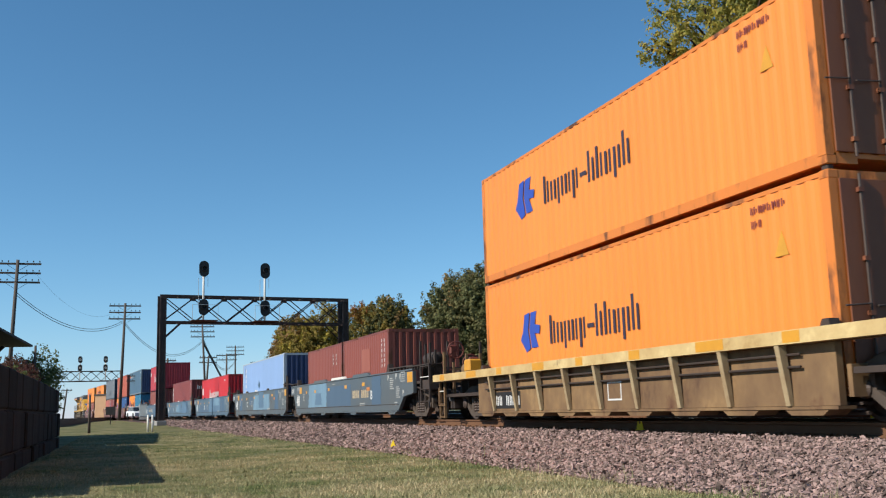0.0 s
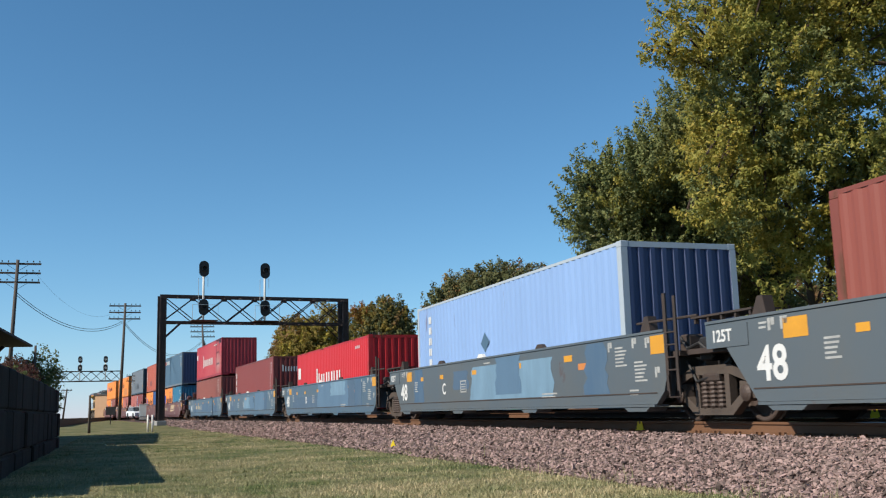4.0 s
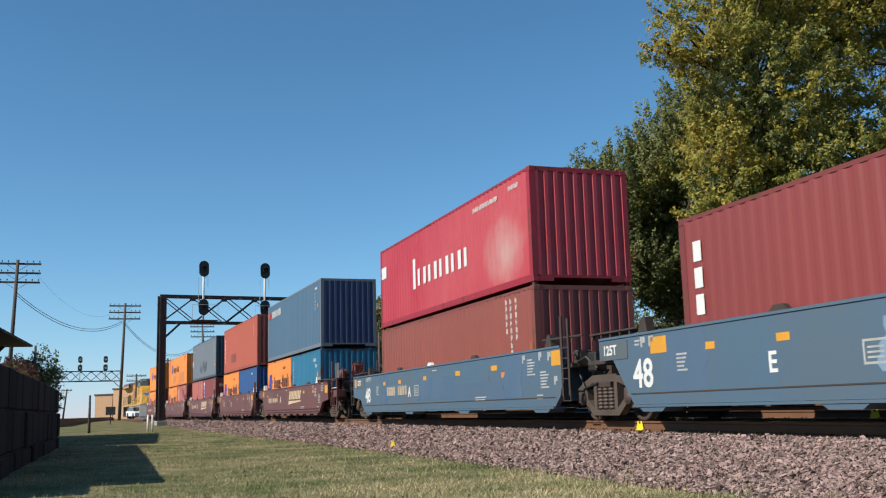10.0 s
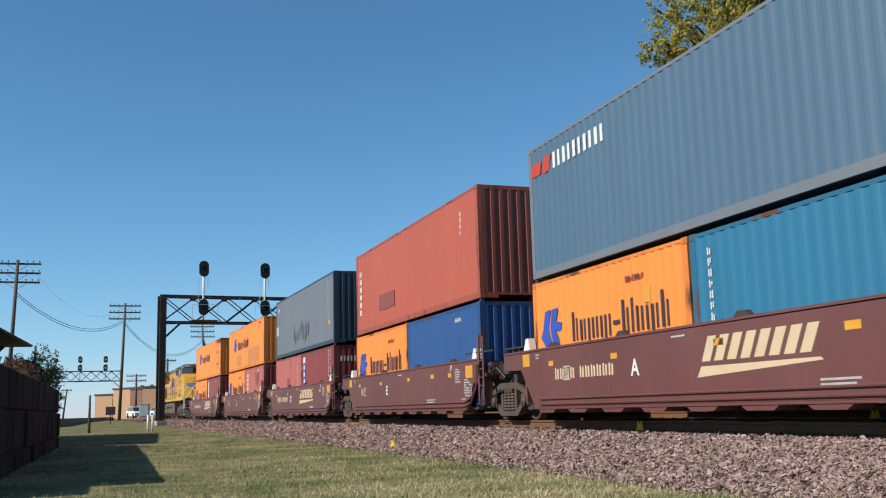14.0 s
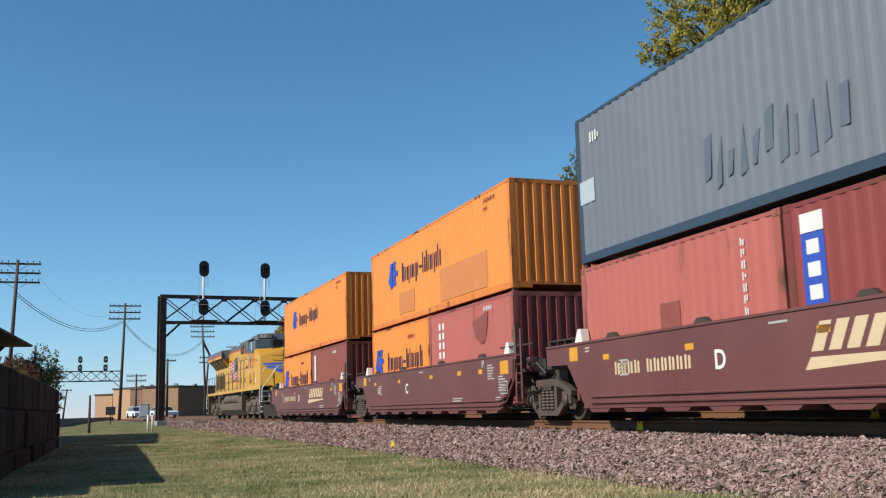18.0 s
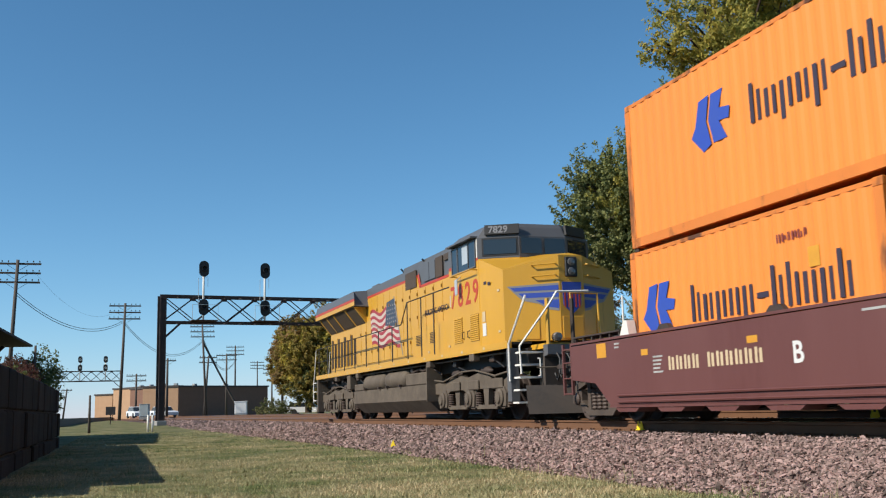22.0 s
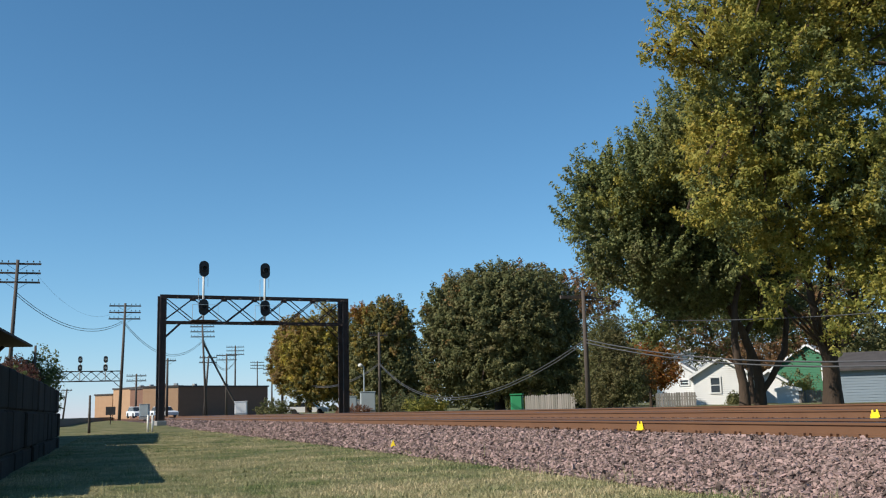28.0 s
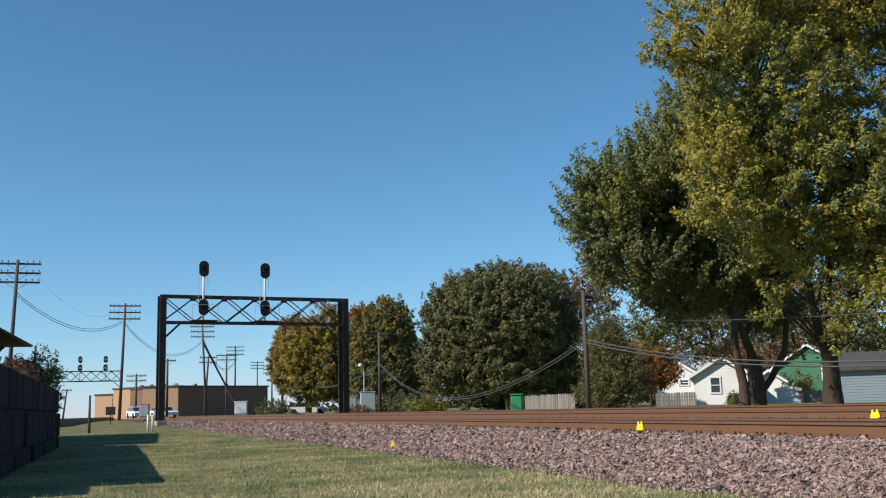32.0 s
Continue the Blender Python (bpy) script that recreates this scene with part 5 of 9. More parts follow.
def lawn():
    """Short tufts, thin and lying where the straw shows, longer along the stones."""
    rng = np.random.default_rng(11)
    n = 430000
    d = 8.6 + 46 * rng.random(n) ** 2.1
    lat = rng.uniform(-0.62, 0.40, n) * d
    x = -0.948 * d + 0.3185 * lat
    y = -9.8 + 0.3185 * d + 0.948 * lat
    x += 0.05 * np.sin(x * 7.3 + y * 3.1) + 0.03 * np.sin(y * 17.0)
    y += 0.05 * np.sin(y * 6.1 - x * 4.7) + 0.03 * np.sin(x * 15.0)
    q = x + 10
    line = -1.072e-3 * q * q / 2 - 8.04e-7 * q ** 3
    ragged = 0.22 * np.sin(x * 0.9) + 0.16 * np.sin(x * 2.3 + 1.0) + 0.08 * np.sin(x * 5.9)
    keep = (y > -11.4) & (y < line - 3.75 + ragged - 0.6 * rng.random(n) ** 2)
    x, y, d, line = x[keep], y[keep], d[keep], line[keep]
    n = len(x)
    a = rng.uniform(0, 2 * pi, n)
    edge = np.clip(1 - (line - 3.7 - y) / 1.1, 0, 1)
    tuft = 0.5 + 0.5 * np.sin(x * 2.1 + 1.3 * np.sin(y * 1.7)) * np.sin(y * 2.6 + x * 0.6)
    clump = np.clip(np.sin(x * 9.1 + 2.0 * np.sin(y * 5.3)) * np.sin(y * 8.3 + 1.7 * np.sin(x * 4.1)), 0, 1)
    h = rng.uniform(0.008, 0.030, n) * (0.6 + 0.6 * tuft + 1.3 * clump) * (1 + 1.4 * (rng.random(n) < 0.04)) * (1 + 1.5 * edge * rng.random(n))
    w = rng.uniform(0.0022, 0.0046, n) * (1 + d / 16)
    lean = rng.normal(0, 0.034, (n, 2))
    P = np.zeros((n, 3, 3))
    P[:, 0] = np.stack([x - np.cos(a) * w, y - np.sin(a) * w, np.full(n, GRASS_Z - 0.02)], -1)
    P[:, 1] = np.stack([x + np.cos(a) * w, y + np.sin(a) * w, np.full(n, GRASS_Z - 0.02)], -1)
    P[:, 2] = np.stack([x + lean[:, 0], y + lean[:, 1], GRASS_Z + h], -1)
    quick_mesh("grass", P.reshape(-1, 3), np.arange(3 * n).reshape(-1, 3), BLADES, "short patchy autumn grass, green and straw", "grass")


# ---- trees ----
BARK = surface("furrowed_bark", (0.095, 0.068, 0.05, 1), (0.035, 0.026, 0.02, 1), scale=3, fine=25, amount=0.9, rough=0.95, bump=0.8, streak=5, spec=0.1, gain=0.05)


def leaves_material(name, base, alt, k=0.34, through_light=0.34):
    m = surface(name, base, alt, scale=0.35, fine=1.6, amount=0.9, rough=0.7, bump=0, per_island=k, spec=0.2)
    b = m.node_tree.nodes["Principled BSDF"]
    b.inputs["Subsurface Weight"].default_value = 0.0
    tr = m.node_tree.nodes.new("ShaderNodeBsdfTranslucent")
    mx = m.node_tree.nodes.new("ShaderNodeMixShader")
    mx.inputs[0].default_value = through_light
    src = b.inputs["Base Color"].links[0].from_socket
    m.node_tree.links.new(src, tr.inputs["Color"])
    m.node_tree.links.new(b.outputs[0], mx.inputs[1])
    m.node_tree.links.new(tr.outputs[0], mx.inputs[2])
    m.node_tree.links.new(mx.outputs[0], m.node_tree.nodes["Material Output"].inputs["Surface"])
    return m


LEAF_OLIVE = leaves_material("olive_yellow_leaves", (0.43, 0.355, 0.075, 1), (0.23, 0.265, 0.07, 1), through_light=0.46)
LEAF_GREEN = leaves_material("dull_green_leaves", (0.150, 0.180, 0.066, 1), (0.225, 0.222, 0.078, 1), through_light=0.32)
LEAF_DARK = leaves_material("dark_green_leaves", (0.100, 0.112, 0.042, 1), (0.155, 0.140, 0.055, 1), through_light=0.16)
LEAF_CEDAR = leaves_material("cedar_foliage", (0.125, 0.135, 0.05, 1), (0.19, 0.15, 0.07, 1))
LEAF_GOLD = leaves_material("gold_turning_leaves", (0.48, 0.36, 0.06, 1), (0.24, 0.24, 0.05, 1))
LEAF_RUST = leaves_material("rusty_red_leaves", (0.36, 0.11, 0.025, 1), (0.14, 0.12, 0.03, 1))
LEAF_AUTUMN = leaves_material("muted_autumn_leaves", (0.31, 0.225, 0.050, 1), (0.19, 0.165, 0.045, 1))
LEAF_TAN = leaves_material("tan_turning_leaves", (0.38, 0.23, 0.085, 1), (0.22, 0.16, 0.06, 1))
LEAF_BROWN = leaves_material("brown_thin_leaves", (0.24, 0.13, 0.06, 1), (0.13, 0.10, 0.05, 1))


def crown_of(lobes, clumps, per, leaf, seed, spread=0.45, lift=0.55, reach=1.0):
    """Leaves in tapering sprays on the skin and inside of a set of ellipsoid lobes (x, y, z, rx, ry, rz).
    lift: how much the sprays point up; reach: their length against their width."""
    rng = np.random.default_rng(seed)
    lobes = np.array(lobes, float)
    vol = lobes[:, 3] * lobes[:, 4] * lobes[:, 5]
    pick = rng.choice(len(lobes), clumps, p=vol ** 0.72 / (vol ** 0.72).sum())
    d = rng.normal(size=(clumps, 3))
    d /= np.linalg.norm(d, axis=1)[:, None]
    inner = rng.random(clumps) < 0.22
    r = np.where(inner, 0.25 + 0.4 * rng.random(clumps), 0.66 + 0.36 * rng.random(clumps) ** 0.7)
    c = lobes[pick, :3] + d * lobes[pick, 3:] * r[:, None]
    axis = 0.75 * d + np.array([0, 0, lift]) + 0.42 * rng.normal(size=(clumps, 3))
    axis /= np.linalg.norm(axis, axis=1)[:, None]
    rad = spread * rng.uniform(0.6, 1.3, clumps)
    n = clumps * per
    own = np.repeat(np.arange(clumps), per)
    e = rng.normal(size=(n, 3))
    e /= np.linalg.norm(e, axis=1)[:, None]
    along = rng.uniform(-1, 1, n)
    wide = 0.30 + 0.55 * (1 - along) / 2
    p = c[own] + axis[own] * (along * rad[own] * reach)[:, None] + e * (rad[own] * wide * rng.random(n) ** 0.5)[:, None] * np.array([1.15, 1.15, 0.8])
    nrm = 0.55 * rng.normal(size=(n, 3)) + np.array([0, 0, 0.35]) + 1.0 * e + 0.45 * d[own]
    nrm /= np.linalg.norm(nrm, axis=1)[:, None]
    t = np.cross(nrm, rng.normal(size=(n, 3)))
    t /= np.linalg.norm(t, axis=1)[:, None]
    b = np.cross(nrm, t)
    s = leaf * rng.uniform(0.6, 1.3, n)[:, None]
    P = np.empty((n, 3, 3))
    P[:, 0], P[:, 1], P[:, 2] = p - t * s * 0.8 - b * s * 0.62, p - t * s * 0.8 + b * s * 0.62, p + t * s * 1.1
    return P.reshape(-1, 3), np.arange(3 * n).reshape(-1, 3)


def tree(name, label, at, lobes, stems, leaves, clumps, per, leaf, seed, spread=0.45, mix=(), lift=0.55, reach=1.0):
    """stems: lists of points with radii, tapering; lobes are in the tree's own space."""
    thing = tagged(empty(name, pose(*at)), label, "tree")
    bm = bmesh.new()
    for st in stems:
        rings = []
        for k, (p, r) in enumerate(st):
            rings.append([bm.verts.new((p[0] + r * cos(i * pi / 6) * (1 + 0.08 * sin(3 * i + k)), p[1] + r * sin(i * pi / 6) * (1 + 0.08 * cos(2 * i + k)), p[2])) for i in range(12)])
        for A, B in zip(rings[:-1], rings[1:]):
            for i in range(12):
                bm.faces.new((A[i], A[(i + 1) % 12], B[(i + 1) % 12], B[i]))
    part("trunk", bm, BARK, thing, smooth=True)
    rng = random.Random(seed)
    tops = [st[-1][0] for st in stems]
    for lb in lobes:
        c = Vector(lb[:3])
        for i in range(5 if clumps > 1400 and lb[3] > 1 else 2):
            a = min((Vector(t) for t in tops), key=lambda t: (t - c).length)
            e = c + Vector((rng.uniform(-0.8, 0.8) * lb[3], rng.uniform(-0.8, 0.8) * lb[4], rng.uniform(-0.5, 0.9) * lb[5]))
            m = (a + e) / 2 + Vector((rng.uniform(-0.4, 0.4), rng.uniform(-0.4, 0.4), rng.uniform(-0.2, 0.4)))
            bm = bmesh.new()
            pipe(bm, [a, m, e], 0.034, 5)
            part("limb", bm, BARK, thing)
    P, F = crown_of(lobes, clumps, per, leaf, seed, spread, lift, reach)
    quick_mesh("crown", P, F, leaves, parent=thing)
    for k, (mat2, share, sub) in enumerate(mix):
        P, F = crown_of([lobes[i] for i in sub], int(clumps * share), per, leaf, seed + 50 + k, spread, lift, reach)
        quick_mesh("crown_patch", P, F, mat2, parent=thing)
    return thing


def trees():
    # big yellowing tree behind the tracks
    tree("maple_tree", "tall spreading tree with olive and yellow autumn leaves", (-23.0, 9.4, 0.0),
         [(1.5, -5.1, 9.6, 0.85, 0.85, 0.55), (1.6, -3.7, 10.1, 1.15, 1.15, 0.95), (1.0, -2.7, 11.9, 1.5, 1.5, 1.2), (0.8, -2.1, 8.6, 2.3, 2.3, 2.2), (1.0, -3.8, 6.9, 1.2, 1.2, 1.4), (1.2, -3.9, 5.4, 1.3, 1.3, 0.9), (0.9, -0.5, 6.2, 2.7, 2.7, 2.1), (0.6, -0.5, 11.2, 2.3, 2.3, 1.6),
          (1.2, -2.7, 3.0, 0.6, 0.6, 0.7), (1.2, -1.4, 3.6, 0.6, 0.6, 0.5), (1.7, -1.1, 2.4, 0.5, 0.5, 0.8), (2.1, -0.1, 3.2, 0.8, 0.8, 1.0), (1.1, -3.5, 4.0, 0.5, 0.5, 0.4), (0.5, -0.8, 4.7, 1.8, 1.8, 0.8), (1.3, 1.5, 4.4, 1.8, 1.8, 1.0),
          (1.8, 2.6, 6.2, 3.0, 3.0, 2.4), (1.4, 2.4, 10.0, 3.4, 3.4, 2.8), (0.6, 1.6, 12.8, 2.8, 2.8, 2.2), (3.4, 5.0, 8.0, 3.4, 3.4, 3.0),
          (1.4, -5.6, 9.8, 0.5, 0.5, 0.5), (1.3, -4.8, 10.6, 0.8, 0.8, 0.7), (1.3, -5.8, 9.4, 0.4, 0.4, 0.3)],
         [[((0.1, -0.1, -0.1), 0.34), ((0.11, -0.1, 0.18), 0.296), ((0.16, -0.12, 0.53), 0.244), ((0.25, -0.17, 1.15), 0.207), ((0.3, -0.22, 1.55), 0.192)], [((0.25, -0.24, 1.31), 0.148), ((0.37, -0.6, 2.1), 0.111), ((0.55, -0.87, 3.03), 0.0962), ((0.67, -1.15, 4.28), 0.09), ((0.8, -1.79, 6.31), 0.054), ((0.9, -2.4, 9.0), 0.036)], [((0.28, -0.15, 1.31), 0.148), ((0.47, 0.1, 1.93), 0.111), ((0.57, 0.38, 2.56), 0.0962), ((0.9, 0.79, 4.29), 0.081), ((1.02, 1.17, 6.74), 0.045)], [((0.3, -0.2, 1.45), 0.111), ((0.3, -0.1, 3.2), 0.0888), ((0.5, 0.4, 6.5), 0.063), ((0.7, 0.2, 10.0), 0.036)]],
         LEAF_OLIVE, 2500, 76, 0.056, 21, 0.36, mix=((LEAF_GOLD, 0.05, range(0, 7)), (LEAF_GREEN, 0.36, (2, 3, 5, 6, 12, 14, 15, 17))), lift=0.45, reach=1.15)
    # darker tree beside it, with several stems
    tree("maple_tree", "large many-stemmed tree with dull green leaves", (-28.3, 10.8, 0.0),
         [(0.3, -5.2, 6.6, 1.4, 1.4, 1.2), (0.4, -5.8, 5.4, 0.9, 0.9, 0.7), (0.7, -4.7, 7.6, 1.45, 1.45, 1.2), (0.4, -3.0, 8.8, 1.35, 1.35, 1.3), (0.4, -2.0, 10.1, 1.2, 1.2, 1.2), (-0.8, -2.6, 7.1, 2.2, 2.2, 2.0), (-0.8, 0.1, 8.5, 2.4, 2.4, 2.2), (0.3, -4.4, 4.8, 1.8, 1.8, 0.8), (-0.2, -2.5, 4.2, 1.8, 1.8, 1.0), (-1.3, 0.3, 4.9, 2.2, 2.2, 1.4), (0.5, -1.4, 6.1, 1.9, 1.9, 1.3), (-3.8, 3.1, 3.8, 1.6, 1.6, 1.0), (-4.4, -1.6, 3.2, 0.9, 0.9, 0.6), (0.3, -6.7, 6.5, 0.5, 0.5, 1.0), (0.3, -6.3, 7.4, 0.5, 0.5, 0.6)],
         [[((-0.05, 0.07, -0.1), 0.252), ((-0.02, 0.07, 0.35), 0.207), ((0.05, 0.05, 0.83), 0.163), ((0.12, -0.09, 1.49), 0.148), ((0.15, -0.53, 2.54), 0.141), ((0.14, -1.24, 3.88), 0.126), ((0.16, -1.87, 5.21), 0.104), ((0.23, -2.45, 6.74), 0.081), ((0.32, -2.85, 8.07), 0.045)], [((0.02, 0.06, 0.5), 0.163), ((0.21, 0.41, 1.0), 0.126), ((0.5, 0.81, 1.93), 0.104), ((0.51, 0.98, 2.89), 0.0814), ((0.43, 0.82, 4.64), 0.063)],
          [((1.08, -1.34, -0.1), 0.207), ((1.11, -1.34, 0.37), 0.178), ((1.17, -1.39, 0.82), 0.141), ((1.23, -1.58, 1.54), 0.126), ((1.23, -1.64, 2.27), 0.111), ((1.24, -1.55, 3.37), 0.0962), ((1.06, -0.82, 5.29), 0.072)], [((0.12, -0.53, 2.35), 0.104), ((0.23, 0.18, 3.49), 0.0888), ((0.26, 0.42, 5.05), 0.081), ((0.12, 0.44, 6.67), 0.045)], [((0.15, -1.4, 4.2), 0.0814), ((0.2, -2.9, 5.4), 0.072), ((0.3, -4.4, 6.8), 0.045)]],
         LEAF_GREEN, 2200, 92, 0.054, 22, 0.33, mix=((LEAF_DARK, 0.25, (5, 7, 8, 9, 11)), (LEAF_OLIVE, 0.05, (0, 2, 3))), lift=1.05, reach=2.1)
    # round dark tree
    tree("maple_tree", "dense round dark green tree", (-65.1, 16.0, 0.0),
         [(0.9, -0.1, 5.7, 5.3, 5.3, 3.8), (0.2, -3.0, 6.4, 2.7, 2.7, 3.2), (1.0, 3.1, 6.8, 2.8, 2.8, 3.3), (1.3, 0.2, 7.7, 4.3, 4.3, 2.4), (0.4, -3.9, 3.6, 2.1, 2.1, 2.9), (0.8, 4.2, 3.6, 2.2, 2.2, 3.2), (1.3, -0.6, 3.0, 4.6, 4.6, 2.1), (-1.5, 4.2, 5.6, 2.4, 2.4, 3.0)],
         [[((0, 0, 0), 0.4), ((0, 0, 2), 0.32), ((0, 0, 5), 0.15)]], LEAF_DARK, 2900, 62, 0.10, 23, 0.55, mix=((LEAF_CEDAR, 0.16, (0, 1, 3, 4)), (LEAF_TAN, 0.02, (1, 4))))
    tree("maple_tree", "thin reddish-brown autumn tree behind a round one", (-78, 24.0, 0.0),
         [(0, 0, 9.2, 3.4, 3.4, 3.4), (2.5, 4, 8.5, 3.0, 3.4, 3.2)], [[((0, 0, 0), 0.3), ((0, 0, 6), 0.2), ((0, 0, 10), 0.1)]], LEAF_BROWN, 420, 22, 0.16, 24, 0.7)
    # yellowing pair by the gantry
    tree("maple_tree", "golden-green autumn tree beside the signal gantry", (-104, 9.6, 0.2),
         [(2.2, 1.4, 7.6, 2.6, 2.6, 3.6), (1.1, -0.5, 5.3, 2.9, 2.9, 3.2), (3.0, 2.2, 4.6, 2.4, 2.4, 3.2), (-0.6, -2.6, 5.0, 1.4, 1.4, 2.8), (0.2, -1.6, 7.8, 1.9, 1.9, 2.3), (1.9, 3.7, 7.2, 1.4, 1.4, 3.6), (1.5, 0.5, 3.0, 3.0, 3.2, 2.2)], [[((0, 0, 0), 0.35), ((0, 0, 3), 0.25), ((0, 0, 7), 0.12)]], LEAF_AUTUMN, 1250, 60, 0.12, 25, 0.6, mix=((LEAF_GOLD, 0.16, (0, 1, 4)), (LEAF_DARK, 0.18, (2, 6)), (LEAF_TAN, 0.16, (3, 4))))
    tree("maple_tree", "dark green tree with rusty red crown", (-96, 18.0, 0.2),
         [(0.9, -1.7, 8.0, 2.3, 2.3, 3.3), (0.1, -3.8, 7.4, 1.9, 1.9, 2.9), (0.8, -1.7, 4.9, 2.4, 2.4, 3.1), (-0.6, -4.2, 4.4, 1.9, 1.9, 3.0), (0.4, -0.7, 6.5, 1.6, 1.6, 3.1), (0.3, -2.4, 2.6, 2.8, 3.0, 2.0), (0.2, 0.6, 4.2, 1.5, 1.5, 3.6), (0.0, 2.0, 2.8, 1.6, 1.6, 2.4)], [[((0, 0, 0), 0.35), ((0, 0, 3), 0.25), ((0, 0, 7), 0.12)]], LEAF_DARK, 1250, 60, 0.12, 26, 0.6, mix=((LEAF_AUTUMN, 0.30, (0, 1, 3)), (LEAF_TAN, 0.06, (0,))))
    tree("maple_tree", "rusty red top of an autumn tree", (-97, 16.6, 0.2),
         [(1.2, -3.2, 9.8, 1.0, 1.0, 0.8), (1.0, -2.0, 9.4, 0.9, 1.2, 0.6)], [[((0, 0, 0), 0.3), ((0, 0, 4), 0.2), ((0, 0, 9), 0.1)]], LEAF_RUST, 70, 30, 0.12, 27, 0.5)
    # evergreen and orange shrub by the fences
    tree("cedar_tree", "shaggy dark olive cedar by the grey fence", (-41.3, 12.1, 0.0),
         [(0, 0, 0.9, 1.7, 1.7, 0.9), (0.2, 0.2, 1.8, 1.5, 1.5, 1.0), (-0.1, 0.0, 2.7, 1.2, 1.2, 1.0), (0, -0.1, 3.6, 0.8, 0.8, 0.8), (0.0, 0.5, 3.3, 0.7, 0.7, 0.9), (0.3, 0.8, 1.6, 1.0, 1.0, 1.1)], [[((0, 0, 0), 0.14), ((0, 0, 3), 0.06)]], LEAF_CEDAR, 1000, 46, 0.045, 28, 0.30, lift=0.7, reach=1.9)
    tree("maple_tree", "small bright orange autumn tree", (-46.2, 17.1, 0.0),
         [(0, -0.1, 2.9, 1.0, 1.0, 0.9), (0.3, 0.6, 2.0, 1.0, 1.0, 1.0), (0.1, -0.5, 2.0, 0.8, 0.8, 0.9)], [[((0, 0, 0), 0.1), ((0, 0, 3), 0.05)]], LEAF_RUST, 220, 40, 0.07, 29, 0.4)
    tree("maple_tree", "thin brown autumn tree among the houses", (-54, 29.0, 0.0),
         [(-1.0, -3.0, 5.8, 2.6, 3.2, 3.2), (1.5, 3.5, 6.0, 2.8, 3.2, 3.2), (3.5, 7.5, 6.0, 3.0, 3.4, 3.0)], [[((0, 0, 0), 0.2), ((0, 0, 3), 0.15), ((0, 0, 6), 0.08)]], LEAF_DARK, 700, 40, 0.10, 30, 0.6, mix=((LEAF_BROWN, 0.35, (0, 1)),))


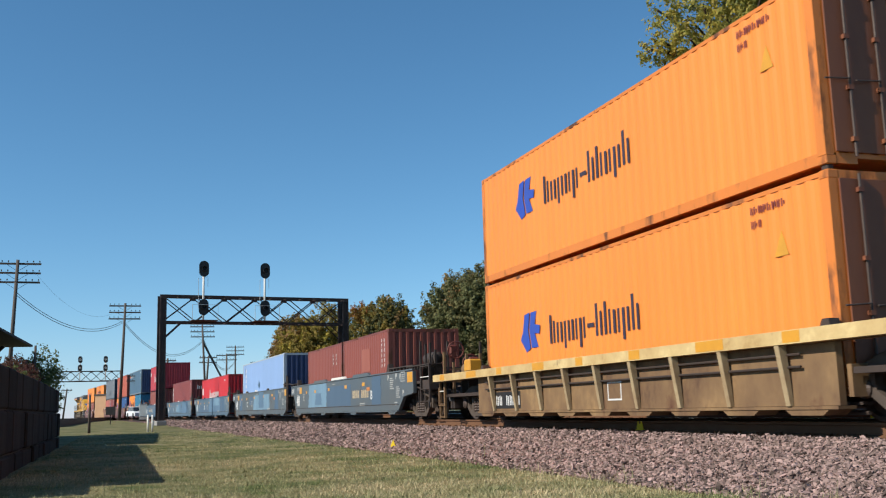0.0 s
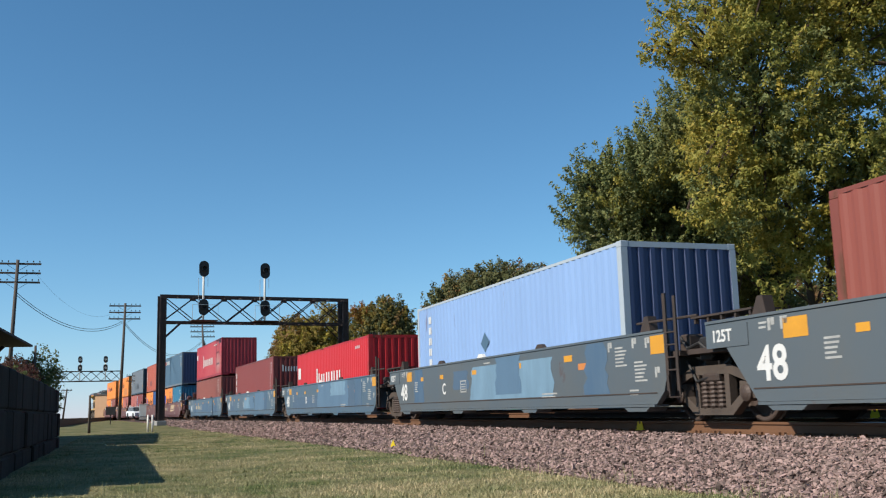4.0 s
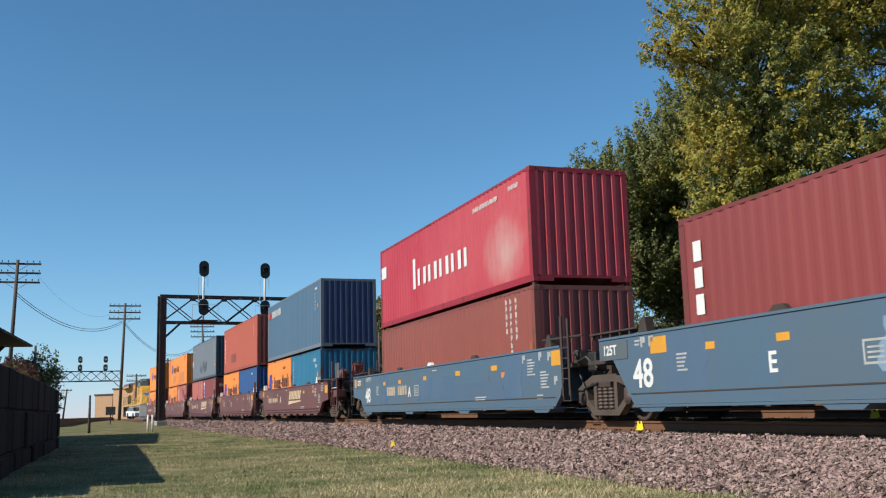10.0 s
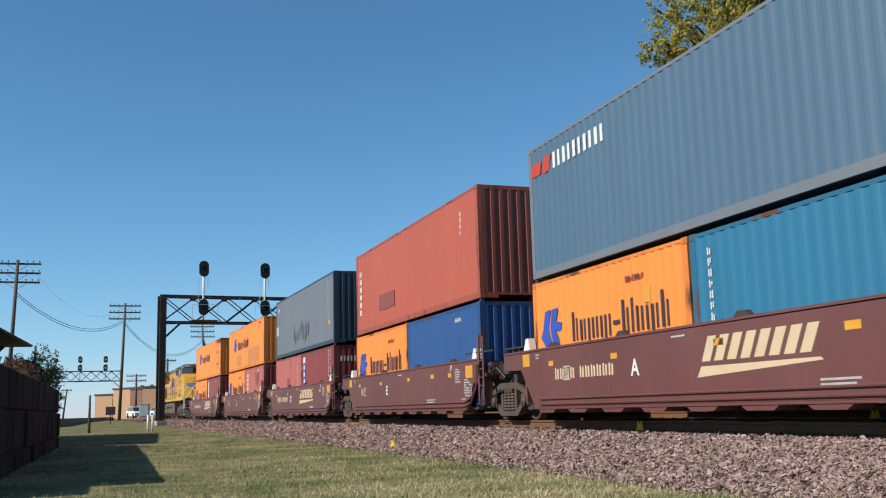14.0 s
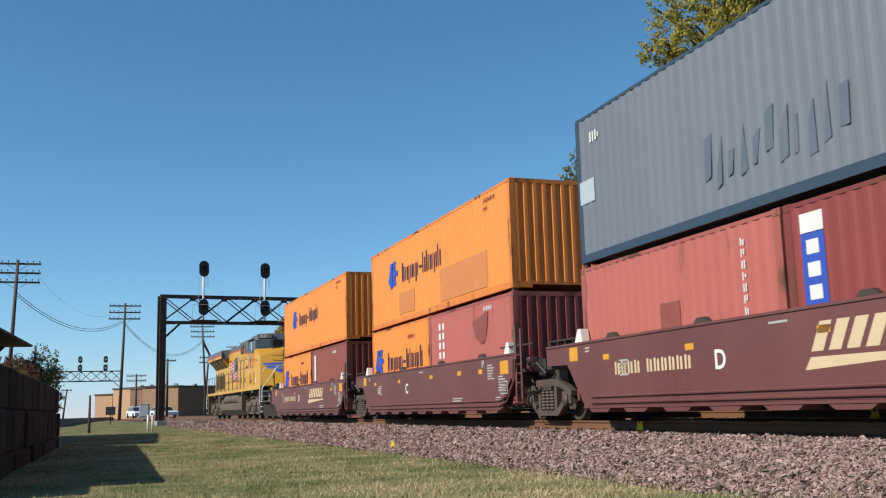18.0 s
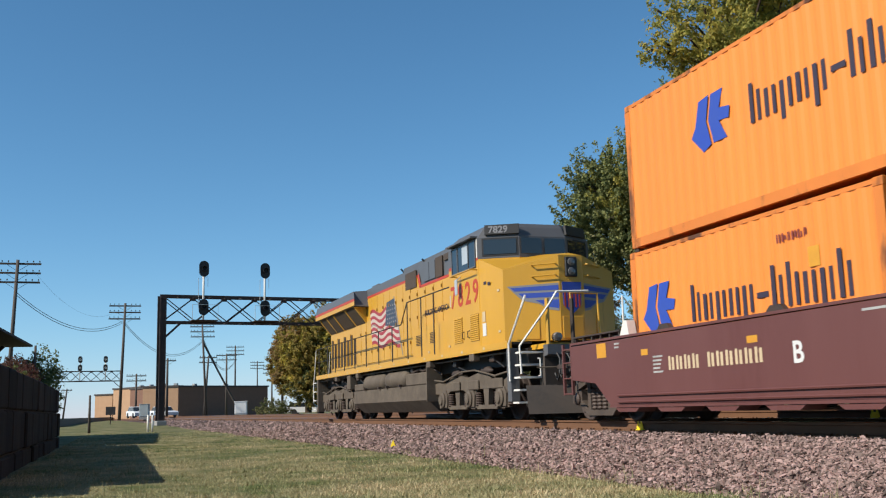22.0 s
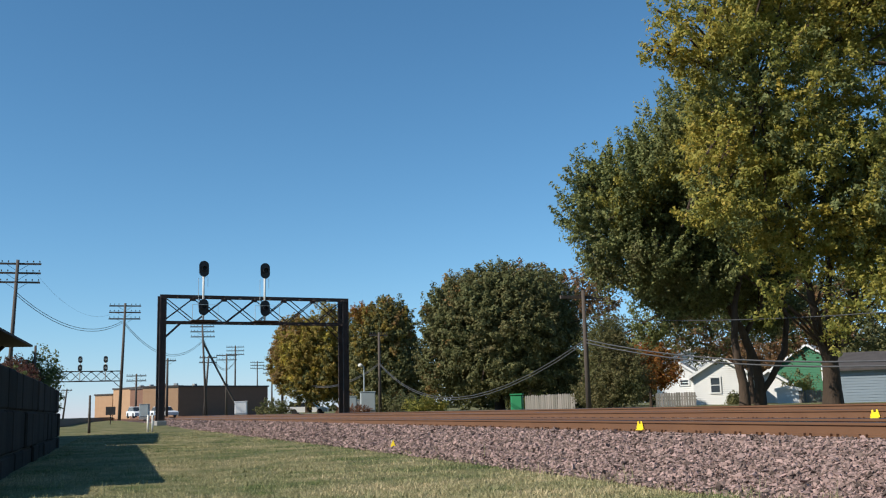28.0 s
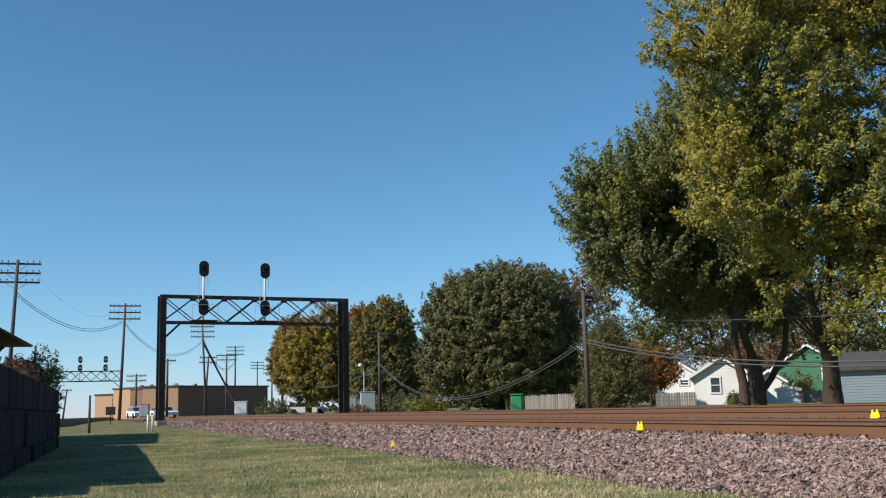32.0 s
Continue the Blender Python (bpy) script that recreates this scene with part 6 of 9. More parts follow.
# ---- signal gantries ----
def gantry(p_left, p_right, z_low, z_high, thick, label, panels, heads, z0=(-0.05, 0.0), hood=None, lamps=(1.86, -0.86)):
    a, b = Vector((*p_left, 0)), Vector((*p_right, 0))
    thing = tagged(empty("signal_gantry", Matrix.Translation(a)), label, "signal gantry")
    d = b - a
    L = d.length
    thing.matrix_world = pose(a.x, a.y, 0, 0, 0, math.degrees(atan2(d.y, d.x)))
    h = thick / 2
    # posts: two channels with lacing
    for x, zb in ((0, z0[0]), (L, z0[1])):
        for sy in (-1, 1):
            for sx in (-1, 1):
                bm = bmesh.new()
                box(bm, x + sx * 0.17 - 0.05, x + sx * 0.17 + 0.05, sy * h - 0.06, sy * h + 0.06, zb, z_high)
                part("post_leg", bm, GANTRY, thing)
            bm = bmesh.new()
            z = zb + 0.5
            while z < z_high - 0.6:
                for s in (-1, 1):
                    pipe(bm, [(x - s * 0.12, sy * h, z), (x + s * 0.12, sy * h, z + 0.45)], 0.02, 4)
                z += 0.45
            part("lacing", bm, GANTRY, thing)
        for sy in (-1, 1):
            bm = bmesh.new()
            box(bm, x - 0.118, x + 0.118, sy * h - 0.012, sy * h + 0.012, zb, z_high - 0.13)
            part("web_plate", bm, GANTRY, thing)
        bm = bmesh.new()
        rbox(bm, x - 0.32, x + 0.32, -h - 0.22, h + 0.22, zb - 0.3, zb + 0.02, 0.02)
        part("footing", bm, CONCRETE, thing)
    for sy in (-1, 1):
        for z in (z_low, z_high - 0.12):
            bm = bmesh.new()
            box(bm, -0.22, L + 0.22, sy * h - 0.07, sy * h + 0.07, z, z + 0.13)
            part("chord", bm, GANTRY, thing)
        step = L / panels
        for i in range(panels):
            for s in (0, 1):
                bm = bmesh.new()
                p0, p1 = (i * step, z_low + 0.1), ((i + 1) * step, z_high - 0.1)
                if s:
                    p0, p1 = (i * step, z_high - 0.1), ((i + 1) * step, z_low + 0.1)
                tube(bm, (p0[0], sy * (h - 0.02 * s), p0[1]), (p1[0], sy * (h - 0.02 * s), p1[1]), 0.045, n=4)
                part("diagonal", bm, GANTRY, thing)
        for x, s in ((0.2, 1), (L - 0.2, -1)):
            bm = bmesh.new()
            tube(bm, (x, sy * h, z_low - 1.0), (x + s * 1.1, sy * h, z_low + 0.05), 0.05, n=4)
            part("knee_brace", bm, GANTRY, thing)
        for i in range(panels + 1):
            bm = bmesh.new()
            rbox(bm, i * step - 0.2, i * step + 0.2, sy * h - 0.085, sy * h + 0.085, z_high - 0.28, z_high - 0.10, 0.01)
            part("gusset", bm, GANTRY, thing)
    for i in range(panels * 2 + 1):
        x = i * L / (panels * 2)
        for z in (z_low + 0.02, z_high - 0.10):
            bm = bmesh.new()
            box(bm, x - 0.03, x + 0.03, -h, h, z, z + 0.06)
            part("cross_tie", bm, GANTRY, thing)
    for x in heads:
        m = []
        bm = bmesh.new()
        tube(bm, (x, -h - 0.2, z_low + 0.15), (x, -h - 0.2, z_high + lamps[0] + 0.3), 0.075, n=10)
        part("signal_mast", bm, CHROMEISH, thing, "silver painted signal mast", smooth=True)
        for zc in (z_high + lamps[0], z_high + lamps[1]):
            bm = bmesh.new()
            oval = []
            for k in range(20):
                t = 2 * pi * k / 20
                oval.append((x + 0.35 * cos(t), zc + 0.35 * sin(t) + (0.22 if sin(t) > 0 else -0.22)))
            prism(bm, oval, -h - 0.36, -h - 0.32)
            head = part("signal_head", bm, BLACK, thing, "black oval signal backplate")
            bm = bmesh.new()
            for dz in (0.0,):
                lathe(bm, [(0.02, -h - 0.38), (0.12, -h - 0.38), (0.17, -h - 0.46), (0.19, -h - 0.62), (0.17, -h - 0.62), (0.11, -h - 0.42), (0.02, -h - 0.40)], 14, "y", (x, 0, zc + dz))
            part("lens_hood", bm, hood or BLACK, head)
        bm = bmesh.new()
        box(bm, x - 0.9, x + 0.9, -h - 1.0, -h - 0.05, z_low + 0.10, z_low + 0.15)
        part("platform", bm, GANTRY, thing)
        bm = bmesh.new()
        for s in (-0.88, 0.88):
            pipe(bm, [(x + s, -h - 0.95, z_low + 0.15), (x + s, -h - 0.95, z_low + 1.2)], 0.018, 4)
        pipe(bm, [(x - 0.88, -h - 0.95, z_low + 1.2), (x + 0.88, -h - 0.95, z_low + 1.2)], 0.018, 4)
        pipe(bm, [(x - 0.35, -h - 0.2, z_low + 1.0), (x - 0.35, -h - 0.2, z_high + 1.2), (x, -h - 0.2, z_high + 1.2)], 0.018, 4)
        pipe(bm, [(x + 0.3, -h - 0.2, z_high + 0.6), (x + 0.3, -h - 0.2, z_high + 1.3), (x, -h - 0.2, z_high + 1.3)], 0.018, 4)
        part("guard_rail", bm, CHROMEISH, thing)
    return thing


GANTRY = surface("dark_gantry_steel", (0.028, 0.020, 0.018, 1), (0.075, 0.04, 0.03, 1), scale=1.5, fine=15, amount=0.8, rough=0.75, bump=0.1)
CONCRETE = surface("grey_concrete", (0.30, 0.29, 0.27, 1), (0.2, 0.19, 0.18, 1), scale=1.5, fine=20, amount=0.7, rough=0.9, bump=0.3)
POLEWOOD = surface("weathered_pole_wood", (0.095, 0.075, 0.06, 1), (0.05, 0.04, 0.034, 1), scale=1.5, fine=18, amount=0.8, rough=0.9, bump=0.4, streak=8)
WIRE = surface("grey_cable", (0.06, 0.06, 0.065, 1), (0.1, 0.1, 0.1, 1), scale=2, fine=20, amount=0.5, rough=0.6, bump=0)


def pole(at, top, arms, lean=(0, 0), r=0.16, turn=0.0, arm=1.45, brace=None, label="weathered wooden telegraph pole with crossarms"):
    x, y, zb = at
    thing = tagged(empty("utility_pole", pose(x, y, zb, 0, 0, turn)), label, "utility pole", "telegraph poles along the line")
    bm = bmesh.new()
    tube(bm, (0, 0, -0.1), (lean[0], lean[1], top - zb), r, r * 0.65, 10)
    part("post", bm, POLEWOOD, thing, smooth=True)
    for k in range(arms):
        z = top - zb - 0.25 - k * 0.62
        f = z / (top - zb)
        cx, cy = lean[0] * f, lean[1] * f
        bm = bmesh.new()
        box(bm, cx - 0.06 - 0.13, cx + 0.06 - 0.13, cy - arm, cy + arm, z - 0.06, z + 0.06)
        ca = part("crossarm", bm, POLEWOOD, thing)
        for i in range(8):
            yy = cy - arm + 0.1 + i * (2 * arm - 0.2) / 7
            if abs(yy - cy) > 0.2:
                bm = bmesh.new()
                lathe(bm, [(0.012, z + 0.06), (0.012, z + 0.12), (0.045, z + 0.13), (0.05, z + 0.19), (0.02, z + 0.23)], 6, "z", (cx - 0.13, yy, 0))
                part("insulator", bm, DARKGLASS, ca)
        bm = bmesh.new()
        for s in (-1, 1):
            pipe(bm, [(cx - 0.14, cy + s * 0.7, z - 0.03), (cx - 0.14, cy, z - 0.5)], 0.015, 4)
        part("arm_brace", bm, POLEWOOD, thing)
    if brace:
        bm = bmesh.new()
        tube(bm, (lean[0] * 0.8, lean[1] * 0.8, (top - zb) * 0.8), brace, 0.11, 0.13, 8)
        part("push_brace", bm, POLEWOOD, thing)
    return thing


def cable(a, b, sag, n=14, r=0.022, label="thin grey overhead cable sagging between poles"):
    a, b = Vector(a), Vector(b)
    bm = bmesh.new()
    pts = []
    for i in range(n + 1):
        f = i / n
        p = a.lerp(b, f)
        p.z -= sag * 4 * f * (1 - f)
        pts.append(p)
    pipe(bm, pts, r, 5)
    return tagged(link("overhead_cable", bm, WIRE), label, "cable", "overhead cables")


def line_side():
    gantry((-70.5, -6.9), (-72.0, 6.3), 6.65, 8.6, 1.1, "dark steel truss signal gantry over the tracks", 6, (2.70, 7.08))
    gantry((-176.7, -22.0), (-177.0, -9.0), 6.3, 8.1, 1.1, "distant truss signal gantry over the tracks", 8, (6.35, 10.4), (0.2, 0.1), CHROMEISH, (1.9, 0.5))
    pole((-69.7, -16.55, -0.3), 10.8, 3, (0.0, 0.35), turn=0)
    pole((-98.0, -9.45, 0.1), 11.05, 3, (0.0, 0.3))
    pole((-123.5, 0.7, 0.2), 11.25, 3, (0, -0.6), brace=(-1.0, 4.3, 0.0), label="leaning telegraph pole with a push brace")
    pole((-164, 8.7, 0.1), 11.4, 3)
    pole((-207, 18.1, 0.0), 11.0, 3)
    pole((-33.6, 7.1, 0.1), 4.62, 1, (0, 0), r=0.11, arm=0.9, label="short weathered utility pole with one crossarm")
    for dz in (0.0, -0.18):
        cable((-69.7, -16.35, 8.75 + dz), (-98, -9.35, 9.35 + dz), 1.55)
        cable((-98, -9.25, 9.3 + dz), (-123.5, 0.3, 9.5 + dz), 2.5)
        cable((-123.5, 0.3, 9.4 + dz), (-164, 8.7, 9.0 + dz), 2.4, r=0.03)
    cable((-69.7, -16.3, 9.35), (-40, -21, 8.2), 0.8)
    cable((-69.7, -15.3, 10.2), (-98, -10.4, 10.0), 1.3, r=0.006, label="faint thin telegraph wire between poles")
    for dz in (0.0, 0.12):
        cable((-33.6, 7.1, 2.62 + dz), (-81.7, 11.6, 4.15 + dz), 2.55)
        cable((-33.6, 7.1, 2.62 + dz), (-8, 7.6, 1.28 + dz), 0.85)
        cable((-81.7, 11.6, 4.15 + dz), (-111.6, 8.05, 4.9 + dz), 1.9, r=0.03)
    cable((-33.6, 7.1, 3.6), (-8, 8.2, 2.2), 0.5, r=0.012)
    pole((-81.7, 11.6, 0.0), 6.9, 1, r=0.15, arm=0.8, label="dark wooden pole with guy wires among the trees")
    pole((-109.9, -4.6, 0.3), 6.4, 1, arm=0.9, label="small distant wooden pole with one crossarm")
    pole((-130, -7.4, 0.3), 5.6, 2, arm=1.2, label="small distant wooden pole by the warehouse")
    pole((-128, 0.8, 0.2), 7.7, 2, (0, 0.5), arm=1.1, label="leaning distant wooden pole with two crossarms")
    pole((-139, 4.7, 0.2), 8.6, 2, arm=1.4, label="distant wooden pole with two crossarms")
    pole((-111.6, 8.05, 0.0), 7.4, 1, arm=1.3, label="dark wooden pole beside the golden tree")
    pole((-170, 15.6, 0.05), 8.5, 3, arm=1.5, label="distant wooden pole with three crossarms")
    pole((-170, -17.8, 0.2), 5.0, 1, (0, 0.5), arm=0.8, label="tiny leaning pole far along the line")
    pole((-230, -26.0, 0.2), 6.6, 2, arm=1.2, label="tiny pole far along the line")
    pole((-62, -11.25, -0.72), 1.62, 0, r=0.09, label="plain weathered marker post beside the lawn")


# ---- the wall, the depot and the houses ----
# limestone toned near black: the wall's deep shade is put into its colour
WALLSTONE = surface("shade_dark_limestone_blocks", (0.042, 0.037, 0.032, 1), (0.015, 0.014, 0.013, 1), scale=1.6, fine=10, amount=0.9, rough=0.95, bump=0.6, per_piece=0.3, streak=4, spec=0.12)
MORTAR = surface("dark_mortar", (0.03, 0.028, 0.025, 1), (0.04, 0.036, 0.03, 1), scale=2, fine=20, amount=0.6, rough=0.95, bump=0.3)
BRICKRED = surface("buff_brick_wall", (0.42, 0.26, 0.15, 1), (0.34, 0.19, 0.11, 1), scale=1.5, fine=8, amount=0.6, rough=0.9, bump=0.2)
BRICKDARK = surface("brown_brick_wall", (0.20, 0.105, 0.07, 1), (0.15, 0.08, 0.055, 1), scale=1.5, fine=8, amount=0.6, rough=0.9, bump=0.2)
ROOFDARK = surface("dark_shingles", (0.05, 0.042, 0.04, 1), (0.09, 0.08, 0.075, 1), scale=2, fine=12, amount=0.7, rough=0.9, bump=0.3)
ROOFPALE = surface("pale_grey_shingles", (0.34, 0.34, 0.33, 1), (0.24, 0.24, 0.23, 1), scale=2, fine=12, amount=0.7, rough=0.9, bump=0.3)
SIDING = surface("white_clapboard", (0.74, 0.74, 0.72, 1), (0.6, 0.6, 0.58, 1), scale=1, fine=12, amount=0.4, rough=0.7, bump=0.1)
SIDEGREEN = surface("green_clapboard", (0.03, 0.16, 0.075, 1), (0.02, 0.11, 0.05, 1), scale=1, fine=12, amount=0.4, rough=0.7, bump=0.1)
SIDEBLUE = surface("pale_blue_grey_clapboard", (0.22, 0.27, 0.31, 1), (0.18, 0.22, 0.25, 1), scale=1, fine=12, amount=0.4, rough=0.7, bump=0.1)
FENCEWOOD = surface("grey_fence_boards", (0.22, 0.20, 0.17, 1), (0.13, 0.115, 0.10, 1), scale=2, fine=18, amount=0.8, rough=0.9, bump=0.3, per_piece=0.25, streak=6)


def retaining_wall():
    thing = tagged(empty("retaining_wall"), "damp dark limestone block retaining wall in shade", "wall", kind="structure")
    bm = bmesh.new()
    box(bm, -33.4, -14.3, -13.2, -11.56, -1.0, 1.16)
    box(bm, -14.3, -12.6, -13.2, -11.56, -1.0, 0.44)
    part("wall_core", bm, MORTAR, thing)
    rnd = random.Random(9)
    for row, (z0, z1, x_end, stop) in enumerate(((0.50, 1.22, -33.6, -14.9), (-0.25, 0.49, -34.4, -13.2), (-0.95, -0.26, -34.4, -13.0))):
        x = x_end
        while x < stop:
            w = rnd.uniform(1.0, 1.5)
            bm = bmesh.new()
            d = rnd.uniform(-0.03, 0.03)
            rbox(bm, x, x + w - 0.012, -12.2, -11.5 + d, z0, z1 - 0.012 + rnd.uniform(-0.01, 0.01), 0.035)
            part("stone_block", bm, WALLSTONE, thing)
            x += w


def house(name, label, at, turn, w, d, eave, ridge, siding, roof, windows=(), over=0.35, boards=True):
    """A gabled house; its gable looks along its own -y. windows: (x, z, w, h) on the gable."""
    thing = tagged(empty(name, pose(*at, 0, 0, turn)), label, "house" if name == "house" else name.replace("_", " "))
    bm = bmesh.new()
    prism(bm, [(-w / 2, -0.2), (w / 2, -0.2), (w / 2, eave), (0, ridge), (-w / 2, eave)], 0, d)
    part("wall", bm, siding, thing)
    if boards:
        z, i = 0.05, 0
        while z < ridge - 0.15:
            half = w / 2 if z < eave else w / 2 * (ridge - z) / (ridge - eave)
            bm = bmesh.new()
            prism(bm, [(-0.028, z), (-0.004, z + 0.14), (-0.004, z)], -half + 0.02, half - 0.02, "x")
            part("board", bm, siding, thing)
            if z < eave - 0.1:
                for sx in (-1, 1):
                    bm = bmesh.new()
                    x0, x1 = sorted((sx * (w / 2 + 0.004), sx * (w / 2 + 0.026)))
                    box(bm, x0, x1, 0.02, d - 0.02, z, z + 0.13)
                    part("board", bm, siding, thing)
            z += 0.15
    s = (ridge - eave) / (w / 2)
    for sx in (-1, 1):
        bm = bmesh.new()
        x1 = sx * (w / 2 + over)
        z1 = eave - s * over
        prism(bm, [(0, ridge + 0.14), (0, ridge + 0.02), (x1, z1 + 0.02), (x1, z1 + 0.14)], -over, d + over)
        part("roof", bm, roof, thing)
        bm = bmesh.new()
        prism(bm, [(0, ridge + 0.16), (0, ridge - 0.06), (x1, z1 - 0.06), (x1, z1 + 0.16)], -over - 0.04, -over - 0.005)
        part("barge_board", bm, SIDING, thing)
    for x, z, ww, hh in windows:
        bm = bmesh.new()
        box(bm, x - ww / 2, x + ww / 2, -0.06, -0.032, z, z + hh)
        pane = part("window", bm, DARKGLASS, thing)
        bm = bmesh.new()
        for a, b, c, e in ((x - ww / 2 - 0.1, x - ww / 2, z - 0.1, z + hh + 0.1), (x + ww / 2, x + ww / 2 + 0.1, z - 0.1, z + hh + 0.1)):
            box(bm, a, b, -0.09, -0.03, c, e)
        for c, e in ((z - 0.1, z), (z + hh, z + hh + 0.1), (z + hh / 2 - 0.025, z + hh / 2 + 0.025)):
            box(bm, x - ww / 2, x + ww / 2, -0.085, -0.032, c, e)
        part("window_frame", bm, SIDING, pane)
    return thing


# ---- the locomotive ----
LOUVRE = surface("dark_louvre", (0.05, 0.034, 0.022, 1), (0.085, 0.055, 0.034, 1), scale=4, fine=30, amount=0.6, rough=0.7, bump=0.1)
SEAM = surface("shadowed_door_seam", (0.30, 0.15, 0.018, 1), (0.2, 0.1, 0.015, 1), scale=4, fine=30, amount=0.6, rough=0.7, bump=0)
PILOTDARK = surface("dull_dark_pilot_steel", (0.045, 0.038, 0.033, 1), (0.075, 0.055, 0.042, 1), scale=2, fine=16, amount=0.8, rough=0.8, bump=0.15)
LENS = glass("headlight_glass", (0.10, 0.10, 0.10, 1), 0.1)
WINGGREY = surface("dull_grey_decal", (0.22, 0.22, 0.23, 1), (0.16, 0.15, 0.15, 1), scale=3, fine=20, amount=0.5, rough=0.5, bump=0)
FLAGRED = surface("flag_red", (0.33, 0.03, 0.04, 1), (0.26, 0.03, 0.04, 1), scale=3, fine=20, amount=0.5, rough=0.5, bump=0)
FLAGWHITE = surface("flag_white", (0.50, 0.42, 0.35, 1), (0.40, 0.31, 0.24, 1), scale=3, fine=20, amount=0.5, rough=0.5, bump=0)
FLAGNAVY = surface("flag_navy", (0.035, 0.048, 0.075, 1), (0.05, 0.07, 0.095, 1), scale=3, fine=20, amount=0.5, rough=0.5, bump=0)


def loco_truck(flip):
    """Three axles, a cast frame, springs and brake gear; x = 0 at the middle axle."""
    t = tagged(empty("locomotive_truck"), "dusty grey-brown three-axle locomotive truck", "railway truck", "trucks under the locomotive")
    for sy in (-1, 1):
        bm = bmesh.new()
        y0, y1 = sorted((sy * 1.06, sy * 1.2))
        prism(bm, [(-2.80, 0.98), (-2.82, 0.70), (-2.45, 0.68), (-1.75, 0.68), (-1.5, 0.76), (-0.55, 0.76), (-0.3, 0.68), (0.3, 0.68), (0.55, 0.76), (1.5, 0.76), (1.75, 0.68), (2.45, 0.68), (2.80, 0.72), (2.80, 1.0), (2.48, 1.02), (2.2, 0.92), (1.5, 0.92), (1.2, 1.12), (0.6, 1.16), (-0.2, 1.06), (-0.9, 1.16), (-1.5, 1.08), (-1.9, 0.95), (-2.4, 1.0)], y0, y1)
        for x in (-2.04, 0.0, 2.04):
            prism(bm, [(x - 0.40, 0.30), (x + 0.40, 0.30), (x + 0.36, 0.69), (x - 0.36, 0.69)], y0 + 0.004, y1 - 0.004)
        for x in (-1.02, 1.02):
            prism(bm, [(x - 0.66, 0.27), (x + 0.66, 0.27), (x + 0.60, 0.37), (x - 0.60, 0.37)], y0 + 0.008, y1 - 0.008)
            prism(bm, [(x - 0.12, 0.36), (x + 0.12, 0.36), (x + 0.18, 0.77), (x - 0.18, 0.77)], y0 + 0.012, y1 - 0.012)
        part("side_frame", bm, TRUCKGREY, t)
        y0, y1 = sorted((sy * 1.205, sy * 1.26))
        for x in (-1.05, 0.3, 1.85):
            bm = bmesh.new()
            rbox(bm, x - 0.34, x + 0.34, y0, y1, 0.74, 0.98, 0.02)
            part("frame_pad", bm, TRUCKGREY, t)
        for x in (-2.04, 0.0, 2.04):
            bm = bmesh.new()
            y0, y1 = sorted((sy * 1.203, sy * 1.235))
            prism(bm, [(x - 0.30, 0.33), (x + 0.30, 0.33), (x + 0.34, 0.62), (x + 0.2, 0.78), (x - 0.2, 0.78), (x - 0.34, 0.62)], y0, y1)
            part("journal_housing", bm, TRUCKGREY, t)
            bm = bmesh.new()
            lathe(bm, [(0.19, sy * 1.19), (0.2, sy * 1.27), (0.14, sy * 1.30), (0.13, sy * 1.33), (0.02, sy * 1.34)], 16, "y", (x, 0, 0.53))
            part("bearing", bm, TRUCKGREY, t)
        for x in (-1.62, -0.42, 0.42, 1.62, 2.46):
            bm = bmesh.new()
            prof = [(0.105 if k % 2 else 0.075, 0.34 + k * 0.028) for k in range(13)]
            lathe(bm, prof, 10, "z", (x, sy * 1.13, 0))
            part("coil_spring", bm, TREAD, t)
        for x in (-1.05, 1.05):
            bm = bmesh.new()
            lathe(bm, [(0.04, -0.28), (0.10, -0.25), (0.11, 0.1), (0.07, 0.16), (0.03, 0.34)], 12, "x", (x, sy * 1.14, 1.18))
            part("brake_cylinder", bm, GRIME, t, smooth=True)
        bm = bmesh.new()
        pipe(bm, [(-2.7, sy * 1.24, 1.08), (-1.9, sy * 1.26, 1.02), (-0.5, sy * 1.26, 1.22), (0.5, sy * 1.26, 1.22), (1.8, sy * 1.26, 1.04), (2.7, sy * 1.24, 1.12)], 0.022)
        part("brake_pipe", bm, TRUCKGREY, t)
        for x in (-2.95, 2.95):
            bm = bmesh.new()
            pipe(bm, [(x * 0.86, sy * 1.15, 0.9), (x * 0.95, sy * 1.1, 0.7), (x * 0.96, sy * 0.8, 0.16)], 0.03)
            part("sanding_pipe", bm, GRIME, t)
        for x in (-1.0, 1.0):
            bm = bmesh.new()
            pipe(bm, [(x, sy * 1.12, 0.62), (x + 0.1, sy * 1.0, 0.30), (x + 0.42, sy * 0.85, 0.28)], 0.035)
            part("brake_hanger", bm, GRIME, t)
    bm = bmesh.new()
    box(bm, -2.3, 2.3, -1.04, 1.04, 0.72, 0.95)
    part("transom", bm, GRIME, t)
    for x in (-2.04, 0.0, 2.04):
        bm = bmesh.new()
        tube(bm, (x, -1.1, 0.53), (x, 1.1, 0.53), 0.1, n=12)
        ax = part("axle", bm, GRIME, t)
        for sy in (-1, 1):
            bm = bmesh.new()
            lathe(bm, [(0.1, sy * 0.66), (0.56, sy * 0.66), (0.56, sy * 0.69), (0.53, sy * 0.70), (0.53, sy * 0.80), (0.50, sy * 0.81), (0.45, sy * 0.80), (0.42, sy * 0.75), (0.2, sy * 0.74), (0.15, sy * 0.84), (0.1, sy * 0.84)], 30, "y", (x, 0, 0.53))
            part("wheel", bm, GRIME, ax)
    rolls(t, -89.0 + flip * 7.03)


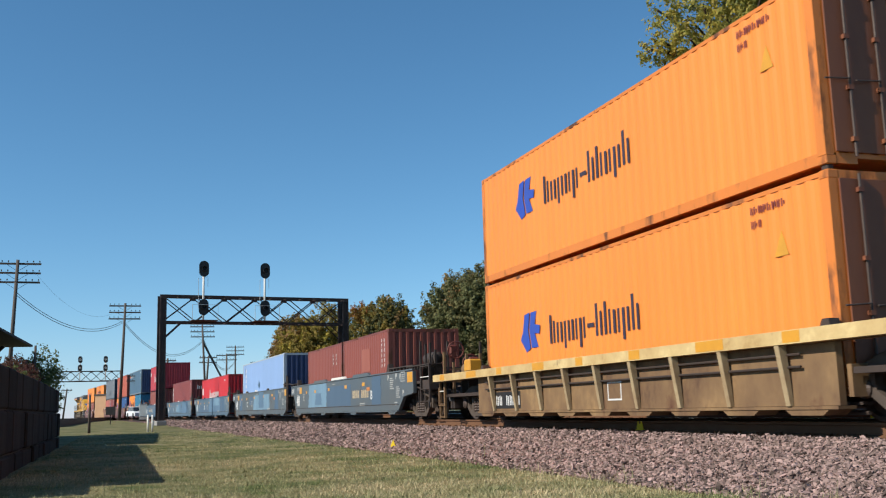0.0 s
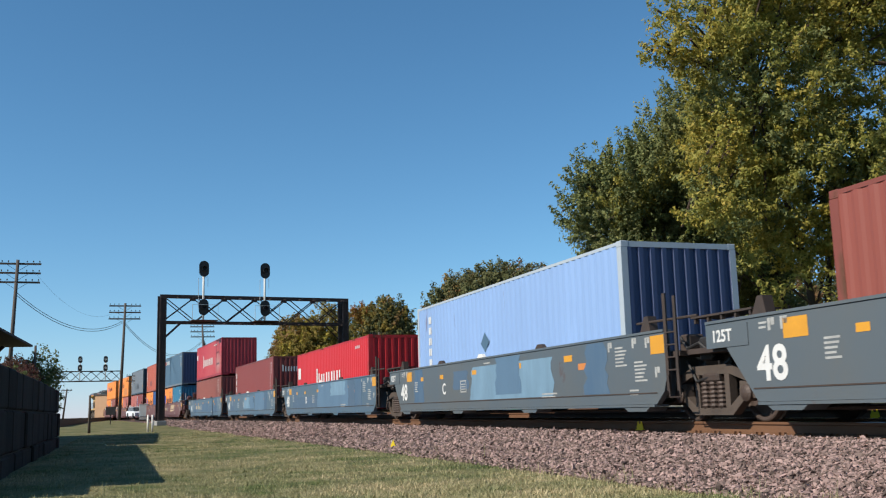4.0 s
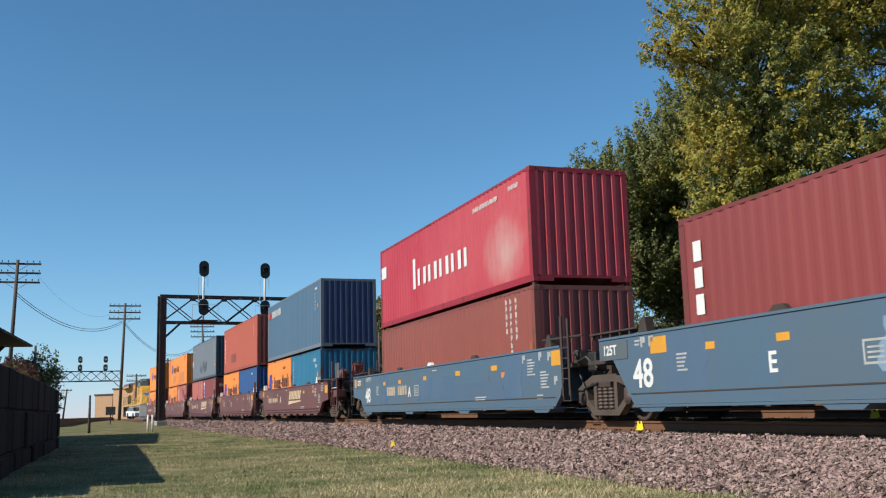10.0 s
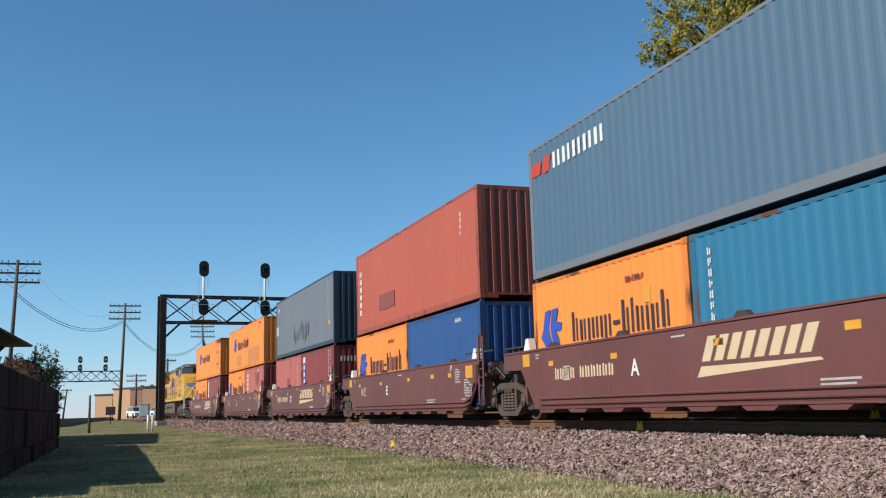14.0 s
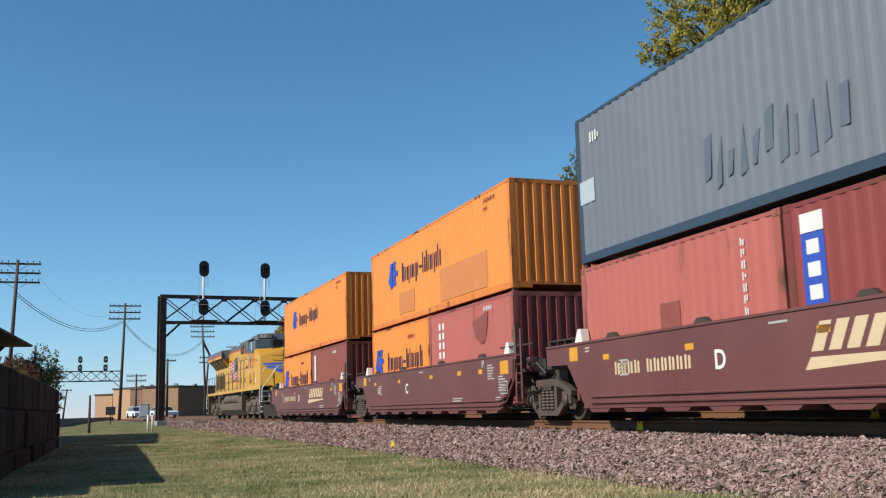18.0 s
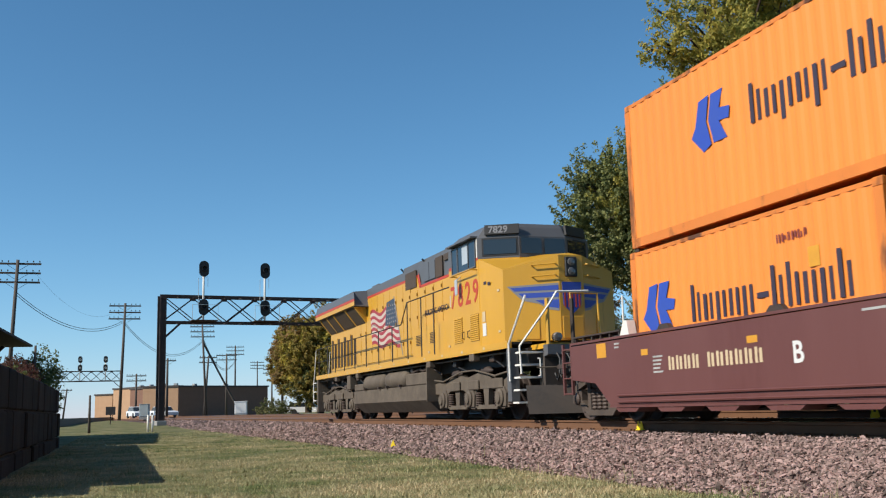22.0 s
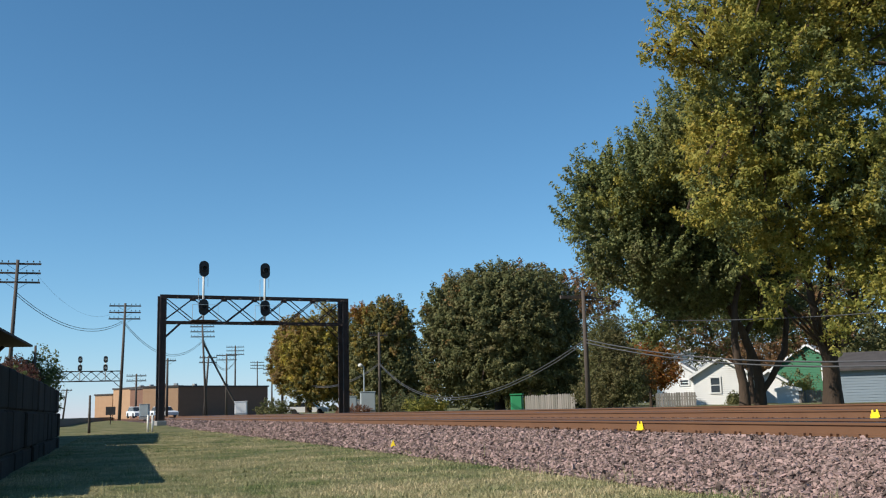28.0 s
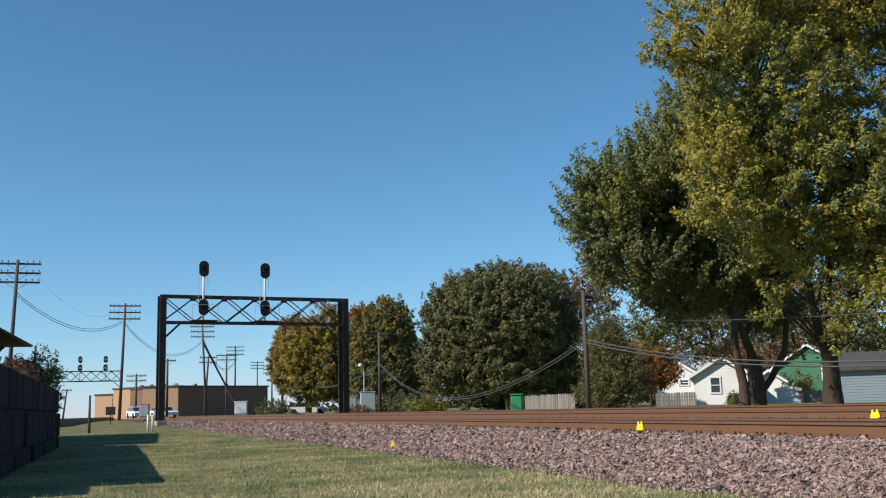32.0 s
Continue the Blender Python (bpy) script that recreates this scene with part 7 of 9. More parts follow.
def loco():
    thing = tagged(empty("locomotive"), "yellow and grey six-axle diesel locomotive with a painted flag", "locomotive")
    thing["span"] = (22.0, 4.7)
    HY, CY = 0.97, 1.5

    def slab(name, pts, y0, y1, mat, label="", axis="y", smooth=False):
        bm = bmesh.new()
        prism(bm, pts, y0, y1, axis)
        return part(name, bm, mat, thing, label)

    def plate(name, x0, x1, z0, z1, mat, y, t=0.012, label="", r=0.0):
        bm = bmesh.new()
        box(bm, x0, x1, y - t, y, z0, z1)
        return part(name, bm, mat, thing, label)
    # frame
    slab("underframe", [(-9.8, 1.25), (10.2, 1.25), (10.2, 1.60), (-9.8, 1.60)], -1.05, 1.05, BLACK)
    for sy in (-1, 1):
        y0, y1 = sorted((sy * 1.42, sy * 1.53))
        slab("side_sill", [(-9.85, 1.60), (10.15, 1.60), (10.15, 1.76), (-9.85, 1.76)], y0, y1, LOCOYELLOW)
        y0, y1 = sorted((sy * 0.9, sy * 1.42))
        slab("walkway", [(-9.8, 1.70), (10.1, 1.70), (10.1, 1.745), (-9.8, 1.745)], y0, y1, BLACK)
    for i in range(13):
        x = -9.0 + i * 1.48
        plate("sill_light", x - 0.06, x + 0.06, 1.65, 1.71, CREAMINK, -1.5305, 0.004, "small pale reflector")
    # hood, yellow below and grey above
    slab("hood", [(-9.5, 1.745), (6.4, 1.745), (6.4, 3.96), (2.3, 3.96), (2.1, 4.30), (-9.4, 4.30), (-9.5, 3.4)], -HY, HY, LOCOYELLOW)
    slab("hood_roof", [(-9.4, 4.304), (2.1, 4.304), (2.3, 3.964), (6.4, 3.964), (6.4, 4.66), (6.2, 4.74), (0.75, 4.74), (0.65, 4.62), (-9.4, 4.60)], -HY + 0.02, HY - 0.02, LOCOGREY)
    for y in (-HY - 0.004,):
        mark("red_stripe", thing, REDINK, [rect(-4.0, 4.27, 0.95, 4.35), [(2.14, 4.30), (2.34, 3.93), (2.52, 3.93), (2.3, 4.38)], rect(2.42, 3.92, 6.4, 4.0), rect(1.2, 4.27, 2.2, 4.35)], "red dividing stripe", y)
    # hood doors and seams
    xs = [-5.3, -4.55, -3.8, -3.05, -2.3, -1.55, -0.8, -0.05, 0.7, 1.45, 2.2, 2.95, 3.7, 4.45, 5.2]
    for a, b in zip(xs[:-1], xs[1:]):
        top = 4.22 if b < 2.0 else 3.88
        bm = bmesh.new()
        rbox(bm, a + 0.02, b - 0.02, -HY - 0.022, -HY + 0.01, 1.95, top, 0.008)
        d = part("hood_door", bm, LOCOYELLOW, thing)
        for z in (2.3, 3.0, 3.7):
            bm = bmesh.new()
            rbox(bm, b - 0.07, b - 0.02, -HY - 0.05, -HY - 0.023, z, z + 0.10, 0.006)
            part("latch", bm, SEAM, d)
        plate("door_seam", b - 0.012, b + 0.012, 1.95, top, SEAM, -HY - 0.002, 0.006)
    # radiator wings with slanted screens
    for sy in (-1, 1):
        bm = bmesh.new()
        pts = [(sy * 1.52, 4.02), (sy * 1.52, 4.30), (sy * 1.44, 4.56), (sy * 0.96, 4.60), (sy * 0.96, 3.98), (sy * 1.30, 3.98)]
        lo = [bm.verts.new((-9.92, a, b)) for a, b in pts]
        hi = [bm.verts.new((-3.86 if k in (2, 3) else -3.45, a, b)) for k, (a, b) in enumerate(pts)]
        n = len(pts)
        for i in range(n):
            bm.faces.new((lo[i], lo[(i + 1) % n], hi[(i + 1) % n], hi[i]))
        bm.faces.new(lo)
        bm.faces.new(hi[::-1])
        bmesh.ops.recalc_face_normals(bm, faces=bm.faces[:])
        part("radiator_wing", bm, LOCOGREY, thing)
        if sy < 0:
            mark("red_stripe", thing, REDINK, [rect(-9.92, 4.17, -3.45, 4.26)], "red dividing stripe", -1.522)
            mark("yellow_band", thing, LOCOYELLOW, [rect(-9.92, 4.02, -3.45, 4.165)], "yellow lower band of the radiator", -1.521)
        for x0, x1 in ((-9.35, -8.35), (-8.25, -7.25), (-7.0, -5.35), (-5.1, -3.9)):
            bm = bmesh.new()
            a = [bm.verts.new(p) for p in ((x0, sy * 1.0, 3.42), (x1, sy * 1.0, 3.42), (x1, sy * 1.42, 3.97), (x0, sy * 1.42, 3.97))]
            b = [bm.verts.new((v.co.x, v.co.y - sy * 0.05, v.co.z + 0.03)) for v in a]
            bm.faces.new(a)
            bm.faces.new(b[::-1])
            for i in range(4):
                bm.faces.new((a[i], b[i], b[(i + 1) % 4], a[(i + 1) % 4]))
            bmesh.ops.recalc_face_normals(bm, faces=bm.faces[:])
            part("radiator_screen", bm, LOUVRE, thing)
        for x in (-9.45, -8.3, -7.12, -5.22, -3.8):
            bm = bmesh.new()
            prism(bm, [(sy * 0.96, 3.38), (sy * 1.46, 4.0), (sy * 0.96, 4.0)], x - 0.07, x + 0.07, "x")
            part("wing_bracket", bm, LOCOYELLOW, thing)
    # upright intake screens at the rear
    for i in range(8):
        x = -9.25 + i * 0.52
        h = 3.15 if i % 2 == 0 else 2.98
        plate("intake_screen", x, x + 0.24, 2.02, h, LOUVRE, -HY - 0.002, 0.02)
        plate("screen_frame", x - 0.04, x - 0.005, 1.98, h + 0.04, LOCOYELLOW, -HY - 0.002, 0.035)
    # screens and shutters high on the hood
    for x0, x1, z0, z1 in ((1.0, 2.08, 4.0, 4.52), (3.9, 4.5, 4.02, 4.6), (4.62, 5.12, 4.42, 4.60)):
        plate("hood_screen", x0, x1, z0, z1, LOUVRE, -HY - 0.002, 0.03)
    for x0, x1 in ((2.75, 3.3), (3.3, 3.85)):
        plate("hood_hatch", x0 + 0.02, x1 - 0.02, 4.05, 4.58, LOCOGREY, -HY - 0.0, 0.02)
    for x in (0.55, 2.7, 5.9):
        bm = bmesh.new()
        pipe(bm, [(x, -0.9, 4.62), (x, -1.0, 4.76), (x + 0.08, -1.0, 4.76), (x + 0.08, -0.9, 4.62)], 0.015)
        part("lifting_eye", bm, BLACK, thing)
    slab("exhaust_stack", [(-2.2, 4.6), (-1.2, 4.6), (-1.3, 4.74), (-2.1, 4.74)], -0.4, 0.4, BLACK)
    slab("roof_hatch", [(-3.3, 4.6), (-2.4, 4.6), (-2.45, 4.68), (-3.25, 4.68)], -0.9, 0.9, LOCOGREY)
    # equipment locker beside the walkway
    slab("side_locker", [(2.72, 1.76), (6.38, 1.76), (6.38, 2.66), (2.9, 2.62), (2.72, 2.5)], -1.34, -HY - 0.03, LOCOYELLOW)
    for x0 in (3.05, 4.3):
        for k in range(7):
            plate("louvre_slat", x0, x0 + 0.42, 2.12 + k * 0.045, 2.14 + k * 0.045, LOUVRE, -1.342, 0.012)
    lettering("slogan", "BUILDING AMERICA", 0.235, NAVYINK, thing, pose(2.85, -HY - 0.0265, 3.02), "dark slogan lettering", bold=0.004)
    # the flag: wavy stripes, a star field and its staff
    rnd = random.Random(2)
    nseg = 14
    for s in range(11):
        bm = bmesh.new()
        rows = []
        for e in (0, 1):
            row = []
            for i in range(nseg + 1):
                f = i / nseg
                x = -3.25 + f * 3.35 + (s + e) * 0.02
                z = 3.72 - (s + e) * 0.115 + 0.10 * sin(f * 11 + 0.5) - 0.16 * f + (0.10 * f if s < 5 else 0.06)
                row.append((x, z))
            rows.append(row)
        for i in range(nseg):
            if s < 5 and i >= nseg * 0.62:
                continue
            q = [rows[0][i], rows[1][i], rows[1][i + 1], rows[0][i + 1]]
            prism(bm, q, -HY - 0.027, -HY - 0.0245)
        part("flag_stripe", bm, FLAGRED if s % 2 == 0 else FLAGWHITE, thing)
    mark("star_field", thing, FLAGNAVY, [[(-1.15, 3.86), (-0.32, 3.92), (0.05, 2.98), (-1.35, 3.10)]], "navy field of the flag", -HY - 0.0275)
    q = []
    for i in range(5):
        for j in range(5):
            x, z = -1.12 + i * 0.22 + j * 0.02, 3.72 - j * 0.14
            q.append([(x, z + 0.035), (x - 0.03, z), (x, z - 0.035), (x + 0.03, z)])
    mark("flag_stars", thing, FLAGWHITE, q, "small pale stars", -HY - 0.030)
    mark("flag_staff", thing, WINGGREY, [[(-0.34, 3.98), (-0.26, 3.98), (0.62, 2.0), (0.54, 2.0)]], "pale flag staff", -HY - 0.0275)

    # cab
    plan = [(6.402, -CY), (8.5, -CY), (9.0, -0.62), (9.02, 0.62), (8.5, CY), (6.402, CY)]
    slab("cab_body", plan, 1.762, 3.86, LOCOYELLOW, axis="z")
    bm = bmesh.new()
    top = [(6.45, -1.2), (8.45, -1.2), (8.8, -0.55), (8.82, 0.55), (8.45, 1.2), (6.45, 1.2)]
    levels = [(plan, 3.864), (plan, 4.38), ([(x * 0.4 + a * 0.6, y * 0.4 + b * 0.6) for (x, y), (a, b) in zip(plan, top)], 4.62), (top, 4.72)]
    rings = [[bm.verts.new((x, y, z)) for x, y in ring] for ring, z in levels]
    for a, b in zip(rings[:-1], rings[1:]):
        for i in range(6):
            bm.faces.new((a[i], a[(i + 1) % 6], b[(i + 1) % 6], b[i]))
    bm.faces.new(rings[0][::-1])
    bm.faces.new(rings[-1])
    part("cab_roof", bm, LOCOGREY, thing)
    mark("red_stripe", thing, REDINK, [[(6.42, 3.84), (8.48, 3.84), (8.48, 3.92), (6.42, 3.92)]], "red dividing stripe", -CY - 0.001)
    # side windows
    for x0, x1 in ((6.72, 7.08), (7.16, 7.86), (7.90, 8.34)):
        w = plate("side_window", x0, x1, 3.72, 4.34, DARKGLASS, -CY - 0.006, 0.012)
        for a, b, c, d in ((x0 - 0.03, x0, 3.69, 4.37), (x1, x1 + 0.03, 3.69, 4.37), (x0, x1, 3.69, 3.72), (x0, x1, 4.34, 4.37)):
            bm = bmesh.new()
            box(bm, a, b, -CY - 0.03, -CY - 0.004, c, d)
            part("window_frame", bm, LOCOGREY, w)
    plate("sun_blind", 7.45, 7.85, 3.86, 4.34, LIGHTGREY, -CY - 0.0185, 0.004, "pale sun blind behind the side window")
    slab("window_awning", [(6.62, 4.40), (8.42, 4.40), (8.42, 4.44), (6.62, 4.44)], -1.66, -CY + 0.03, LOCOGREY)
    bm = bmesh.new()
    pipe(bm, [(7.0, -CY - 0.01, 3.62), (7.0, -CY - 0.18, 3.62), (8.4, -CY - 0.18, 3.62), (8.4, -CY - 0.01, 3.62)], 0.02)
    part("arm_rest", bm, LOCOYELLOW, thing)
    bm = bmesh.new()
    rbox(bm, 7.16, 7.34, -CY - 0.14, -CY - 0.11, 3.12, 3.52, 0.02)
    pipe(bm, [(7.25, -CY - 0.11, 3.5), (7.25, -CY, 3.6)], 0.012)
    part("mirror", bm, LIGHTGREY, thing, "grey rear-view mirror")
    plate("pillar_flash", 8.40, 8.46, 3.9, 4.36, CHROMEISH, -CY - 0.004, 0.006, "white window post")
    # windscreens on the raked front faces
    for sy in (-1, 1):
        a, b = Vector((8.5, sy * CY, 0)), Vector((9.0, sy * 0.62, 0))
        d = (b - a)
        ang = math.degrees(atan2(d.y, d.x))
        for name, f0, f1, z0, z1, mat, t in (("windscreen_seal", 0.10, 0.97, 3.92, 4.36, BLACK, 0.012), ("windscreen", 0.14, 0.93, 3.96, 4.32, DARKGLASS, 0.024)):
            bm = bmesh.new()
            p, q = a.lerp(b, f0), a.lerp(b, f1)
            nrm = Vector((d.y, -d.x, 0)).normalized() * (1 if sy < 0 else -1)
            vs = [p, q, q + nrm * t, p + nrm * t]
            prism(bm, [(v.x, v.y) for v in vs], z0, z1, "z")
            part(name, bm, mat, thing)
    for y0, y1 in ((-0.58, -0.04), (0.04, 0.58)):
        bm = bmesh.new()
        box(bm, 9.022, 9.036, y0, y1, 3.95, 4.33)
        part("windscreen", bm, DARKGLASS, thing)
    # number boards
    for sy in (-1, 1):
        bm = bmesh.new()
        box(bm, -0.42, 0.42, -0.03, 0.03, -0.12, 0.12)
        nb = part("number_board", bm, BLACK, thing)
        nb.matrix_basis = pose(8.80, sy * 0.98, 4.56, -8, 0, 60 if sy < 0 else 120)
        if sy < 0:
            lettering("board_number", "7829", 0.24, WINGGREY, nb, pose(-0.33, -0.034, -0.085), "white road numerals", bold=0.006)
    # nose
    bm = bmesh.new()
    low = [(8.504, -1.49), (9.80, -1.42), (10.42, -0.30), (10.42, 0.30), (9.80, 1.42), (8.504, 1.49)]
    hgt = [3.855, 3.42, 3.70, 3.70, 3.42, 3.855]
    A = [bm.verts.new((x, y, 1.762)) for x, y in low]
    B = [bm.verts.new((x, y, z)) for (x, y), z in zip(low, hgt)]
    C = [bm.verts.new((9.03, 0.0, 3.93)), bm.verts.new((10.36, 0.0, 3.76))]
    for i in range(5):
        bm.faces.new((A[i], A[i + 1], B[i + 1], B[i]))
    bm.faces.new((A[5], A[0], B[0], B[5]))
    bm.faces.new(A[::-1])
    for f in ((B[0], B[1], C[0]), (B[1], B[2], C[1], C[0]), (B[2], B[3], C[1]), (B[3], B[4], C[0], C[1]), (B[4], B[5], C[0]), (B[5], B[0], C[0])):
        bm.faces.new(f)
    bmesh.ops.recalc_face_normals(bm, faces=bm.faces[:])
    part("nose", bm, LOCOYELLOW, thing)
    # on the near raked face of the nose: wing emblem, grab irons, door
    for sy in (-1, 1):
        a = Vector((9.80, sy * 1.42, 0))
        b = Vector((10.42, sy * 0.30, 0))
        d = b - a
        nrm = Vector((d.y, -d.x, 0)).normalized() * (1 if sy < 0 else -1)

        def on_face(name, quads, mat, t0, t1, label="", par=None):
            bm = bmesh.new()
            for q in quads:
                lo = [bm.verts.new(a + d * f + nrm * t0 + Vector((0, 0, z))) for f, z in q]
                hi = [bm.verts.new(a + d * f + nrm * t1 + Vector((0, 0, z))) for f, z in q]
                fs = [bm.faces.new(lo), bm.faces.new(hi[::-1])]
                for i in range(len(q)):
                    fs.append(bm.faces.new((lo[i], hi[i], hi[(i + 1) % len(q)], lo[(i + 1) % len(q)])))
                bmesh.ops.recalc_face_normals(bm, faces=fs)
            return part(name, bm, mat, par or thing, label)
        wing = [(0.06, 3.02), (0.98, 3.06), (0.98, 2.42), (0.80, 2.46), (0.62, 2.60), (0.34, 2.68), (0.22, 2.82)]
        on_face("wing_emblem", [wing], WINGGREY, 0.002, 0.006, "grey-edged blue wing emblem")
        for q in ([(0.12, 2.98), (0.98, 3.01), (0.98, 2.90), (0.20, 2.90)], [(0.26, 2.85), (0.98, 2.85), (0.98, 2.74), (0.36, 2.74)], [(0.56, 2.68), (0.98, 2.68), (0.98, 2.48), (0.80, 2.52)]):
            on_face("wing_feather", [q], BLUEINK, 0.006, 0.009, "blue feather of the emblem")
        for z in (3.22, 3.48):
            bm = bmesh.new()
            p, q = a + d * 0.52 + Vector((0, 0, z)), a + d * 0.94 + Vector((0, 0, z + 0.02))
            pipe(bm, [p, p + nrm * 0.09, q + nrm * 0.09, q], 0.016)
            part("grab_iron", bm, LOCOYELLOW, thing)
        on_face("access_door", [[(0.20, 1.80), (0.62, 1.80), (0.62, 2.40), (0.20, 2.40)]], LOCOYELLOW, 0.002, 0.02)
    # headlight, emblem shield and nose door at the centre
    bm = bmesh.new()
    rbox(bm, 10.40, 10.47, -0.15, 0.15, 3.20, 3.66, 0.02)
    hl = part("headlight_housing", bm, BLACK, thing)
    for z in (3.32, 3.54):
        bm = bmesh.new()
        lathe(bm, [(0.02, 10.50), (0.085, 10.49), (0.1, 10.46), (0.1, 10.42)], 16, "x", (0, 0, z))
        part("headlight", bm, LENS, hl, "clear headlight lens")
    bm = bmesh.new()
    prism(bm, [(-0.24, 3.08), (0.24, 3.08), (0.22, 2.55), (0, 2.34), (-0.22, 2.55)], 10.422, 10.436, "x")
    part("shield_emblem", bm, BLUEINK, thing, "blue shield emblem")
    bm = bmesh.new()
    for k in range(5):
        box(bm, 10.4365, 10.441, -0.2 + k * 0.09, -0.16 + k * 0.09, 2.5, 2.86)
    part("shield_stripes", bm, REDINK, thing)
    bm = bmesh.new()
    rbox(bm, 10.421, 10.445, -0.26, 0.26, 1.8, 2.3, 0.01)
    part("nose_door", bm, LOCOYELLOW, thing)
    # numerals, grilles and labels on the cab side
    for k, ch in enumerate("7829"):
        lettering("road_numeral", ch, 0.80, REDINK, thing, pose(6.50 + k * 0.525, -CY - 0.004, 2.85), "large red road numeral", bold=0.012)
    for x0, x1, z0, z1 in ((6.72, 7.32, 1.92, 2.56), (7.86, 8.44, 1.90, 2.56)):
        g = plate("grille", x0, x1, z0, z1, SEAM, -CY - 0.001, 0.004)
        k = 0
        z = z0 + 0.02
        while z < z1 - 0.02:
            bm = bmesh.new()
            prism(bm, [(-CY - 0.006, z), (-CY - 0.022, z - 0.014), (-CY - 0.022, z + 0.006), (-CY - 0.006, z + 0.026)], x0 + 0.01, x1 - 0.01, "x")
            part("slat", bm, LOCOYELLOW, g)
            z += 0.05
    for x in (7.42, 7.80):
        bm = bmesh.new()
        pipe(bm, [(x, -CY, 2.0), (x, -CY - 0.06, 2.02), (x, -CY - 0.06, 2.16), (x, -CY, 2.18)], 0.014)
        part("grab_iron", bm, BLACK, thing)
    plate("label_plate", 8.62, 8.84, 1.98, 2.28, WHITE, -1.478, 0.008, "white notice plate")
    plate("label_plate", 8.62, 8.80, 2.32, 2.56, CREAMINK, -1.478, 0.008, "cream notice plate")
    mark("small_marks", thing, NAVYINK, [rect(8.75, 3.20, 8.9, 3.27), rect(9.0, 3.16, 9.15, 3.23)], "", -1.482)
    plate("flag_decal", 6.44, 6.52, 2.9, 3.2, FLAGWHITE, -CY - 0.001, 0.004)
    for x, z in ((9.55, 2.95), (9.55, 2.0), (5.9, 1.9), (4.2, 1.85)):
        plate("reflector", x - 0.06, x + 0.06, z, z + 0.05, CREAMINK, -1.438 if x > 9 else -1.348, 0.012)
    # fuel tank with its notch, and the two air reservoirs
    bm = bmesh.new()
    sec = [(-1.42, 0.98), (-1.42, 0.55), (-1.05, 0.22), (1.05, 0.22), (1.42, 0.55), (1.42, 0.98)]
    prism(bm, sec, -4.0, 4.2, "x")
    part("fuel_tank", bm, TRUCKGREY, thing)
    for x0, x1, top in ((-4.0, -2.85, 1.22), (2.12, 4.2, 1.34)):
        bm = bmesh.new()
        rbox(bm, x0 + 0.01, x1, -1.41, 1.41, 0.985, top, 0.03)
        part("tank_end", bm, TRUCKGREY, thing)
    slab("tank_skirt", [(4.21, 0.5), (4.26, 0.5), (4.26, 1.5), (4.21, 1.5)], -1.46, -1.0, TRUCKGREY)
    for x0, x1 in ((-2.72, -0.28), (-0.10, 2.02)):
        bm = bmesh.new()
        lathe(bm, [(0.03, x0), (0.18, x0 + 0.03), (0.26, x0 + 0.14), (0.27, x0 + 0.3), (0.27, x1 - 0.3), (0.26, x1 - 0.14), (0.18, x1 - 0.03), (0.03, x1)], 24, "x", (0, -1.20, 1.22))
        part("air_reservoir", bm, TRUCKGREY, thing, smooth=True)
        for x in (x0 + 0.35, x1 - 0.35):
            bm = bmesh.new()
            prism(bm, [(x - 0.06, 0.985), (x + 0.06, 0.985), (x + 0.06, 1.05), (x - 0.06, 1.05)], -1.5, -0.95)
            part("reservoir_saddle", bm, GRIME, thing)
    bm = bmesh.new()
    pipe(bm, [(-0.25, -1.2, 1.5), (-0.2, -1.25, 1.35), (-0.19, -1.35, 1.1), (-0.12, -1.3, 1.0)], 0.03)
    pipe(bm, [(2.4, -1.3, 1.36), (3.0, -1.25, 1.45), (3.5, -1.3, 1.38), (4.0, -1.25, 1.46)], 0.035)
    part("air_piping", bm, GRIME, thing)
    bm = bmesh.new()
    rbox(bm, -4.75, -4.35, -1.50, -1.2, 1.05, 1.58, 0.03)
    part("junction_box", bm, TRUCKGREY, thing)
    for x in (4.6, 7.9, -3.2, -6.4):
        bm = bmesh.new()
        rbox(bm, x - 0.15, x + 0.15, -1.535, -1.35, 1.42, 1.595, 0.02)
        part("jacking_pad", bm, TRUCKGREY, thing)
    # pipes, cables and small boxes in the shadow below the sill
    rnd = random.Random(6)
    for k in range(9):
        x = -8.6 + k * 2.05 + rnd.uniform(-0.3, 0.3)
        bm = bmesh.new()
        pipe(bm, [(x, -1.1, 1.58), (x + 0.1, -1.2, 1.45), (x + rnd.uniform(0.4, 0.9), -1.24, 1.40), (x + rnd.uniform(1.0, 1.4), -1.18, 1.22)], 0.02)
        part("hanging_pipe", bm, (GRIME, BLACK, BLACK)[k % 3], thing)
        bm = bmesh.new()
        w = rnd.uniform(0.08, 0.16)
        rbox(bm, x + 0.6 - w, x + 0.6 + w, -1.32, -1.08, 1.36, 1.58, 0.02)
        part("equipment_box", bm, (GRIME, BLACK)[k % 2], thing)
    bm = bmesh.new()
    pipe(bm, [(-9.6, -1.36, 1.53), (9.9, -1.36, 1.53)], 0.026)
    part("brake_pipe", bm, TRUCKGREY, thing)
    # handrails
    def rail(name, pts, r=0.017, mat=BLACK):
        bm = bmesh.new()
        pipe(bm, pts, r)
        return part(name, bm, mat, thing)
    rail("handrail", [(-9.85, -1.5, 2.83), (2.05, -1.5, 2.83), (2.7, -1.5, 3.44), (6.4, -1.5, 3.44)])
    rail("mid_rail", [(-9.85, -1.5, 2.30), (2.7, -1.5, 2.30)], 0.012)
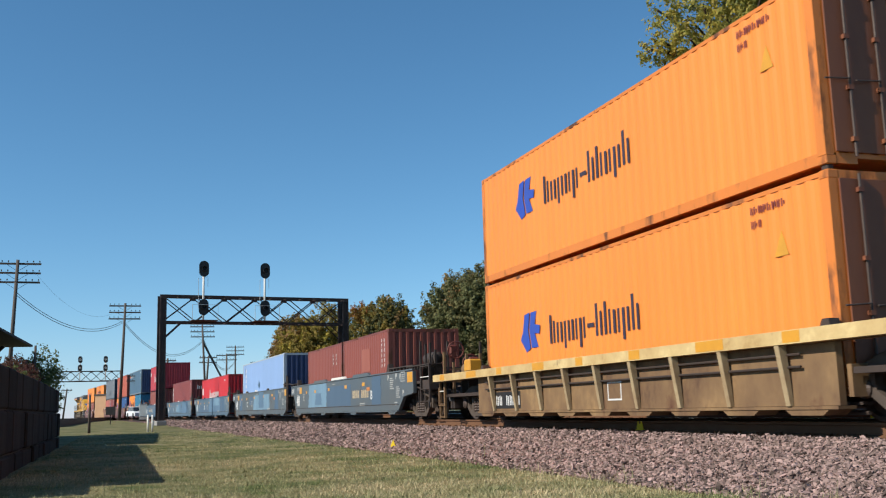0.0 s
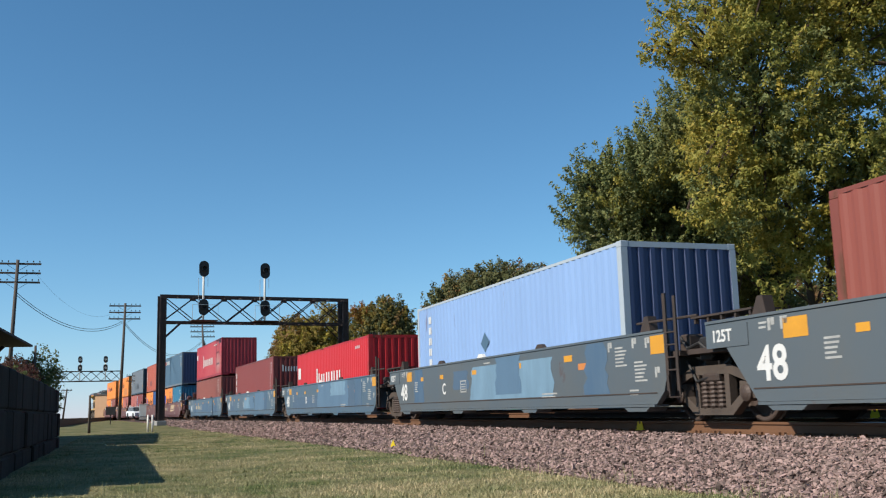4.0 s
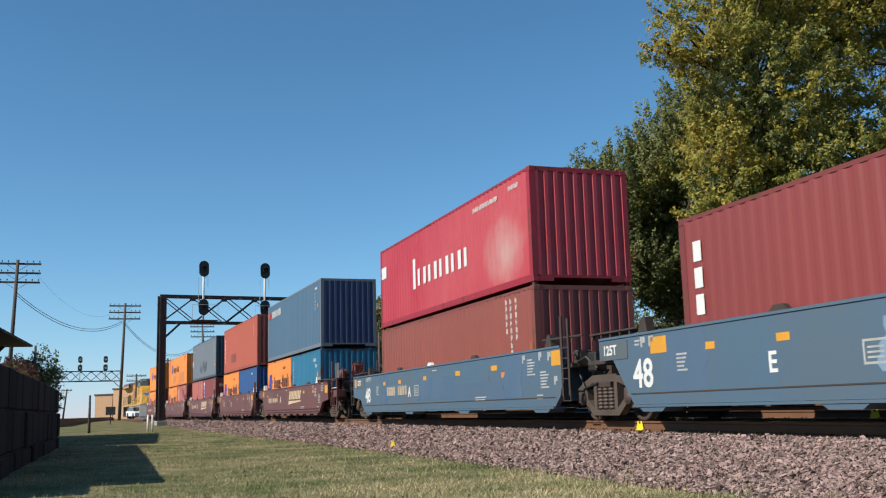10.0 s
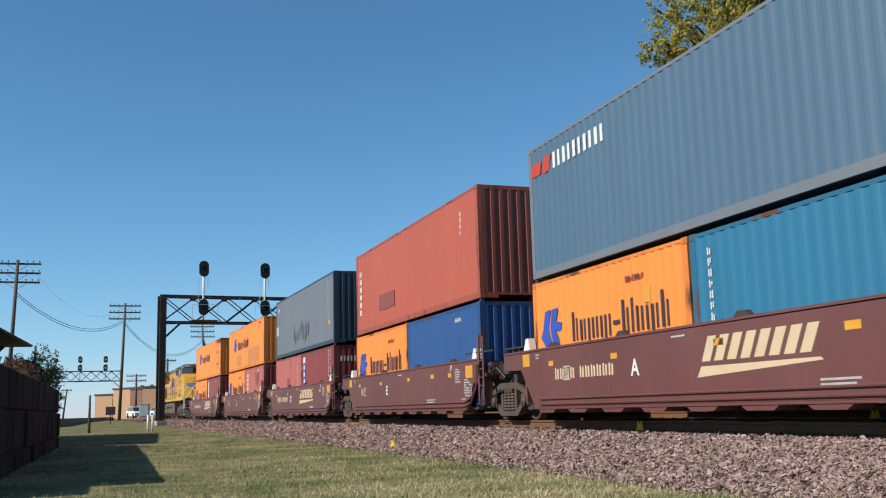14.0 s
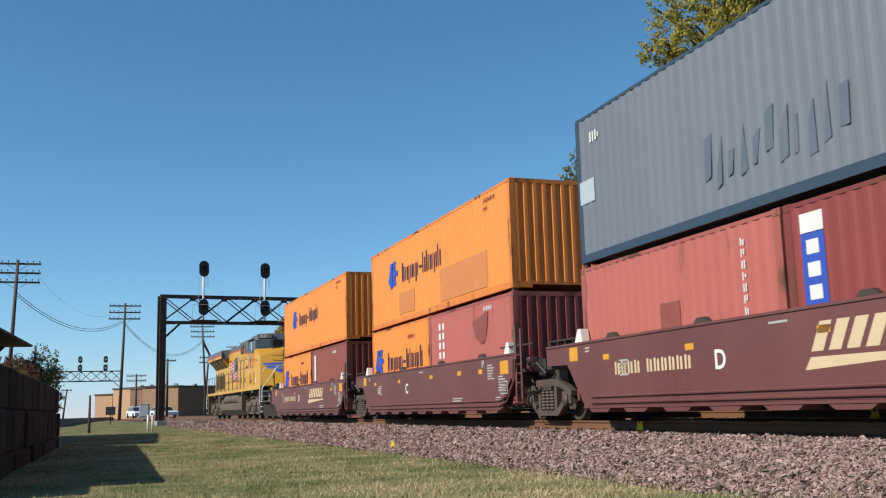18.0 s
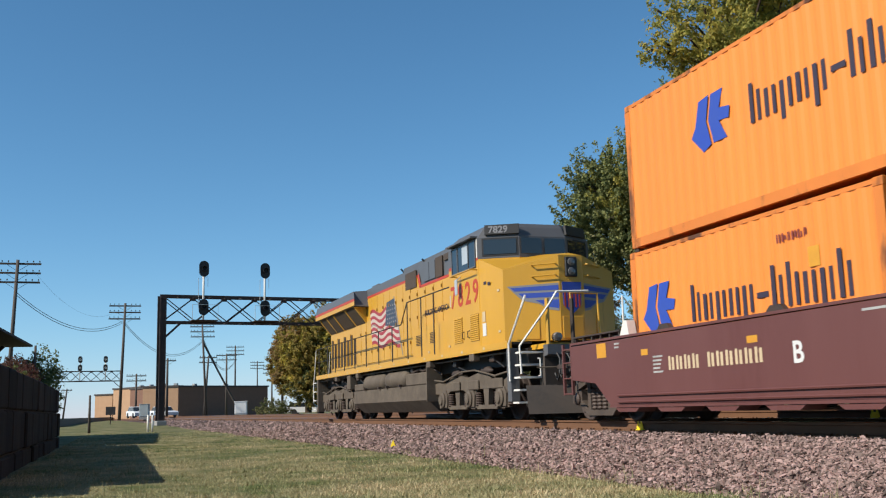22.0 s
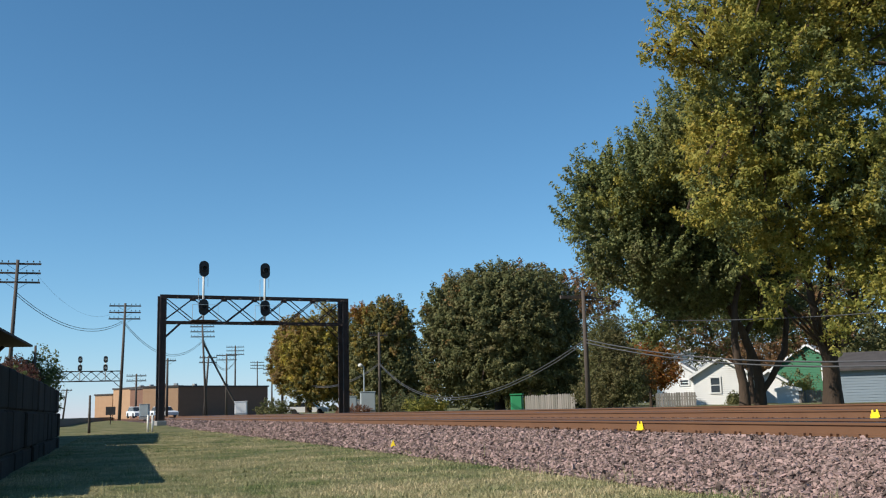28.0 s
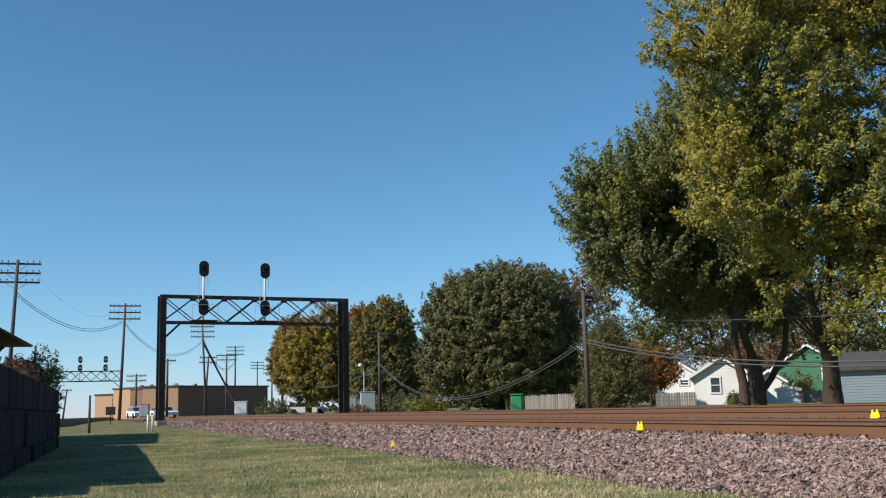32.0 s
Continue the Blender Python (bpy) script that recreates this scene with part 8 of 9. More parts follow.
    for x in (-9.4, -7.85, -6.55, -5.1, -3.55, -2.0, -0.45, 1.1):
        rail("stanchion", [(x, -1.5, 1.6), (x, -1.5, 2.83)], 0.02)
    for x in (2.7, 4.0, 5.1):
        rail("stanchion", [(x, -1.5, 1.6), (x, -1.5, 3.44)], 0.02)
    # rear platform and steps
    slab("rear_pilot", [(-10.05, 0.3), (-9.85, 0.3), (-9.85, 1.76), (-10.05, 1.76)], -1.45, 1.45, TRUCKGREY)
    for i in range(4):
        bm = bmesh.new()
        box(bm, -10.5 + 0.0, -10.06, -1.5, -0.95, 0.38 + i * 0.36, 0.42 + i * 0.36)
        part("step", bm, CHROMEISH, thing)
    rail("grab_rail", [(-10.5, -1.5, 0.7), (-10.5, -1.5, 1.5), (-10.25, -1.5, 1.9), (-10.0, -1.5, 2.75), (-9.85, -1.5, 2.83)], 0.02, CHROMEISH)
    rail("grab_rail", [(-10.5, -0.9, 0.7), (-10.5, -0.9, 1.5), (-10.25, -0.9, 1.9), (-10.0, -0.9, 2.75)], 0.02, CHROMEISH)
    rail("handrail", [(-10.02, -0.9, 1.76), (-10.02, -0.9, 2.8), (-10.02, 0.9, 2.8), (-10.02, 0.9, 1.76)])
    slab("rear_coupler", [(-11.0, 0.68), (-10.05, 0.7), (-10.05, 0.95), (-11.0, 0.98)], -0.2, 0.2, GRIME)
    # front platform, stairwell, plough and coupler
    slab("front_deck", [(10.16, 1.55), (11.0, 1.55), (11.0, 1.66), (10.16, 1.66)], -0.95, 0.95, LOCOYELLOW)
    slab("anticlimber", [(10.9, 1.36), (11.12, 1.40), (11.12, 1.62), (10.9, 1.62)], -1.0, 1.0, LOCOGREY)
    bm = bmesh.new()
    prism(bm, [(10.02, 0.42), (10.24, 0.42), (10.20, 1.598), (10.02, 1.598)], -1.5, -1.3)
    part("step_side", bm, LOCOGREY, thing)
    slab("front_pilot", [(10.62, 0.35), (10.9, 0.35), (10.9, 1.5), (10.62, 1.5)], -0.98, 1.45, PILOTDARK)
    bm = bmesh.new()
    pts = [(10.9, -1.45, 0.75), (10.9, 1.45, 0.75), (11.35, 0.0, 0.75), (11.0, -1.45, 0.14), (11.0, 1.45, 0.14), (11.55, 0.0, 0.14)]
    v = [bm.verts.new(p) for p in pts]
    for f in ((0, 2, 5, 3), (2, 1, 4, 5), (0, 1, 2), (3, 5, 4), (0, 3, 4, 1)):
        bm.faces.new([v[i] for i in f])
    bmesh.ops.recalc_face_normals(bm, faces=bm.faces[:])
    part("snow_plough", bm, PILOTDARK, thing)
    for i in range(5):
        bm = bmesh.new()
        x = 10.30 + i * 0.055
        box(bm, x, x + 0.32, -1.5, -0.98, 0.37 + i * 0.27, 0.41 + i * 0.27)
        part("step", bm, CHROMEISH, thing)
    rail("grab_rail", [(10.22, -1.52, 0.86), (10.2, -1.52, 1.68), (10.95, -1.52, 2.42), (11.02, -1.45, 2.66), (10.8, -1.35, 2.70)], 0.026, CHROMEISH)
    rail("grab_rail", [(10.85, -1.52, 1.0), (10.8, -1.52, 1.6), (11.2, -0.95, 2.5), (11.25, -0.8, 2.75), (11.2, 0.0, 2.78)], 0.026, CHROMEISH)
    rail("handrail", [(11.02, -0.35, 1.66), (11.02, -0.35, 2.75), (10.95, 0.35, 2.75), (11.02, 0.35, 1.66)], 0.024, LOCOYELLOW)
    rail("grab_rail", [(11.02, 0.95, 1.66), (11.02, 0.95, 2.7), (11.02, 1.4, 2.2), (11.0, 1.4, 1.0)], 0.026, CHROMEISH)
    rail("uncoupling_lever", [(11.16, -1.3, 1.12), (11.34, -0.6, 1.12), (11.4, 0.0, 1.05)], 0.016, TRUCKGREY)
    for k in range(4):
        for sy in (-1, 1):
            y = sy * (0.42 + k * 0.12)
            rail("jumper_hose", [(11.1, y, 1.44), (11.24, y, 1.30), (11.27, y + sy * 0.03, 1.0), (11.2, y + sy * 0.05, 0.84), (11.1, y + sy * 0.06, 1.0)], 0.022, BLACK)
    for y in (-0.62, 0.5):
        bm = bmesh.new()
        rbox(bm, 11.0, 11.16, y - 0.1, y + 0.1, 0.95, 1.34, 0.03)
        part("hose_bracket", bm, BLACK, thing)
    for y in (-0.95, -0.35):
        rail("platform_post", [(11.06, y, 1.62), (11.06, y, 2.62)], 0.05, LOCOYELLOW if y < -0.5 else GRIME)
    for y in (-1.18, 1.18):
        rail("pilot_grab", [(11.0, y, 0.95), (11.1, y, 0.95), (11.1, y, 1.32), (11.0, y, 1.32)], 0.018, CHROMEISH)
    for y in (-0.5, -0.4, 0.45):
        rail("air_hose", [(10.95, y, 1.1), (11.25, y, 0.8), (11.4, y + 0.05, 0.4)], 0.03, BLACK)
    bm = bmesh.new()
    box(bm, 10.9, 11.5, -0.16, 0.16, 0.68, 0.92)
    rbox(bm, 11.45, 11.8, -0.24, 0.2, 0.62, 0.98, 0.05)
    part("front_coupler", bm, GRIME, thing)
    for y in (-0.75, 0.75):
        bm = bmesh.new()
        lathe(bm, [(0.02, 11.18), (0.09, 11.17), (0.1, 11.12), (0.1, 11.02)], 14, "x", (0, y, 1.78))
        part("ditch_light", bm, LENS, thing)
    rolls(thing, -89.0)
    loco_truck(-1)
    loco_truck(1)


def fence(p, q, h, material, label):
    a, b = Vector((*p, 0)), Vector((*q, 0))
    d = b - a
    thing = tagged(empty("board_fence", pose(a.x, a.y, 0, 0, 0, math.degrees(atan2(d.y, d.x)))), label, "fence")
    L = d.length
    n = int(L / 0.16)
    rnd = random.Random(4)
    first = None
    for i in range(n):
        bm = bmesh.new() if first is None else None
        if bm is not None:
            prism(bm, [(0, 0), (0.14, 0), (0.14, h - 0.06), (0.07, h), (0, h - 0.06)], -0.012, 0.012)
            first = part("board", bm, material, thing)
            o = first
        else:
            o = again(first, Matrix.Identity(4))
        o.matrix_basis = pose(i * 0.16, 0, rnd.uniform(-0.03, 0.02), 0, rnd.uniform(-0.8, 0.8), 0)
    for z in (0.35, h - 0.35):
        bm = bmesh.new()
        box(bm, 0, L, 0.014, 0.06, z, z + 0.09)
        part("fence_rail", bm, material, thing)
    return thing


def shrub(name, label, at, lobes, leaves, clumps, per, leaf, seed, spread=0.35, category="shrub"):
    thing = tagged(empty(name, pose(*at)), label, category)
    bm = bmesh.new()
    for k, lb in enumerate(lobes):
        for i in range(4):
            a = 1.57 * i + k
            tube(bm, (lb[0] * 0.3, lb[1] * 0.3, 0), (lb[0] + cos(a) * lb[3] * 0.6, lb[1] + sin(a) * lb[4] * 0.6, lb[2]), 0.03, 0.01, 5, False)
    part("stems", bm, BARK, thing)
    P, F = crown_of(lobes, clumps, per, leaf, seed, spread)
    quick_mesh("foliage", P, F, leaves, parent=thing)
    return thing


def cabinet(label, at, w, d, h, turn=0.0, material=None):
    thing = tagged(empty("equipment_cabinet", pose(*at, 0, 0, turn)), label, "cabinet")
    bm = bmesh.new()
    rbox(bm, -w / 2, w / 2, -d / 2, d / 2, 0.12, h, 0.02)
    part("body", bm, material or CABINETGREY, thing)
    bm = bmesh.new()
    rbox(bm, -w / 2 - 0.05, w / 2 + 0.05, -d / 2 - 0.05, d / 2 + 0.05, h + 0.003, h + 0.07, 0.02)
    part("lid", bm, material or CABINETGREY, thing)
    bm = bmesh.new()
    rbox(bm, -w / 2 + 0.06, w / 2 - 0.06, -d / 2 - 0.025, -d / 2 - 0.001, 0.2, h - 0.08, 0.008)
    part("door", bm, material or CABINETGREY, thing)
    bm = bmesh.new()
    box(bm, -w / 2, w / 2, -d / 2, d / 2, -0.15, 0.118)
    part("plinth", bm, CONCRETE, thing)
    return thing


def parked_car(label, at, turn, material):
    thing = tagged(empty("parked_car", pose(*at, 0, 0, turn)), label, "car")
    bm = bmesh.new()
    prism(bm, [(-2.2, 0.26), (2.2, 0.26), (2.25, 0.62), (2.0, 0.74), (1.25, 0.82), (-2.1, 0.86), (-2.25, 0.6)], -0.85, 0.85)
    part("body", bm, material, thing)
    bm = bmesh.new()
    prism(bm, [(-2.0, 0.86), (1.15, 0.82), (0.55, 1.28), (-1.5, 1.30)], -0.72, 0.72)
    part("cabin", bm, DARKGLASS, thing)
    bm = bmesh.new()
    prism(bm, [(-1.55, 1.304), (0.55, 1.284), (0.45, 1.335), (-1.4, 1.355)], -0.7, 0.7)
    part("roof", bm, material, thing)
    for x in (-1.4, 1.4):
        for y in (-0.8, 0.8):
            bm = bmesh.new()
            lathe(bm, [(0.05, y - 0.1), (0.3, y - 0.1), (0.33, y), (0.3, y + 0.1), (0.05, y + 0.1)], 14, "y", (x, 0, 0.32))
            part("wheel", bm, BLACK, thing)
    return thing


CABINETGREY = surface("grey_cabinet_paint", (0.36, 0.40, 0.40, 1), (0.26, 0.29, 0.29, 1), scale=2, fine=20, amount=0.5, rough=0.6, bump=0.05)
CARWHITE = surface("white_car_paint", (0.72, 0.73, 0.74, 1), (0.6, 0.6, 0.6, 1), scale=2, fine=20, amount=0.2, rough=0.25, bump=0)
BINGREEN = surface("green_bin_plastic", (0.02, 0.22, 0.08, 1), (0.02, 0.15, 0.06, 1), scale=2, fine=20, amount=0.4, rough=0.5, bump=0)
FLAGYELLOW = surface("bright_yellow_flag", (0.85, 0.62, 0.02, 1), (0.7, 0.5, 0.02, 1), scale=5, fine=30, amount=0.3, rough=0.6, bump=0)
LEAF_FLOWER = leaves_material("dull_pink_flowers", (0.20, 0.07, 0.06, 1), (0.09, 0.08, 0.03, 1))
LEAF_WEED = leaves_material("rusty_dry_weeds", (0.25, 0.11, 0.06, 1), (0.16, 0.09, 0.05, 1))
LEAF_FAR = leaves_material("far_hedge_leaves", (0.07, 0.085, 0.035, 1), (0.12, 0.11, 0.05, 1))
DEPOTBRICK = surface("dark_depot_brick", (0.16, 0.07, 0.05, 1), (0.1, 0.05, 0.04, 1), scale=2, fine=10, amount=0.7, rough=0.9, bump=0.2)


LEAF_DUSK = leaves_material("dusky_red_leaves", (0.13, 0.05, 0.045, 1), (0.09, 0.09, 0.04, 1))


def depot():
    """The corner of a station building with deep eaves, over the wall."""
    thing = tagged(empty("depot_building"), "dark brick station building with deep overhanging eaves", "building")
    bm = bmesh.new()
    box(bm, -53.0, -35.4, -24, -16.4, -0.6, 3.95)
    part("wall", bm, DEPOTBRICK, thing)
    bm = bmesh.new()
    plan = ((-54.8, -26, 0), (-33.6, -26, 0), (-33.6, -14.8, 0), (-54.19, -13.91, 0))
    e = [bm.verts.new((x, y, 3.97)) for x, y, z in plan]
    f = [bm.verts.new((x, y, 4.07)) for x, y, z in plan]
    r = [bm.verts.new(p) for p in ((-49, -20, 4.9), (-38.5, -20, 4.9))]
    bm.faces.new(e[::-1])
    for i in range(4):
        bm.faces.new((e[i], e[(i + 1) % 4], f[(i + 1) % 4], f[i]))
    bm.faces.new((f[0], f[1], r[1], r[0]))
    bm.faces.new((f[1], f[2], r[1]))
    bm.faces.new((f[2], f[3], r[0], r[1]))
    bm.faces.new((f[3], f[0], r[0]))
    bmesh.ops.recalc_face_normals(bm, faces=bm.faces[:])
    part("roof", bm, ROOFDARK, thing)
    for x in (-52.5, -48.5, -44.5, -40.5, -36.5):
        bm = bmesh.new()
        pipe(bm, [(x, -16.38, 2.6), (x, -15.1, 3.9)], 0.09, 6)
        part("eave_bracket", bm, BLACK, thing)
    for y in (-17.0, -19.5):
        bm = bmesh.new()
        box(bm, -35.395, -35.35, y - 1.0, y, 1.0, 3.0)
        part("window", bm, DARKGLASS, thing)
    return thing


def town():
    retaining_wall()
    depot()
    # planting on the wall
    for k in range(7):
        x = -17.5 - k * 2.5
        shrub("flower_bed", "low dull pink flowers and leaves on the wall", (x, -12.5, 1.12), [(0, 0, 0.22, 1.3, 0.55, 0.28)], LEAF_FLOWER if k % 2 else LEAF_GREEN, 34, 26, 0.045, 200 + k, 0.16, "flowers")
    for k, x in enumerate((-29.6, -31.0, -32.4)):
        shrub("shrub", "dusky red-leaved shrub on top of the wall", (x, -12.6, 1.0), [(0, 0, 0.55, 0.9, 0.5, 0.5), (0.3, -0.2, 0.45, 0.7, 0.45, 0.45)], LEAF_DUSK, 70, 40, 0.045, 260 + k, 0.2)
    for k, x in enumerate((-35.2, -37.0, -38.8, -40.6, -42.4)):
        h = (1.5, 1.7, 1.8, 1.9, 1.8)[k]
        shrub("shrub", "dense dusky hedge shrub beyond the end of the wall", (x, -13.1, -0.65), [(0, 0, h * 0.85, 1.1, 0.62, h * 0.8), (0.3, -0.2, h * 0.45, 1.0, 0.6, h * 0.6)], LEAF_DUSK if k % 2 else LEAF_GREEN, 150, 46, 0.05, 270 + k, 0.26)
    shrub("shrub", "leafy grey-green shrub beyond the wall", (-45.2, -12.9, -0.5), [(0, 0.1, 2.2, 1.0, 0.8, 1.5), (0.2, -0.6, 2.0, 1.0, 0.9, 1.2)], LEAF_GREEN, 320, 34, 0.06, 210, 0.34)
    pole((-41.9, -12.87, -0.62), 3.2, 0, r=0.07, label="slim white post behind the shrubbery")
    # houses across the tracks
    house("house", "white clapboard gabled house with a sash window", (-62.1, 32.3, -0.15), 56, 4.0, 8.0, 2.3, 3.5, SIDING, ROOFPALE, ((-0.45, 1.05, 0.62, 1.05),))
    house("house", "white clapboard cottage wing with a small window", (-68.0, 32.3, -0.1), 52, 2.5, 7.0, 2.65, 3.5, SIDING, ROOFPALE, ((0.5, 1.7, 0.6, 0.35),), over=0.25)
    house("house", "white clapboard house with a broad pale roof", (-75.0, 38.0, 0.0), 52, 6.0, 9.0, 3.2, 4.8, SIDING, ROOFPALE, boards=False)
    house("garage", "white gambrel-roofed garage behind the trees", (-65.8, 39.2, -0.2), 50, 4.0, 7.0, 1.3, 2.7, SIDING, ROOFPALE, boards=False)
    house("house", "green clapboard house with white trim", (-73.5, 49.2, -0.2), 40, 6.2, 9.0, 3.2, 5.2, SIDEGREEN, ROOFPALE, ((1.6, 2.1, 0.8, 1.15),))
    house("garage", "pale blue-grey clapboard garage with dark roof", (-41.9, 35.0, -0.25), 139, 6.0, 7.0, 2.05, 2.95, SIDEBLUE, ROOFDARK)
    house("shed", "small white shed with a dark flat roof", (-55.4, 32.9, -0.2), 52, 1.5, 1.8, 1.05, 1.2, SIDING, ROOFDARK, boards=False, over=0.12)
    fence((-46.0, 9.8), (-42.2, 10.8), 0.84, FENCEWOOD, "weathered grey board fence beside the cedar")
    fence((-56.9, 23.7), (-55.5, 25.9), 0.92, FENCEWOOD, "weathered grey board fence by the cottage")
    fence((-55.0, 33.4), (-54.0, 34.6), 0.85, FENCEWOOD, "short grey board fence by the shed")
    # warehouses beyond the crossing
    for lab, p, q, h, m in (("long flat-roofed brown brick warehouse", (-147.8, -1.2), (-157, 13.0), 4.35, BRICKDARK), ("buff brick end of a flat-roofed warehouse", (-150, -6.1), (-147.82, -1.25), 4.4, BRICKRED), ("buff brick warehouse wing with sloping roof", (-166, -10.2), (-158, -6.2), 4.6, BRICKRED), ("low buff brick shed beside a warehouse", (-170, -13.0), (-167, -10.3), 3.8, BRICKRED)):
        a, b = Vector((*p, 0)), Vector((*q, 0))
        dd = b - a
        thing = tagged(empty("warehouse", pose(a.x, a.y, 0, 0, 0, math.degrees(atan2(dd.y, dd.x)))), lab, "warehouse")
        bm = bmesh.new()
        box(bm, 0, dd.length, 0, 12, -0.3, h)
        part("wall", bm, m, thing)
        bm = bmesh.new()
        box(bm, -0.15, dd.length + 0.15, -0.15, 12.15, h + 0.004, h + 0.22)
        part("parapet", bm, ROOFDARK, thing)
        bm = bmesh.new()
        for k in range(2):
            box(bm, dd.length * (0.3 + 0.35 * k), dd.length * (0.3 + 0.35 * k) + 0.5, 3, 3.6, h + 0.224, h + 0.6)
        part("roof_vent", bm, ROOFPALE, thing)
    # trackside equipment
    cabinet("weathered grey signal cabinet beyond the gantry", (-116.5, -6.7, 0.1), 1.05, 0.8, 1.5, 80)
    cabinet("large pale grey relay cabinet beyond the tracks", (-99.3, 2.0, 0.15), 1.2, 1.0, 1.3, 80, SIDING)
    cabinet("small grey meter box on a post", (-77.9, 8.3, 0.1), 0.7, 0.4, 1.3, 80)
    cabinet("grey relay cabinet among dry weeds", (-79.6, 10.0, 0.1), 1.2, 0.9, 1.65, 80)
    cabinet("low dark cabinet beyond the crossing", (-96.0, 13.2, 0.1), 1.4, 1.0, 1.2, 80, ROOFPALE)
    for y in (-7.75, -8.0):
        bm = bmesh.new()
        tube(bm, (-59.9, y, -0.7), (-59.9, y, 0.38), 0.06, n=10)
        tagged(link("marker_post", bm, CHROMEISH, smooth=True), "short white plastic cable marker post", "post", "white marker posts")
    thing = tagged(empty("street_lamp", pose(-81.6, 10.2, 0.1)), "slim grey lamp post with a round head", "lamp")
    bm = bmesh.new()
    tube(bm, (0, 0, 0), (0, 0, 3.9), 0.07, 0.05, 8)
    part("pole", bm, CABINETGREY, thing)
    bm = bmesh.new()
    lathe(bm, [(0.05, 3.85), (0.2, 3.9), (0.22, 4.0), (0.12, 4.12), (0.02, 4.15)], 12, "z", (0, -0.3, 0))
    part("lamp_head", bm, CHROMEISH, thing)
    bm = bmesh.new()
    pipe(bm, [(0, 0, 3.88), (0, -0.15, 4.05), (0, -0.3, 4.0)], 0.03)
    part("arm", bm, CABINETGREY, thing)
    parked_car("white parked car beside the warehouse", (-122, -7.3, 0.1), 12, CARWHITE)
    parked_car("white parked car near the brick wall", (-130, -4.0, 0.1), 25, CARWHITE)
    parked_car("white parked van behind the gantry trees", (-108, 10.3, 0.0), 70, CARWHITE)
    thing = tagged(empty("trackside_sign", pose(-90, -10.2, 0.0, 0, 0, 90)), "small dark square sign on a post", "sign")
    bm = bmesh.new()
    box(bm, -0.4, 0.4, -0.03, 0.03, 0.5, 1.2)
    part("panel", bm, ROOFDARK, thing)
    bm = bmesh.new()
    box(bm, -0.04, 0.04, 0.034, 0.1, -0.3, 1.1)
    part("post", bm, GRIME, thing)
    thing = tagged(empty("wheelie_bin", pose(-46.7, 9.65, 0.0, 0, 0, 60)), "green plastic bin by the fence", "bin")
    bm = bmesh.new()
    rbox(bm, -0.3, 0.3, -0.3, 0.3, 0.0, 0.85, 0.05)
    part("body", bm, BINGREEN, thing)
    bm = bmesh.new()
    rbox(bm, -0.33, 0.33, -0.34, 0.33, 0.854, 0.93, 0.02)
    part("lid", bm, BINGREEN, thing)
    # low dark timber edge of a siding at the far left
    bm = bmesh.new()
    prism(bm, [(-0.3, -0.6), (0.3, -0.6), (0.3, 0.30), (-0.3, 0.30)], -100, 0, "x")
    bm.transform(pose(-88, -14.6, 0, 0, 0, -3.0))
    tagged(link("platform_edge", bm, BLACK), "low dark timber edge of a siding platform", "platform", kind="structure")
    # undergrowth and hedges beneath the trees
    for k, (x, y, w, h, m) in enumerate(((-70, 20.5, 2.6, 1.6, LEAF_DARK), (-63.5, 20.5, 2.4, 1.3, LEAF_FAR), (-76, 12.6, 1.6, 1.3, LEAF_FAR), (-83, 13.5, 2.2, 1.6, LEAF_DARK), (-100, 14.0, 3.0, 2.2, LEAF_DARK), (-106, 6.0, 2.0, 1.6, LEAF_DARK), (-73.5, 13.0, 1.4, 1.2, LEAF_OLIVE), (-57.5, 35.0, 1.0, 1.4, LEAF_OLIVE), (-60.2, 32.0, 0.3, 0.6, LEAF_DARK), (-72, 46, 2.0, 2.6, LEAF_DARK), (-62.0, 16.8, 1.4, 1.0, LEAF_OLIVE))):
        shrub("shrub", ("dense dark bush under the trees", "olive bush with pale leaves")[m is LEAF_OLIVE], (x, y, -0.1), [(0, 0, h * 0.5, w, w, h * 0.62), (w * 0.4, w * 0.5, h * 0.4, w * 0.7, w * 0.7, h * 0.5)], m, 110, 30, 0.085, 220 + k, 0.4)
    for k, (x, y) in enumerate(((-76.5, 7.6), (-78.5, 8.9), (-80.5, 9.4))):
        shrub("dry_weeds", "rusty dry weeds beside the track", (x, y, -0.05), [(0, 0, 0.35, 1.1, 1.1, 0.45)], LEAF_WEED, 70, 24, 0.05, 240 + k, 0.25, "weeds")
    for k, (x, y, sx, sy, h) in enumerate(((-88, 36, 10, 8, 6.0), (-90, 50, 12, 12, 7.5), (-72, 62, 12, 12, 8.5), (-58, 47, 8, 8, 5.5), (-95, 62, 14, 14, 9), (-50, 62, 12, 10, 9), (-100, 30, 8, 8, 5.0), (-82, 58, 10, 10, 7.0), (-60, 60, 10, 8, 7.5), (-48, 52, 8, 8, 7.0), (-120, 22, 9, 7, 4.0), (-38, 44, 7, 7, 6.5), (-104, 46, 12, 10, 6))):
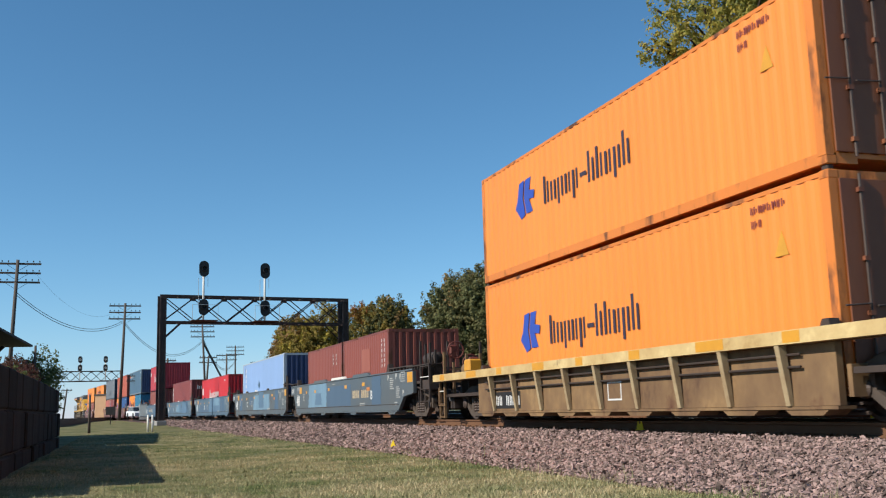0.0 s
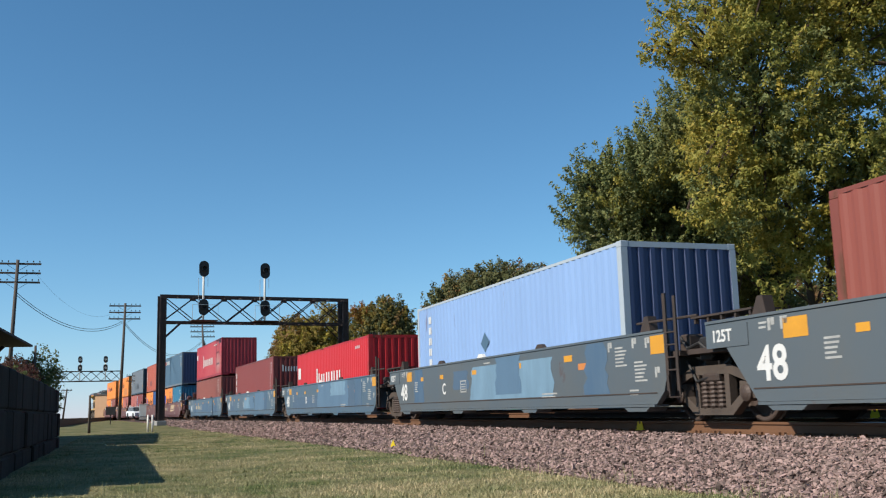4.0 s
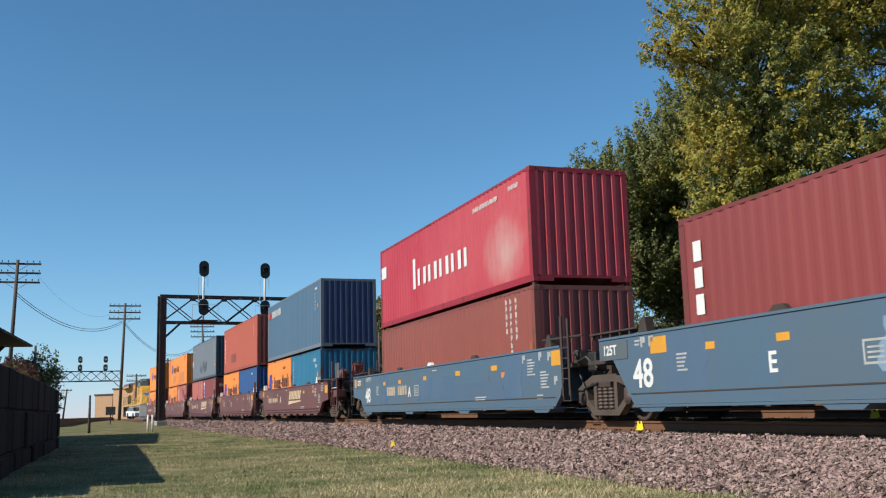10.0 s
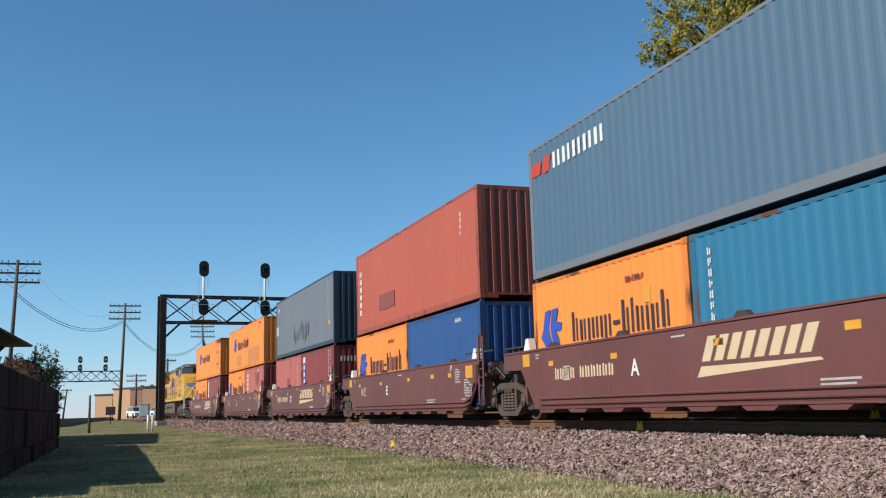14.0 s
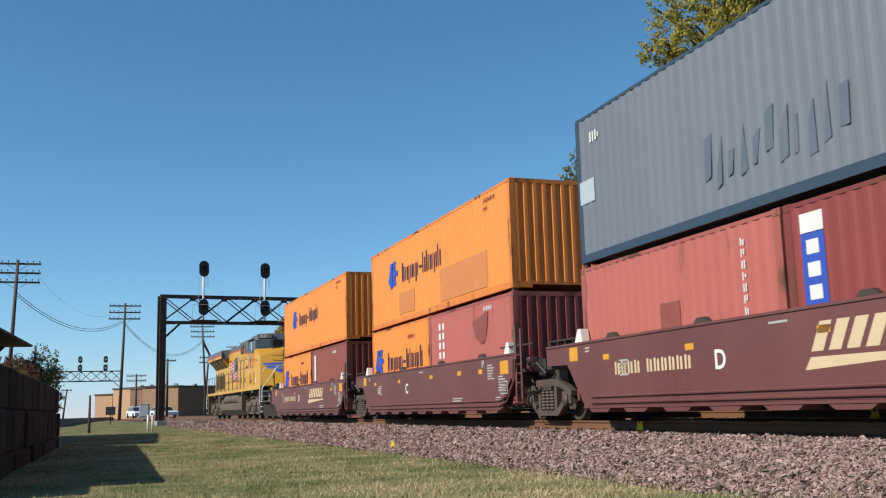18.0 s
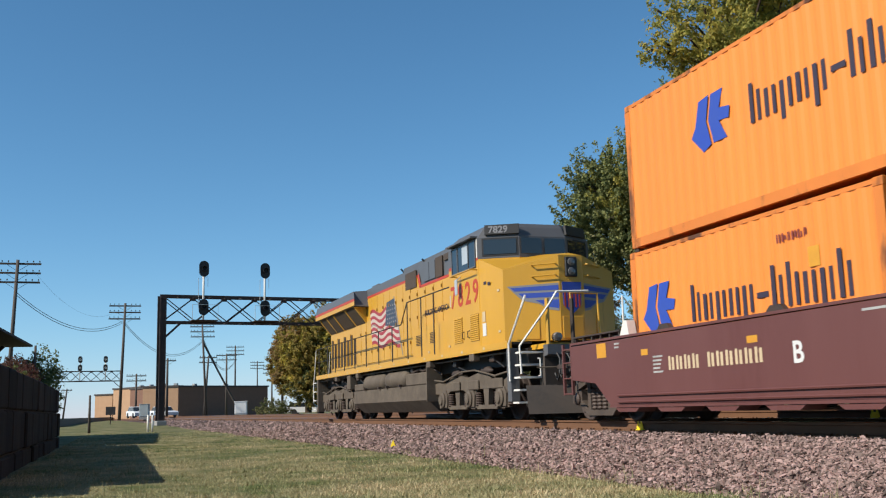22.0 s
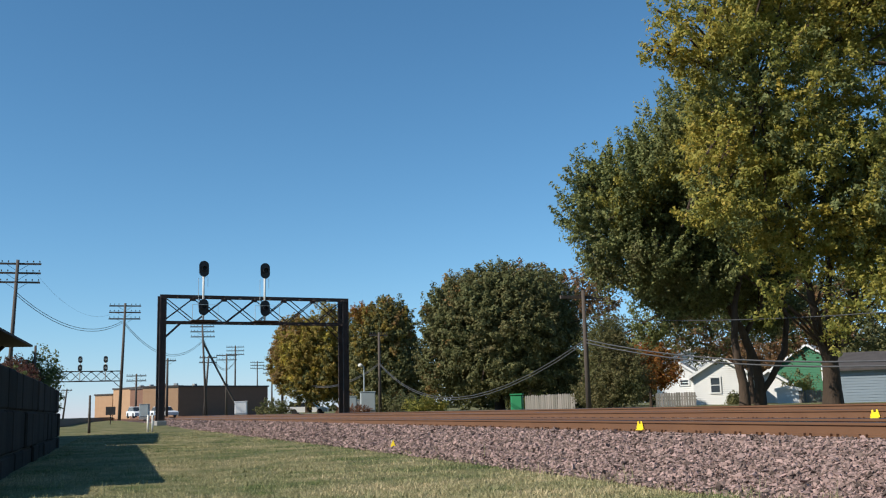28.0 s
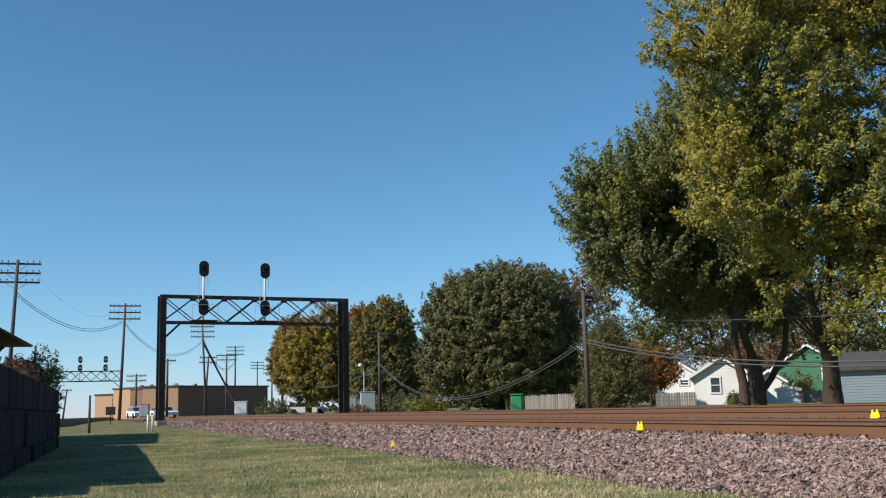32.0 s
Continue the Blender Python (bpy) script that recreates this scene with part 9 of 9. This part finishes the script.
        tree("maple_tree", "distant autumn tree behind the houses", (x, y, 0), [(0, 0, h * 0.5, sx * 0.5, sy * 0.5, h * 0.5), (sx * 0.3, sy * 0.3, h * 0.55, sx * 0.4, sy * 0.4, h * 0.5), (-sx * 0.3, -sy * 0.3, h * 0.45, sx * 0.4, sy * 0.4, h * 0.45)], [[((0, 0, 0), 0.3), ((0, 0, h * 0.5), 0.2)]], (LEAF_DARK, LEAF_BROWN, LEAF_FAR)[k % 3], 420, 40, 0.16, 250 + k, 0.8)
    # far tree line and fields
    rng = np.random.default_rng(5)
    lobes = []
    for k in range(60):
        a = radians(176 - k * 1.3)
        r = rng.uniform(700, 900)
        lobes.append((r * cos(a), r * sin(a), 1.5, 16, 16, rng.uniform(2.5, 5.5)))
    P, F = crown_of(lobes, 900, 22, 1.6, 6, 3.0)
    quick_mesh("far_woods", P, F, LEAF_FAR, "low dark line of far woods", "woods")
    # yellow marks
    thing = tagged(empty("marker_flag", pose(-22.0, -3.8, -0.6, 0, 0, 60)), "small yellow utility flag on a wire in the grass", "flag")
    bm = bmesh.new()
    tube(bm, (0, 0, -0.05), (0.02, 0, 0.24), 0.005, n=5)
    part("wire", bm, CHROMEISH, thing)
    bm = bmesh.new()
    prism(bm, [(0.0, 0.02), (0.15, 0.03), (0.09, 0.14), (0.06, 0.23), (0.0, 0.12)], -0.015, 0.015)
    part("cloth", bm, FLAGYELLOW, thing)
    for u, off, z in ((-15.88, -0.755, 0.0), (-14.7, 4.2 - 0.755, 0.09)):
        pp, aa = rail_line(u, off)
        bm = bmesh.new()
        prism(bm, [(-0.12, -0.165), (0.12, -0.165), (0.105, -0.09), (0.085, -0.05), (0.075, -0.012), (0.035, -0.008), (0.02, -0.055), (-0.03, -0.06), (-0.045, -0.012), (-0.09, -0.02), (-0.095, -0.08), (-0.125, -0.11)], -0.0395, -0.0385)
        box(bm, -0.10, 0.13, -0.072, -0.018, -0.17, -0.152)
        o = tagged(link("paint_mark", bm, FLAGYELLOW), "bright yellow spray paint mark on the rail", "paint mark", "yellow paint marks")
        o.matrix_world = pose(pp.x, pp.y, z, 0, 0, math.degrees(aa))


ground()
track(0.0, 0.0, 0.0, "track_near", "rusty rails on creosoted ties in stone ballast")
track(4.2, 0.135, 0.09, "track_far", "rusty rails of the canted second track")
line_side()
trees()
town()
train_cars()
train_loads()
loco()
lawn()
ballast_stones()
motions()
